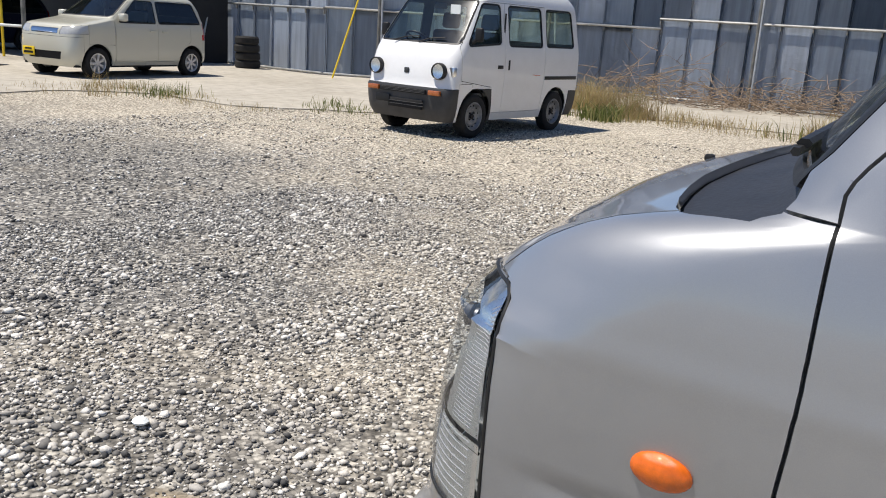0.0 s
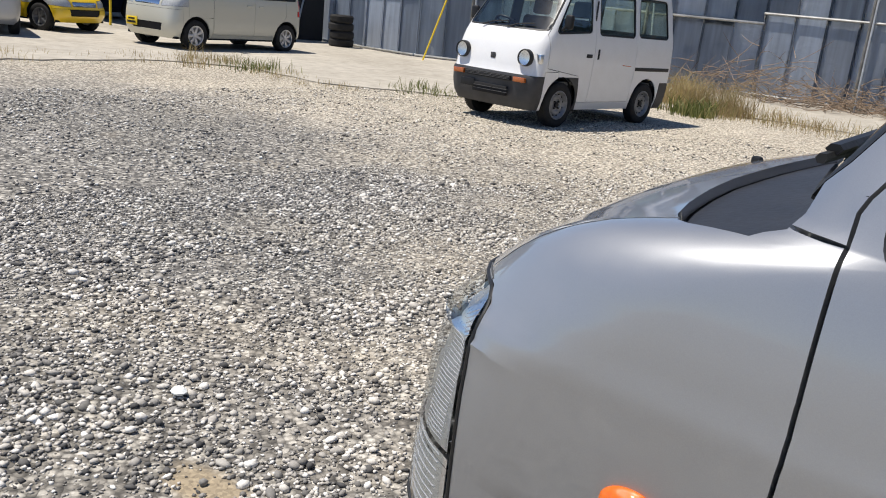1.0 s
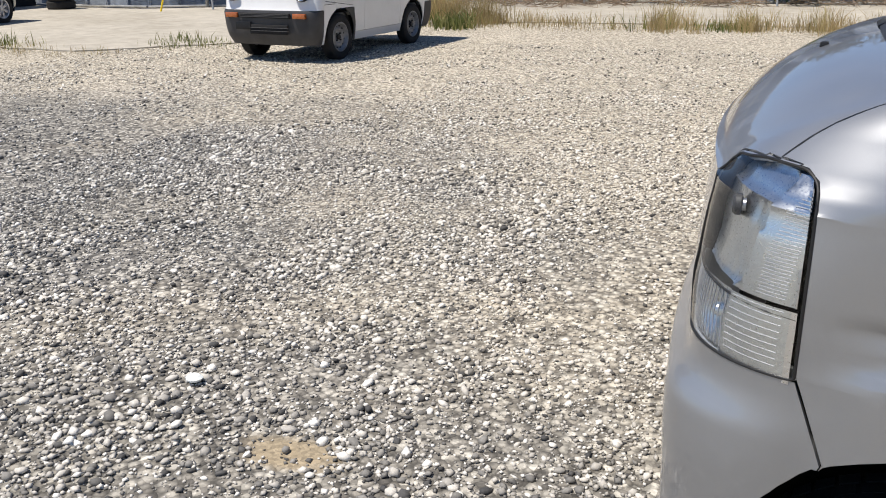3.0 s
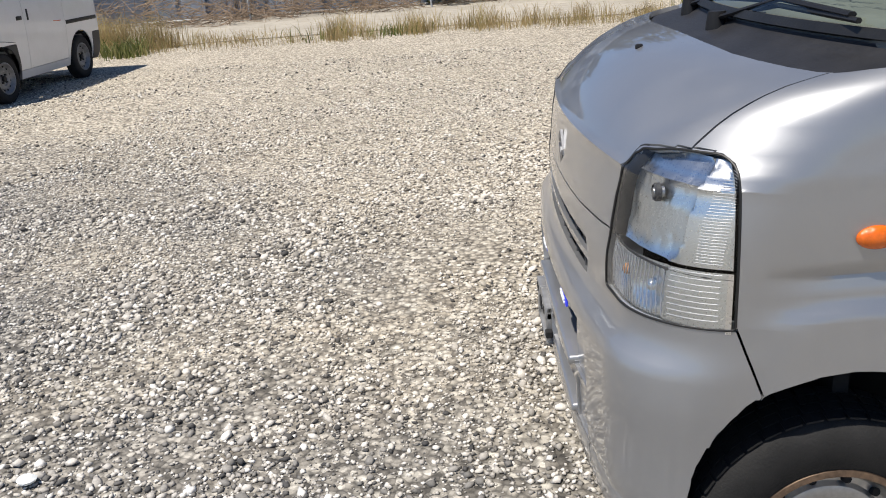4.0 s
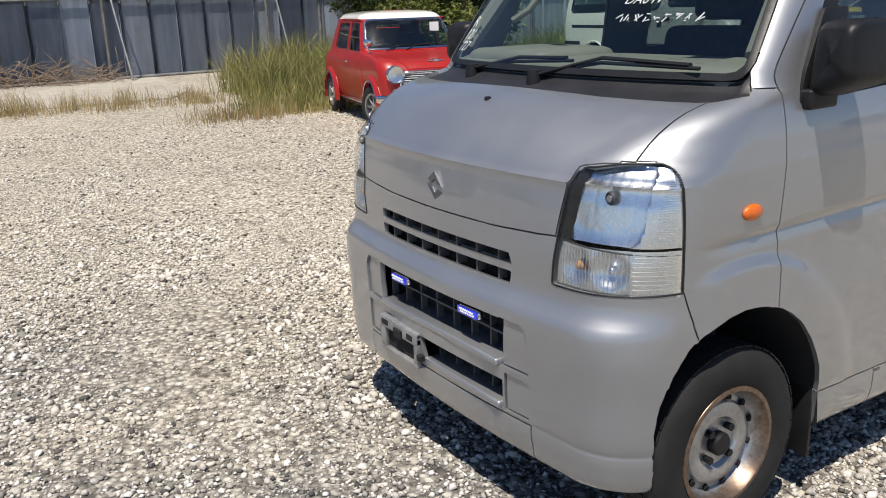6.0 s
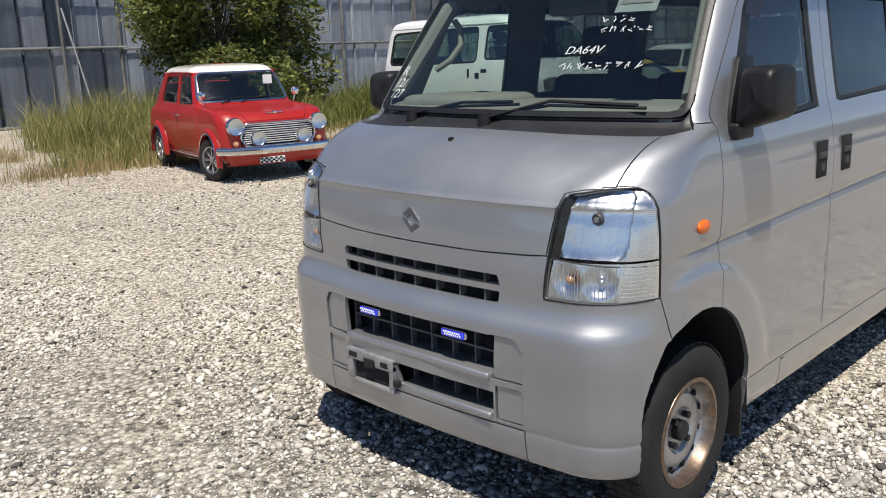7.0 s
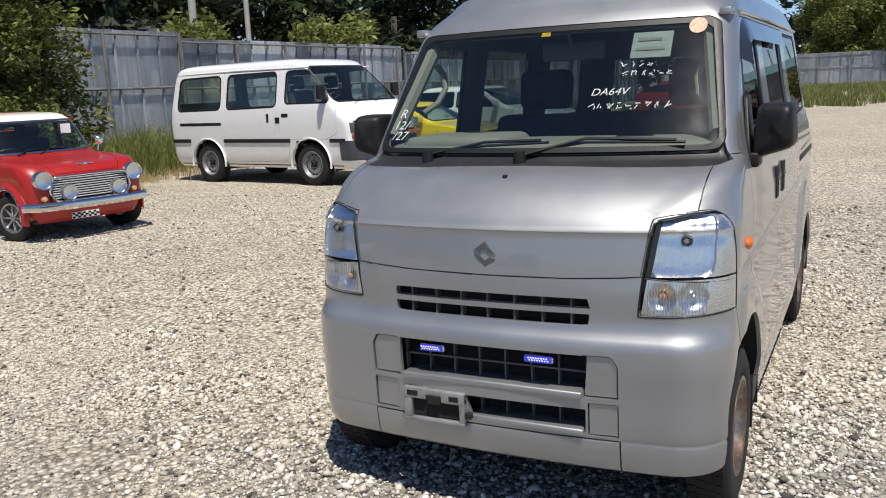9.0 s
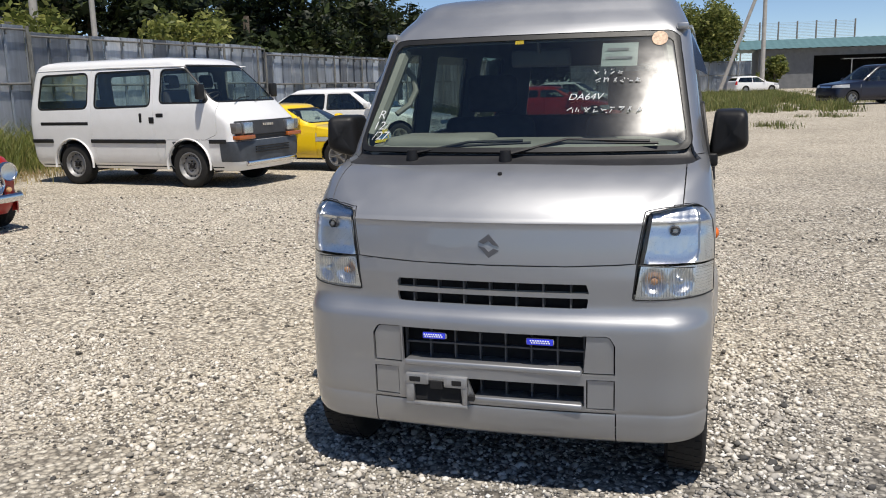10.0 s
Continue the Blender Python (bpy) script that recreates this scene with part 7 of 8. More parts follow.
def blades(name, label, mat, spots, seed, lean=0.35):
    """Grass and weeds as one mesh of bent blades. spots: x0, x1, y0, y1, number, height, width, clumps."""
    rng = np.random.default_rng(seed)
    vs, fs, base = [], [], 0
    for x0, x1, y0, y1, n, h, w, clumps in spots:
        if clumps:
            cx, cy = rng.uniform(x0, x1, clumps), rng.uniform(y0, y1, clumps)
            pick = rng.integers(0, clumps, n)
            spread = 0.09 + 0.16 * rng.random(clumps)
            x = cx[pick] + rng.normal(0, 1, n) * spread[pick]
            y = cy[pick] + rng.normal(0, 1, n) * spread[pick]
            hh = h * rng.uniform(0.35, 1.1, n) * (0.5 + 0.6 * rng.random(clumps))[pick]
        else:
            x, y = rng.uniform(x0, x1, n), rng.uniform(y0, y1, n)
            hh = h * rng.uniform(0.35, 1.1, n)
        a, b = rng.uniform(0, 2 * math.pi, n), rng.uniform(0, 2 * math.pi, n)
        out = hh * rng.uniform(0.05, lean * 2, n)
        ww = w * rng.uniform(0.6, 1.3, n)
        dx, dy = np.cos(a) * ww / 2, np.sin(a) * ww / 2
        ox, oy = np.cos(b) * out, np.sin(b) * out
        v = np.zeros((n, 5, 3))
        v[:, 0] = np.c_[x - dx, y - dy, 0 * x]
        v[:, 1] = np.c_[x + dx, y + dy, 0 * x]
        v[:, 2] = np.c_[x + dx * 0.8 + ox * 0.35, y + dy * 0.8 + oy * 0.35, hh * 0.6]
        v[:, 3] = np.c_[x - dx * 0.8 + ox * 0.35, y - dy * 0.8 + oy * 0.35, hh * 0.6]
        v[:, 4] = np.c_[x + ox, y + oy, hh * (1 - 0.12 * rng.random(n))]
        vs.append(v.reshape(-1, 3))
        k = np.arange(n)[:, None] * 5 + base
        fs.append(np.concatenate([k + [0, 1, 2], k + [0, 2, 3], k + [3, 2, 4]]))
        base += 5 * n
    v, f = np.concatenate(vs), np.concatenate(fs)
    me = bpy.data.meshes.new(name)
    me.from_pydata(v.tolist(), [], f.tolist())
    me.materials.append(mat)
    return tagged(new(name, me), label, "grass", kind="stuff")


def leaf_mat(name, a, b, c, trans=0.3):
    m, nt, p = nodes_of(name)
    geo = nt.nodes.new("ShaderNodeNewGeometry")
    r = ramp(nt, geo.outputs["Random Per Island"], [(0.0, a), (0.5, b), (1.0, c)])
    big = noise_node(nt, 0.8, 3)
    t = ramp(nt, big.outputs[0], [(0.3, 0.75), (0.7, 1.2)])
    col = mix(nt, 1.0, r.outputs[0], t.outputs[0], "MULTIPLY")
    nt.links.new(col, p.inputs["Base Color"])
    p.inputs["Roughness"].default_value = 0.55
    p.inputs["Specular IOR Level"].default_value = 0.3
    out = nt.nodes["Material Output"]
    tl = nt.nodes.new("ShaderNodeBsdfTranslucent")
    nt.links.new(col, tl.inputs[0])
    mx = nt.nodes.new("ShaderNodeMixShader")
    mx.inputs[0].default_value = trans
    nt.links.new(p.outputs[0], mx.inputs[1])
    nt.links.new(tl.outputs[0], mx.inputs[2])
    nt.links.new(mx.outputs[0], out.inputs[0])
    return m


M["leaf"] = leaf_mat("bush_leaf", (0.07, 0.092, 0.022), (0.17, 0.20, 0.05), (0.33, 0.33, 0.10), 0.38)
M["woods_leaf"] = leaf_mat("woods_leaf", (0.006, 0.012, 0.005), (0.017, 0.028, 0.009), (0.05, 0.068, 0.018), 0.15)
M["grass"] = leaf_mat("tall_grass", (0.15, 0.165, 0.045), (0.26, 0.26, 0.085), (0.45, 0.38, 0.17))
M["dry_grass"] = leaf_mat("dry_weeds", (0.34, 0.25, 0.12), (0.50, 0.38, 0.2), (0.33, 0.30, 0.11))
M["green_grass"] = leaf_mat("meadow_grass", (0.085, 0.11, 0.03), (0.16, 0.19, 0.055), (0.30, 0.27, 0.11))
M["weed"] = leaf_mat("leafy_weeds", (0.08, 0.11, 0.025), (0.17, 0.20, 0.05), (0.32, 0.30, 0.10), 0.35)
M["bark"] = simple("bark", (0.12, 0.095, 0.07), 0.9, 0, 0.35, 12, 0.6)


def leaves(blobs, n, size, seed, flat=0.55):
    """Leaves thrown round a set of blobs (centre, radii), denser at the skin."""
    rng = np.random.default_rng(seed)
    per = np.array([r[0] * r[1] + r[1] * r[2] + r[0] * r[2] for _, r in blobs])
    pick = rng.choice(len(blobs), n, p=per / per.sum())
    d = rng.normal(size=(n, 3))
    d /= np.linalg.norm(d, axis=1)[:, None]
    rad = 1 - 0.45 * rng.random(n) ** 1.6 + 0.10 * rng.normal(size=n)
    cen = np.array([c for c, _ in blobs])[pick]
    rr = np.array([r for _, r in blobs])[pick]
    pos = cen + d * rr * rad[:, None]
    pos = pos[pos[:, 2] > 0.05]
    n = len(pos)
    u = rng.normal(size=(n, 3))
    u[:, 2] *= flat
    u /= np.linalg.norm(u, axis=1)[:, None]
    w = np.cross(u, rng.normal(size=(n, 3)))
    w /= np.linalg.norm(w, axis=1)[:, None]
    s = (size * rng.uniform(0.5, 1.35, n))[:, None]
    v = np.stack([pos - u * s, pos + w * s * 0.42, pos + u * s, pos - w * s * 0.42], 1).reshape(-1, 3)
    f = np.arange(4 * n).reshape(-1, 4)
    return v, f


def leafy(name, blobs, n, size, seed, mat, parent=None):
    v, f = leaves(blobs, n, size, seed)
    me = bpy.data.meshes.new(name)
    me.from_pydata(v.tolist(), [], f.tolist())
    me.materials.append(mat)
    ob = new(name, me)
    if parent:
        ob.parent = parent
    return ob


def tree(at, height, spread, seed, label, n=9000, leaf=0.09, mat="leaf", blobs=14, low=0.15, stem=1.0):
    rnd = random.Random(seed)
    t = thing("tree", pose(*at), label, "tree")
    trunk = bmesh.new()
    tube([(0, 0, -0.1), (0.05, 0.03, height * 0.25), (0.12, -0.02, height * 0.5), (0.1, 0.05, height * 0.8)], 0.035 * height * stem, 8, bm=trunk, taper=[1.2, 0.9, 0.6, 0.2])
    bl = []
    for k in range(blobs):
        a, z = rnd.uniform(0, 2 * math.pi), rnd.uniform(low, 0.92) * height
        reach = spread * math.sqrt(max(0.1, 1 - ((z / height - 0.5) / 0.55) ** 2)) * rnd.uniform(0.35, 0.8)
        p = (math.cos(a) * reach, math.sin(a) * reach, z)
        tube([(0.05, 0, max(0.2, z * 0.55)), (p[0] * 0.5, p[1] * 0.5, z * 0.85), p], 0.012 * height * stem, 6, bm=trunk, taper=[1, 0.6, 0.2])
        r = rnd.uniform(0.28, 0.5) * spread
        bl.append((p, (r, r, r * rnd.uniform(0.7, 1.0))))
    part("trunk", trunk, M["bark"], t)
    leafy("crown", bl, n, leaf, seed, M[mat], t)
    return t


gravel_ground()
M["stone"] = stone_mat()

# pale concrete apron and strip, a slab with a worn edge
def concrete():
    m, nt, b = nodes_of("old_concrete")
    big, mid, fine = noise_node(nt, 0.5, 6, 0.65), noise_node(nt, 4, 5, 0.6), noise_node(nt, 60, 3)
    c1 = ramp(nt, big.outputs[0], [(0.3, (0.36, 0.325, 0.265)), (0.7, (0.50, 0.46, 0.39))])
    c2 = ramp(nt, mid.outputs[0], [(0.3, 0.82), (0.65, 1.05)])
    c3 = ramp(nt, fine.outputs[0], [(0.3, 0.88), (0.7, 1.04)])
    col = mix(nt, 1.0, mix(nt, 1.0, c1.outputs[0], c2.outputs[0], "MULTIPLY"), c3.outputs[0], "MULTIPLY")
    nt.links.new(col, b.inputs["Base Color"])
    b.inputs["Roughness"].default_value = 0.9
    bump(nt, b, fine.outputs[0], 0.3, 0.004)
    rnd = random.Random(5)
    edge = [(-13.2, -14), (-12.4, -2), (-11.7, 3.2), (-12.0, 6.0), (-11.2, 6.9), (-9.4, 6.9), (-8.5, 7.8), (-7.7, 8.6), (-7.2, 10.5), (-6.7, 12.0), (-4.8, 12.7), (-2.6, 12.9), (0.0, 13.0), (2.4, 13.0), (3.2, 14.5)]
    fine_edge = []
    for (x0, y0), (x1, y1) in zip(edge, edge[1:]):
        k = max(2, int(math.hypot(x1 - x0, y1 - y0) / 0.35))
        for i in range(k):
            t = i / k
            fine_edge.append((x0 + (x1 - x0) * t + rnd.uniform(-0.08, 0.08), y0 + (y1 - y0) * t + rnd.uniform(-0.08, 0.08)))
    poly = fine_edge + [(3.6, 18.6), (-7.6, 17.4), (-14.3, 13.6), (-18.0, 13.8), (-34, 11), (-34, -14)]
    bm = bmesh.new()
    prism(poly, -0.02, 0.018, "z", 0.0, bm)
    tagged(part("pavement", bm, m, smooth=0), "pale worn concrete apron with weeds along its edge", "pavement", kind="structure")


concrete()


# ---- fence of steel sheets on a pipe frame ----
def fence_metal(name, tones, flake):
    m, nt, b = nodes_of(name)
    info = nt.nodes.new("ShaderNodeObjectInfo")
    tone = ramp(nt, info.outputs["Random"], [(0.0, tones[0]), (0.5, tones[1]), (1.0, tones[2])])
    tc = nt.nodes.new("ShaderNodeTexCoord")
    add = nt.nodes.new("ShaderNodeVectorMath")
    add.operation = "MULTIPLY_ADD"
    comb = nt.nodes.new("ShaderNodeCombineXYZ")
    nt.links.new(info.outputs["Random"], comb.inputs[0])
    nt.links.new(info.outputs["Random"], comb.inputs[2])
    add.inputs[1].default_value = (37, 0, 53)
    nt.links.new(comb.outputs[0], add.inputs[0])
    nt.links.new(tc.outputs["Object"], add.inputs[2])

    def n(scale, det, stretch=(1, 1, 1)):
        mp = nt.nodes.new("ShaderNodeMapping")
        mp.inputs["Scale"].default_value = stretch
        nt.links.new(add.outputs[0], mp.inputs[0])
        t = nt.nodes.new("ShaderNodeTexNoise")
        t.inputs["Scale"].default_value, t.inputs["Detail"].default_value = scale, det
        nt.links.new(mp.outputs[0], t.inputs["Vector"])
        return t.outputs[0]

    patch = ramp(nt, n(1.6, 4, (1, 1, 0.5)), [(flake, 0.0), (flake + 0.05, 0.55)])
    streak = ramp(nt, n(9, 4, (1, 1, 0.08)), [(0.35, 0.82), (0.7, 1.12)])
    rust = ramp(nt, n(2.6, 6, (1, 1, 0.4)), [(0.72, 0.0), (0.80, 0.6)])
    col = mix(nt, 1.0, tone.outputs[0], streak.outputs[0], "MULTIPLY")
    col = mix(nt, patch.outputs[0], col, (0.72, 0.73, 0.74))
    col = mix(nt, rust.outputs[0], col, (0.25, 0.17, 0.10))
    nt.links.new(col, b.inputs["Base Color"])
    b.inputs["Metallic"].default_value = 0.25
    b.inputs["Roughness"].default_value = 0.4
    dent = n(3.0, 3)
    bump(nt, b, dent, 0.35, 0.05)
    return m


M["sheet"] = fence_metal("weathered_sheet_steel", ((0.25, 0.295, 0.36), (0.35, 0.395, 0.465), (0.46, 0.50, 0.56)), 0.66)
# east copy: more pale flakes, and its brighter light put into the base tones
M["sheet_flaking_lit"] = fence_metal("flaking_sheet_steel", ((0.38, 0.42, 0.48), (0.50, 0.54, 0.60), (0.62, 0.65, 0.69)), 0.60)
M["pipe"] = simple("weathered_pipe", (0.25, 0.245, 0.225), 0.6, 0.4, 0.35, 5, 0.2)
M["pipe_pale"] = simple("bare_pipe", (0.5, 0.5, 0.48), 0.45, 0.7, 0.25, 5, 0.1)


def sheet_mesh(name, width, z0, z1, mat):
    """One sheet with folded ribs at its edges and shallow flutes."""
    bm = bmesh.new()
    w = width
    prof = [(0, 0), (0.0, 0.045), (0.022, 0.045), (0.024, 0.006), (0.034, 0.006), (0.036, 0.045), (0.058, 0.045), (0.06, 0.0), (w * 0.5, 0.006), (w, 0.0)]
    lo = [bm.verts.new((x, -y, z0)) for x, y in prof]
    hi = [bm.verts.new((x, -y, z1)) for x, y in prof]
    for k in range(len(prof) - 1):
        bm.faces.new((lo[k], lo[k + 1], hi[k + 1], hi[k]))
    r = bmesh.ops.solidify(bm, geom=bm.faces[:], thickness=0.004)
    me = bpy.data.meshes.new(name)
    bm.normal_update()
    bm.to_mesh(me)
    bm.free()
    me.materials.append(mat)
    return me


SHEETS = {}


def fence(name, a, b, top, rail=1.72, label="", braces=True, post_step=3.96, post_at=0.0, step=0.66, mat="sheet", pipe="pipe_pale"):
    """Steel sheets in two rows from a to b, with rails, posts and braces on the side that faces the lot (-y)."""
    a, b = Vector((*a, 0)), Vector((*b, 0))
    d = b - a
    n = max(1, round(d.length / step))
    w = d.length / n
    turn = math.degrees(math.atan2(d.y, d.x))
    f = thing(name, pose(a.x, a.y, 0, 0, 0, turn), label, "fence", kind="structure")
    L = d.length
    rnd = random.Random(int(abs(a.x * 10)))
    for k in range(n):
        for z0, z1, back in ((0.06, rail + 0.03, 0.0), (rail - 0.12, top, 0.03)):
            key = (round(w, 3), z0, z1, mat)
            if key not in SHEETS:
                SHEETS[key] = sheet_mesh("sheet", w, z0, z1, M[mat])
            ob = new("sheet", SHEETS[key])
            ob.parent = f
            ob.location = (k * w, back + rnd.uniform(-0.006, 0.006), rnd.uniform(-0.01, 0.01))
    for z, r in ((rail, 0.028), (0.05, 0.026), (top - 0.10, 0.026)):
        part("rail", tube([(0, -0.07, z), (L * 0.5, -0.075, z - 0.01), (L, -0.07, z)], r, 8), M[pipe], f)
    k = post_at
    while k <= L + 0.01:
        part("post", tube([(k, -0.125, 0), (k, -0.12, top - 0.02)], 0.038, 8), M["pipe"], f)
        if braces and k < L - 0.5:
            part("brace", tube([(k + 0.22, -0.95, 0.0), (k + 0.05, -0.17, min(top - 0.2, 2.7))], 0.024, 8), M["pipe_pale"], f)
        k += post_step
    for j in range(n + 1):
        for z in (rail, top - 0.10):
            if z == rail or top < 3.08:
                part("clip", CLIP_BM(), M["pipe"], f).location = (j * w + 0.02, -0.055, z - 0.06)
    return f




def CLIP_BM():
    bm = bmesh.new()
    box(bm, (-0.014, -0.03, -0.07), (0.014, 0.02, 0.07), 0.0)
    return bm


V0, V1, V2, V3 = (-17.9, 13.95), (-14.2, 13.9), (-7.5, 17.9), (8.2, 19.2)
fence("fence_west", V0, V1, 3.1, 1.55, "weathered blue-grey steel sheet fence on pipes", True)
fence("fence_northwest", V1, V2, 3.1, 1.58, "weathered blue-grey steel sheet fence on pipes", True, 3.96, 1.3)
fence("fence_north", V2, V3, 3.15, 1.80, "blue-grey steel sheet fence with leaning pipe braces", True, 3.96, 2.2)
fence("fence_return", V3, (8.9, 14.4), 3.1, 1.75, "blue-grey steel sheet fence behind a bush", False)
fence("fence_east", (8.9, 14.4), (13.6, 14.4), 3.02, 1.70, "steel sheet fence with flaking pale patches", False, 2.35, 2.3, 0.66, "sheet_flaking_lit", "pipe")
fence("fence_east_long", (13.6, 14.4), (24.0, 13.9), 2.88, 1.65, "long run of blue-grey steel sheet fence", False, 1.98, 0.0, 0.66, "sheet_flaking_lit", "pipe")
fence("fence_east_low", (24.0, 13.9), (52.0, 12.6), 2.70, 1.6, "long run of pale grey steel sheet fence", False, 2.64, 0.0, 0.66, "sheet_flaking_lit", "pipe")
fence("fence_far", (84, 12), (84, -5.0), 2.9, 1.6, "far steel sheet fence behind the grass", False, 2.64, 0.0, 0.9, "sheet_flaking_lit", "pipe")

# ---- weeds, bushes and woods ----
blades("tall_grass", "tall yellow-green grass beside a red car", M["grass"], [(3.4, 6.8, 9.8, 13.6, 7600, 0.8, 0.012, 130), (4.6, 8.2, 13.0, 16.5, 5000, 1.0, 0.014, 110), (2.5, 6.2, 9.3, 10.6, 3000, 0.45, 0.011, 90)], 11)
blades("dry_weeds", "dry weeds along the concrete edge", M["dry_grass"], [(-6.6, 3.2, 11.6, 13.0, 3000, 0.30, 0.007, 70), (-3.0, 1.6, 11.9, 12.6, 1500, 0.5, 0.006, 12), (-7.6, -5.2, 12.2, 13.4, 2600, 0.62, 0.007, 22), (-12.2, -8.6, 6.4, 7.2, 500, 0.15, 0.006, 18), (-13.0, -11.4, 1.5, 6.6, 500, 0.16, 0.006, 26), (-12.4, -11.0, 5.8, 7.0, 420, 0.30, 0.006, 7), (1.6, 6.8, 9.0, 9.9, 2500, 0.25, 0.009, 60), (8.0, 13.0, 10.0, 11.2, 1500, 0.25, 0.012, 50)], 12)
blades("green_weeds", "green weeds in clumps", M["green_grass"], [(-6.0, -5.6, 11.2, 11.7, 350, 0.42, 0.02, 5), (-2.8, -1.2, 11.8, 12.4, 220, 0.3, 0.016, 5), (-9.0, -7.6, 7.6, 8.5, 260, 0.18, 0.010, 14), (-11.0, -10.2, 6.5, 7.1, 200, 0.25, 0.010, 3)], 13)
blades("meadow", "rough green grass on the far side of the lot", M["green_grass"], [(33, 76, -7.0, 9.5, 40000, 0.5, 0.03, 1100), (26, 34, 2.2, 5.2, 3000, 0.45, 0.03, 40), (40, 80, -30, -8.5, 14000, 0.4, 0.035, 500), (22, 24, -3.2, -2.2, 250, 0.25, 0.02, 5), (28, 30, -5.5, -4, 250, 0.25, 0.02, 5), (12, 40, 10.4, 13.2, 9000, 0.6, 0.025, 260)], 14)

# brush heap against the fence
def brush(at, n, seed, label, size=(1.6, 0.7, 0.5)):
    rnd = random.Random(seed)
    bm = bmesh.new()
    for _ in range(n):
        p = Vector((rnd.uniform(-1, 1) * size[0], rnd.uniform(-1, 1) * size[1], abs(rnd.gauss(0, 0.45)) * size[2]))
        d = Vector((rnd.uniform(-1, 1), rnd.uniform(-0.6, 0.6), rnd.uniform(-0.25, 0.45))).normalized() * rnd.uniform(0.3, 0.8)
        p.z = max(p.z * (1 - abs(p.x) / size[0] * 0.5), 0.02 - min(0, d.z))
        tube([p, p + d * 0.5 + Vector((0, 0, rnd.uniform(-0.04, 0.06))), p + d], 0.008, 4, bm=bm, taper=[1, 0.8, 0.4])
    ob = tagged(part("brush_heap", bm, M["twig"]), label, "branches", kind="stuff")
    ob.location = (*at, 0)
    return ob


M["twig"] = simple("dry_twigs", (0.27, 0.20, 0.14), 0.9, 0, 0.35, 6)
brush((-3.6, 17.4), 430, 1, "heap of dry cut branches by the fence", (2.0, 0.6, 0.7))
brush((-6.8, 16.6), 300, 2, "thin dry brush against the fence", (1.8, 0.7, 1.0))
brush((0.9, 18.2), 300, 3, "heap of dry cut branches by the fence", (1.7, 0.5, 0.5))

tree((7.3, 13.5, 0), 5.2, 1.55, 21, "dense wild bush with vines against a fence", 48000, 0.06, "leaf", 60, 0.0, 0.3)
tree((-0.8, 18.1, 0), 0.9, 0.8, 23, "low broad-leaved weed bush by the fence", 900, 0.07, "leaf", 8, 0.1)
blades("hedge_weeds", "green leafy weeds along the foot of the fence", M["weed"], [(6.6, 12.8, 11.0, 14.0, 9000, 0.8, 0.018, 150), (8.8, 13.4, 12.2, 14.0, 5200, 0.95, 0.022, 60), (5.2, 8.4, 12.2, 13.6, 2200, 0.8, 0.02, 30)], 15, 0.5)
tree((8.6, 13.2, 0), 3.2, 1.2, 22, "leafy shrub beside a steel fence", 5000, 0.075, "leaf", 12, 0.08)

def woods():
    rnd = random.Random(8)
    blobs = []
    spots = []
    for k in range(46):
        x = 20 + k * 1.75 + rnd.uniform(-2, 2)
        spots.append((x, 31 + rnd.uniform(-3, 8) - 0.06 * (x - 20), rnd.uniform(7.5, 11)))
    for k in range(16):
        spots.append((99 + rnd.uniform(-4, 10), 30 - k * 2.1 + rnd.uniform(-1, 1), rnd.uniform(6, 11)))
    for k in range(20):
        spots.append((-2 + k * 1.8, 37 + rnd.uniform(-2, 6), rnd.uniform(6.5, 10)))
    bm = bmesh.new()
    for x, y, h in spots:
        tube([(x, y, 0), (x + 0.3, y, h * 0.6)], 0.22, 6, bm=bm)
        for _ in range(7):
            r = rnd.uniform(1.2, 2.3)
            blobs.append(((x + rnd.uniform(-2.2, 2.2), y + rnd.uniform(-2.2, 2.2), h * rnd.uniform(0.22, 0.92)), (r, r, r * 0.85)))
    t = thing("woods", pose(0, 0, 0), "dark wooded bank behind the fence", "trees", kind="stuff")
    part("trunks", bm, M["bark"], t)
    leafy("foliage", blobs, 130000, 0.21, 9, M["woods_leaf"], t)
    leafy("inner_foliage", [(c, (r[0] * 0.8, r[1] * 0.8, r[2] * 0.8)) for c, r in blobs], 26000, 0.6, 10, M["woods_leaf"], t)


woods()
tree((30, 20.5, 0), 4.6, 2.2, 31, "round green shrub rising behind the fence", 5000, 0.16, "leaf", 16)
tree((22.5, 23, 0), 4.2, 2.6, 32, "green shrub rising behind the fence", 5000, 0.18, "leaf", 16)
tree((86, -1.5, 0), 8.5, 3.2, 33, "green tree behind the far fence", 14000, 0.18, "leaf", 22)
tree((88, 3.0, 0), 9.0, 3.4, 34, "green tree behind the far fence", 14000, 0.18, "leaf", 22)
tree((86, -7.2, 0), 3.0, 1.6, 35, "shrub beside the far building", 2500, 0.2, "leaf", 10)


# ---- far buildings, poles, clutter ----
M["roof_tile"] = simple("dark_roof_tiles", (0.055, 0.055, 0.06), 0.6, 0, 0.3, 3, 0.2)
M["teal_roof"] = simple("teal_sheet_roof", (0.12, 0.225, 0.23), 0.5, 0.1, 0.15, 1.5)
M["grey_wall"] = simple("grey_wall_cladding", (0.17, 0.177, 0.185), 0.8, 0, 0.15, 2)
M["plaster"] = simple("pale_plaster", (0.5, 0.47, 0.42), 0.85, 0, 0.15, 2)
M["concrete_pole"] = simple("concrete_pole", (0.42, 0.40, 0.37), 0.85, 0, 0.15, 4)


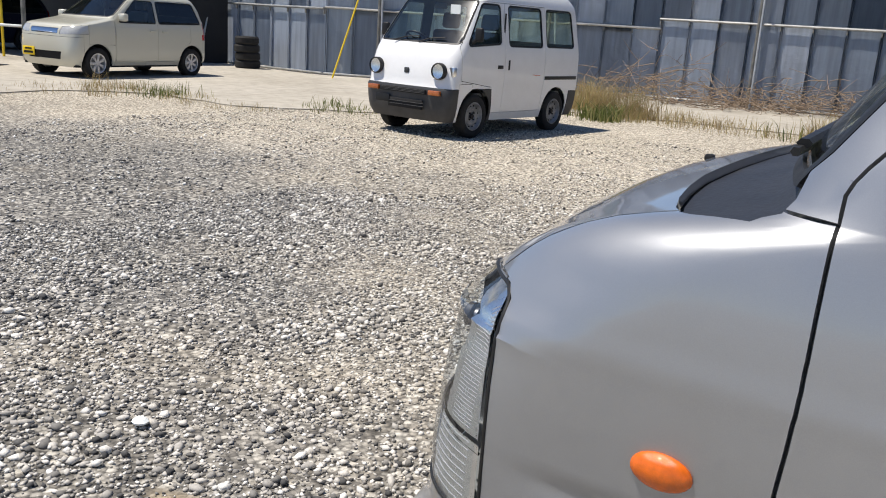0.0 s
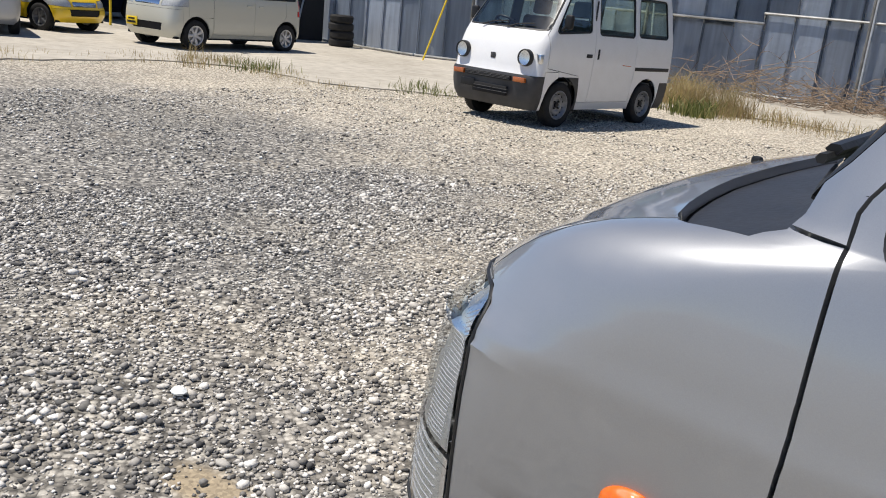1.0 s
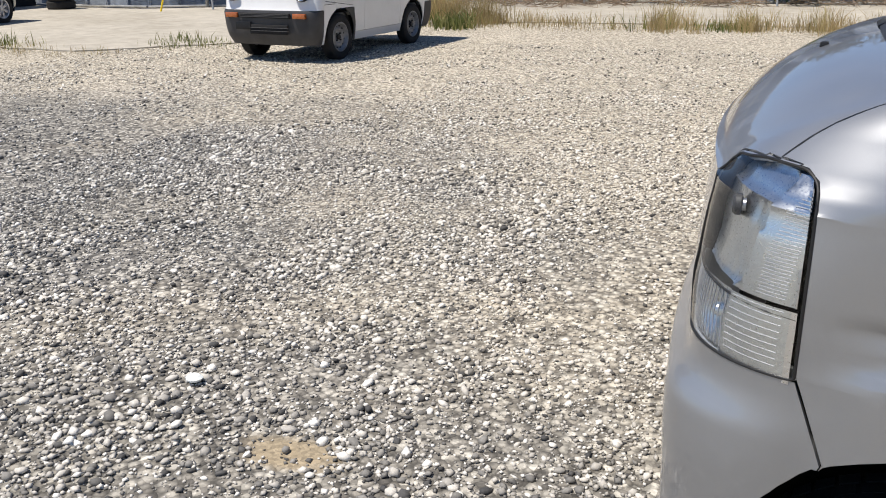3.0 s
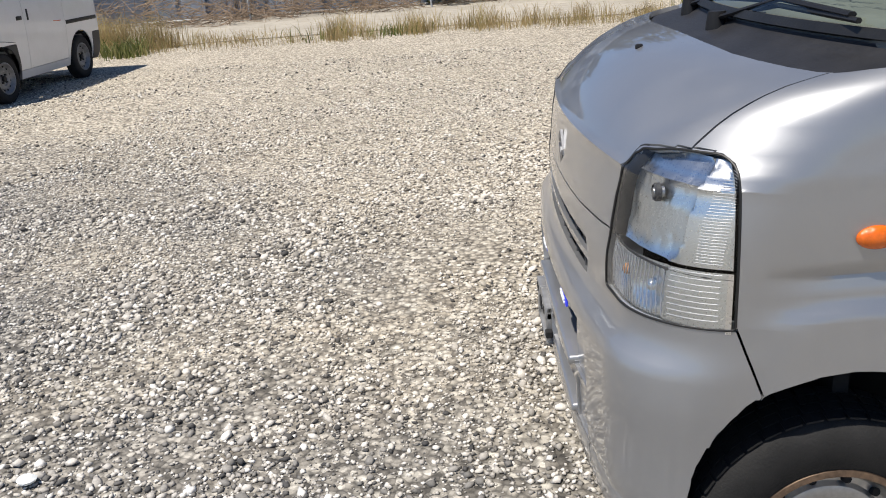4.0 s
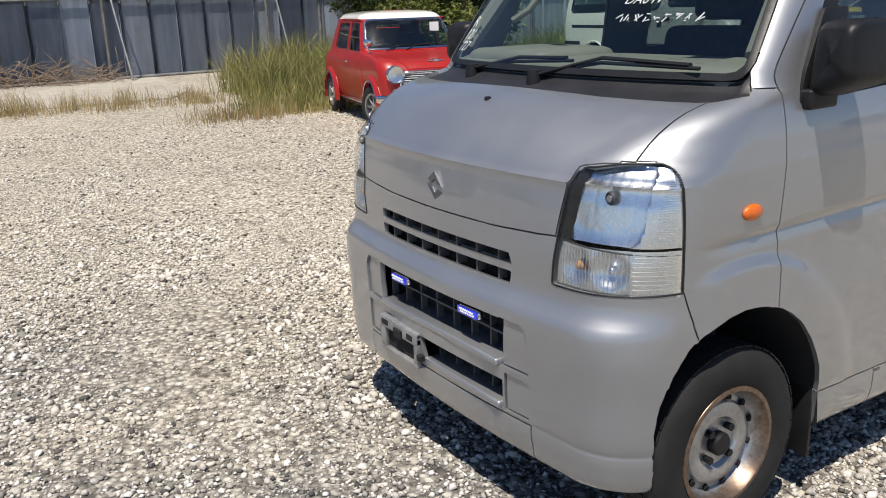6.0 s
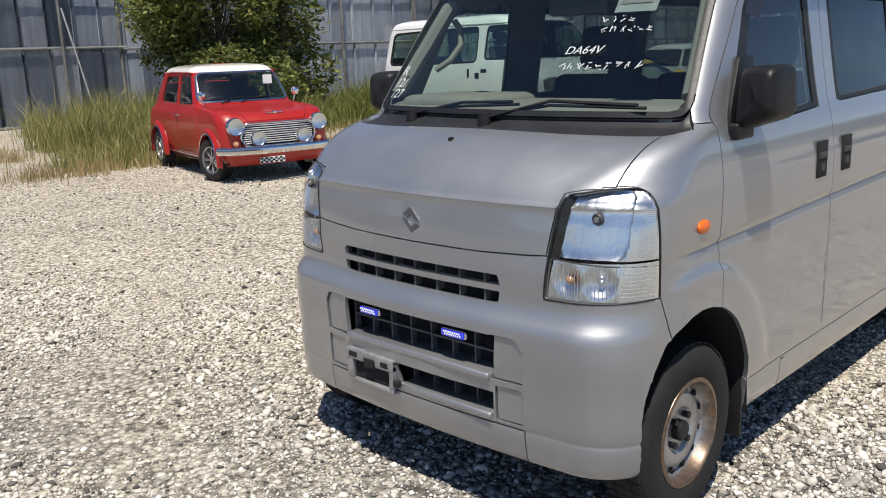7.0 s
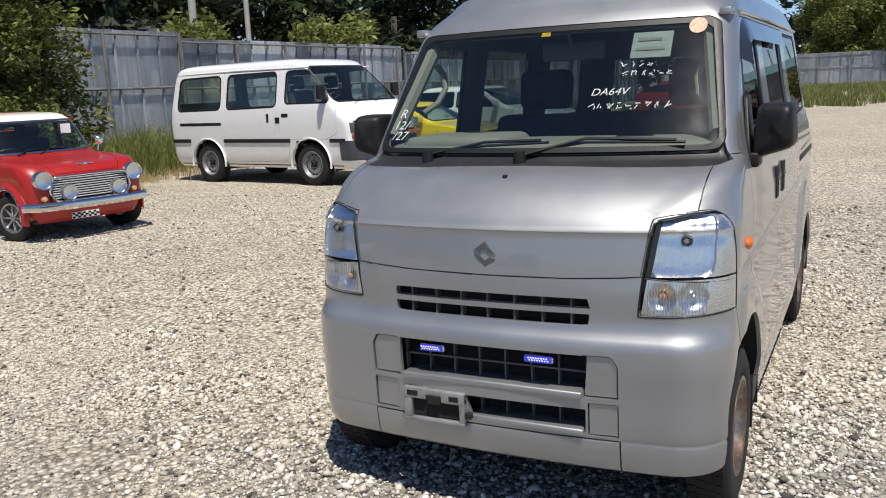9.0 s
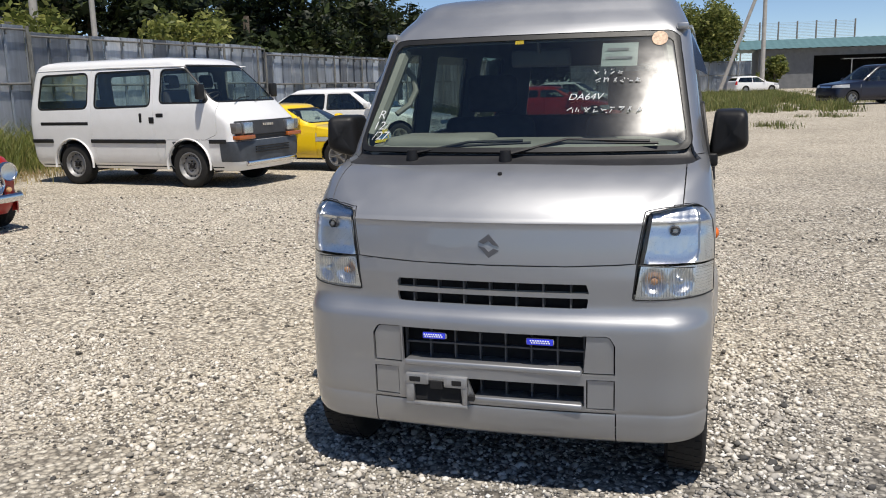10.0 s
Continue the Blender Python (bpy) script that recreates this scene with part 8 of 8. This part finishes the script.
def shed():
    s = thing("storage_shed", pose(100, -6.5, 0), "long grey shed with teal sheet roof and dark open bays", "building")
    part("wall", boxes(((0, -5.7, 0), (0.3, 0, 4.3)), ((0, -32, 3.5), (0.3, -5.7, 4.3)), ((0, -60, 0), (0.3, -32, 4.3)), ((0.3, -60, 0), (14, -59.7, 4.3)), ((0.3, -0.3, 0), (14, 0, 4.3)), ((13.7, -60, 0), (14, 0, 4.3))), M["grey_wall"], s)
    part("inner_wall", boxes(((8, -32, 0), (8.2, -5.7, 4.2))), M["dark"], s)
    bm = bmesh.new()
    n = 150
    rows = []
    for k in range(n + 1):
        y = 2.0 - 63 * k / n
        dz = 0.06 if k % 2 else 0.0
        rows.append([bm.verts.new((-0.9, y, 4.3 + dz)), bm.verts.new((7.0, y, 5.55 + dz)), bm.verts.new((15.0, y, 4.3 + dz))])
    for a, b in zip(rows, rows[1:]):
        for j in range(2):
            bm.faces.new((a[j], b[j], b[j + 1], a[j + 1]))
    part("roof", bm, M["teal_roof"], s, smooth=0)
    cn = bmesh.new()
    for k in range(60):
        y = -8.5 - 24 * k / 59
        box(cn, (-2.4, y - 0.12, 3.0), (0.0, y + 0.12, 3.06))
    part("canopy", cn, M["pipe_pale"], s)
    for y in (-9.2, -16, -23, -31):
        part("canopy_post", tube([(-2.2, y, 0), (-2.2, y, 3.0)], 0.06, 8), M["pipe_pale"], s)
    part("vent_box", boxes(((6.4, -16, 5.5), (7.4, -14.6, 6.1)), bevel=0.03), M["rubber"], s)


shed()


def house(at, w, d, z, h, turn, label):
    s = thing("house", pose(*at, 0, 0, 0, turn), label, "house")
    part("wall", boxes(((-w / 2, -d / 2, 0), (w / 2, d / 2, z))), M["plaster"], s)
    bm = bmesh.new()
    e = 0.7
    c = [bm.verts.new(p) for p in ((-w / 2 - e, -d / 2 - e, z), (w / 2 + e, -d / 2 - e, z), (w / 2 + e, d / 2 + e, z), (-w / 2 - e, d / 2 + e, z))]
    r = [bm.verts.new((-w / 2 + d / 2, 0, z + h)), bm.verts.new((w / 2 - d / 2, 0, z + h))]
    for q in ((c[0], c[1], r[1], r[0]), (c[1], c[2], r[1]), (c[2], c[3], r[0], r[1]), (c[3], c[0], r[0]), (c[3], c[2], c[1], c[0])):
        bm.faces.new(q)
    ro = part("roof", bm, M["roof_tile"], s, smooth=0)
    part("ridge", tube([(-w / 2 + d / 2, 0, z + h), (w / 2 - d / 2, 0, z + h)], 0.13, 8), M["roof_tile"], ro)
    for x in (-w / 4, w / 4):
        part("window", boxes(((x - 0.8, -d / 2 - 0.04, z - 1.5), (x + 0.8, -d / 2 + 0.02, z - 0.4)), bevel=0.02), M["darkglass"], s)
    return s


house((24.5, 28.5), 7.5, 5.5, 3.75, 1.25, -46, "house with dark tiled hip roof behind the fence")
house((17.5, 30.5), 6.5, 4.5, 3.85, 0.7, -46, "low house with grey tiled roof behind the fence")
house((128, 3), 10, 8, 5.5, 2.0, 90, "far house with brown roof")


def pole(at, h, r, label, tilt=(0, 0)):
    t = thing("utility_pole", pose(*at, 0), label, "pole")
    part("shaft", tube([(0, 0, -0.2), (tilt[0] * 0.5, tilt[1] * 0.5, h / 2), (tilt[0], tilt[1], h)], r, 10, taper=[1.1, 0.95, 0.8]), M["concrete_pole"], t)
    part("cross_arm", boxes(((tilt[0] - 0.06, tilt[1] - 0.7, h - 0.8), (tilt[0] + 0.06, tilt[1] + 0.7, h - 0.68)), bevel=0.01), M["pipe"], t)


pole((23.5, 22.8), 8.5, 0.16, "concrete utility pole behind the fence")
pole((27.5, 23.4), 8.5, 0.12, "thin utility pole behind the fence")
pole((82.5, -5.9), 11.0, 0.2, "concrete utility pole at the far fence")
pole((82.5, -2.1), 13.0, 0.16, "pole leaning towards the building", (0, -4.6))
net = thing("net_fence", pose(190, -16, 0), "tall net on poles far beyond the shed", "fence")
for k in range(7):
    part("post", tube([(0, 8 - k * 3.6, 0), (0, 8 - k * 3.6, 12.3)], 0.16, 6), M["pipe"], net)
for k in range(24):
    part("mesh_wire", tube([(0, 8, 5.1 + k * 0.3), (0, -13.6, 5.1 + k * 0.3)], 0.02, 4), M["pipe"], net)


def tyre_stack(at):
    for k, r in enumerate((0.31, 0.30, 0.31, 0.29)):
        t = lathe([(r * 0.62, 0.03), (r * 0.7, 0.0), (r * 0.92, 0.005), (r, 0.04), (r, 0.15), (r * 0.92, 0.185), (r * 0.7, 0.19), (r * 0.62, 0.16), (r * 0.62, 0.03)], 28, "z")
        ob = tagged(part("tyre", t, M["tyre"]), "worn black tyre in a stack against the fence", "tyre", "stacked tyres")
        ob.location = (at[0] + 0.02 * (k % 2), at[1] - 0.015 * k, 0.018 + 0.19 * k)


tyre_stack((-16.1, 13.2))
yp = tagged(part("yellow_pole", tube([(-13.2, 13.1, 0.0), (-12.75, 13.9, 2.9)], 0.02, 8), M["plate_yellow"]), "yellow pipe leaning on the fence", "pipe")
# lean-to at the fence's west end: near-black sheets stand for shade, roof is unseen
lt = thing("lean_to", pose(0, 0, 0), "shaded lean-to with black sheeting on pipes", "shelter")
part("sheeting", boxes(((-27.0, 12.6, 0.0), (-18.0, 12.64, 3.4))), M["shade_sheet"], lt)
part("side_sheet", prism([(-18.0, 12.6), (-18.04, 12.6), (-17.6, 13.85), (-17.56, 13.83)], 0.02, 2.6, "z"), M["shade_sheet"], lt)
part("roof", boxes(((-27, 8.5, 3.2), (-17.8, 12.7, 3.26))), M["shade_sheet"], lt)
for x, y in ((-26.6, 8.8), (-18.3, 8.8)):
    part("post", tube([(x, y, 0), (x, y, 3.2)], 0.05, 8), M["pipe"], lt)
part("yellow_post", tube([(-19.4, 8.9, 0), (-19.4, 8.9, 3.2)], 0.03, 8), M["plate_yellow"], lt)
br = thing("barrier", pose(0, 0, 0), "white pipe barrier on a stand", "barrier")
part("bar", tube([(-20.8, 7.0, 0.75), (-17.6, 9.6, 0.72)], 0.03, 8), M["paper"], br)
for x, y in ((-19.8, 7.8),):
    part("stand", tube([(x, y, 0), (x, y, 1.7)], 0.025, 8), M["pipe_pale"], br)
    part("stand_leg", tube([(x, y, 1.1), (x + 0.3, y - 0.35, 0.02)], 0.02, 6), M["pipe_pale"], br)
    part("foot_block", boxes(((x - 0.25, y - 0.2, 0.018), (x + 0.25, y + 0.2, 0.12)), bevel=0.02), M["concrete_pole"], br)

# ---- loose stones ----
scatter_stones("gravel", "loose grey and tan gravel stones", M["stone"], [(-4.6, 1.0, -1.3, 3.6, 3400, 0.0045, 0.013, 8), (-4.6, 1.0, -1.3, 3.6, 420, 0.008, 0.020, 20), (-3.6, 0.2, 3.6, 6.2, 1500, 0.006, 0.016, 8), (0.4, 4.0, -1.7, -0.5, 3000, 0.0045, 0.014, 8), (-9.0, 7.0, -4.0, 9.5, 480, 0.007, 0.019, 8)], 3)
pebble = lathe([(0.0, -0.008), (0.022, -0.004), (0.026, 0.004), (0.016, 0.013), (0.0, 0.015)], 9, "z")
for v in pebble.verts:
    v.co.x *= 1.15 + 0.1 * math.sin(v.co.y * 90)
wp = tagged(part("white_stone", pebble, M["paper"]), "flat white stone lying on the gravel", "stone")
wp.location = (-1.932, 0.005, 0.02)
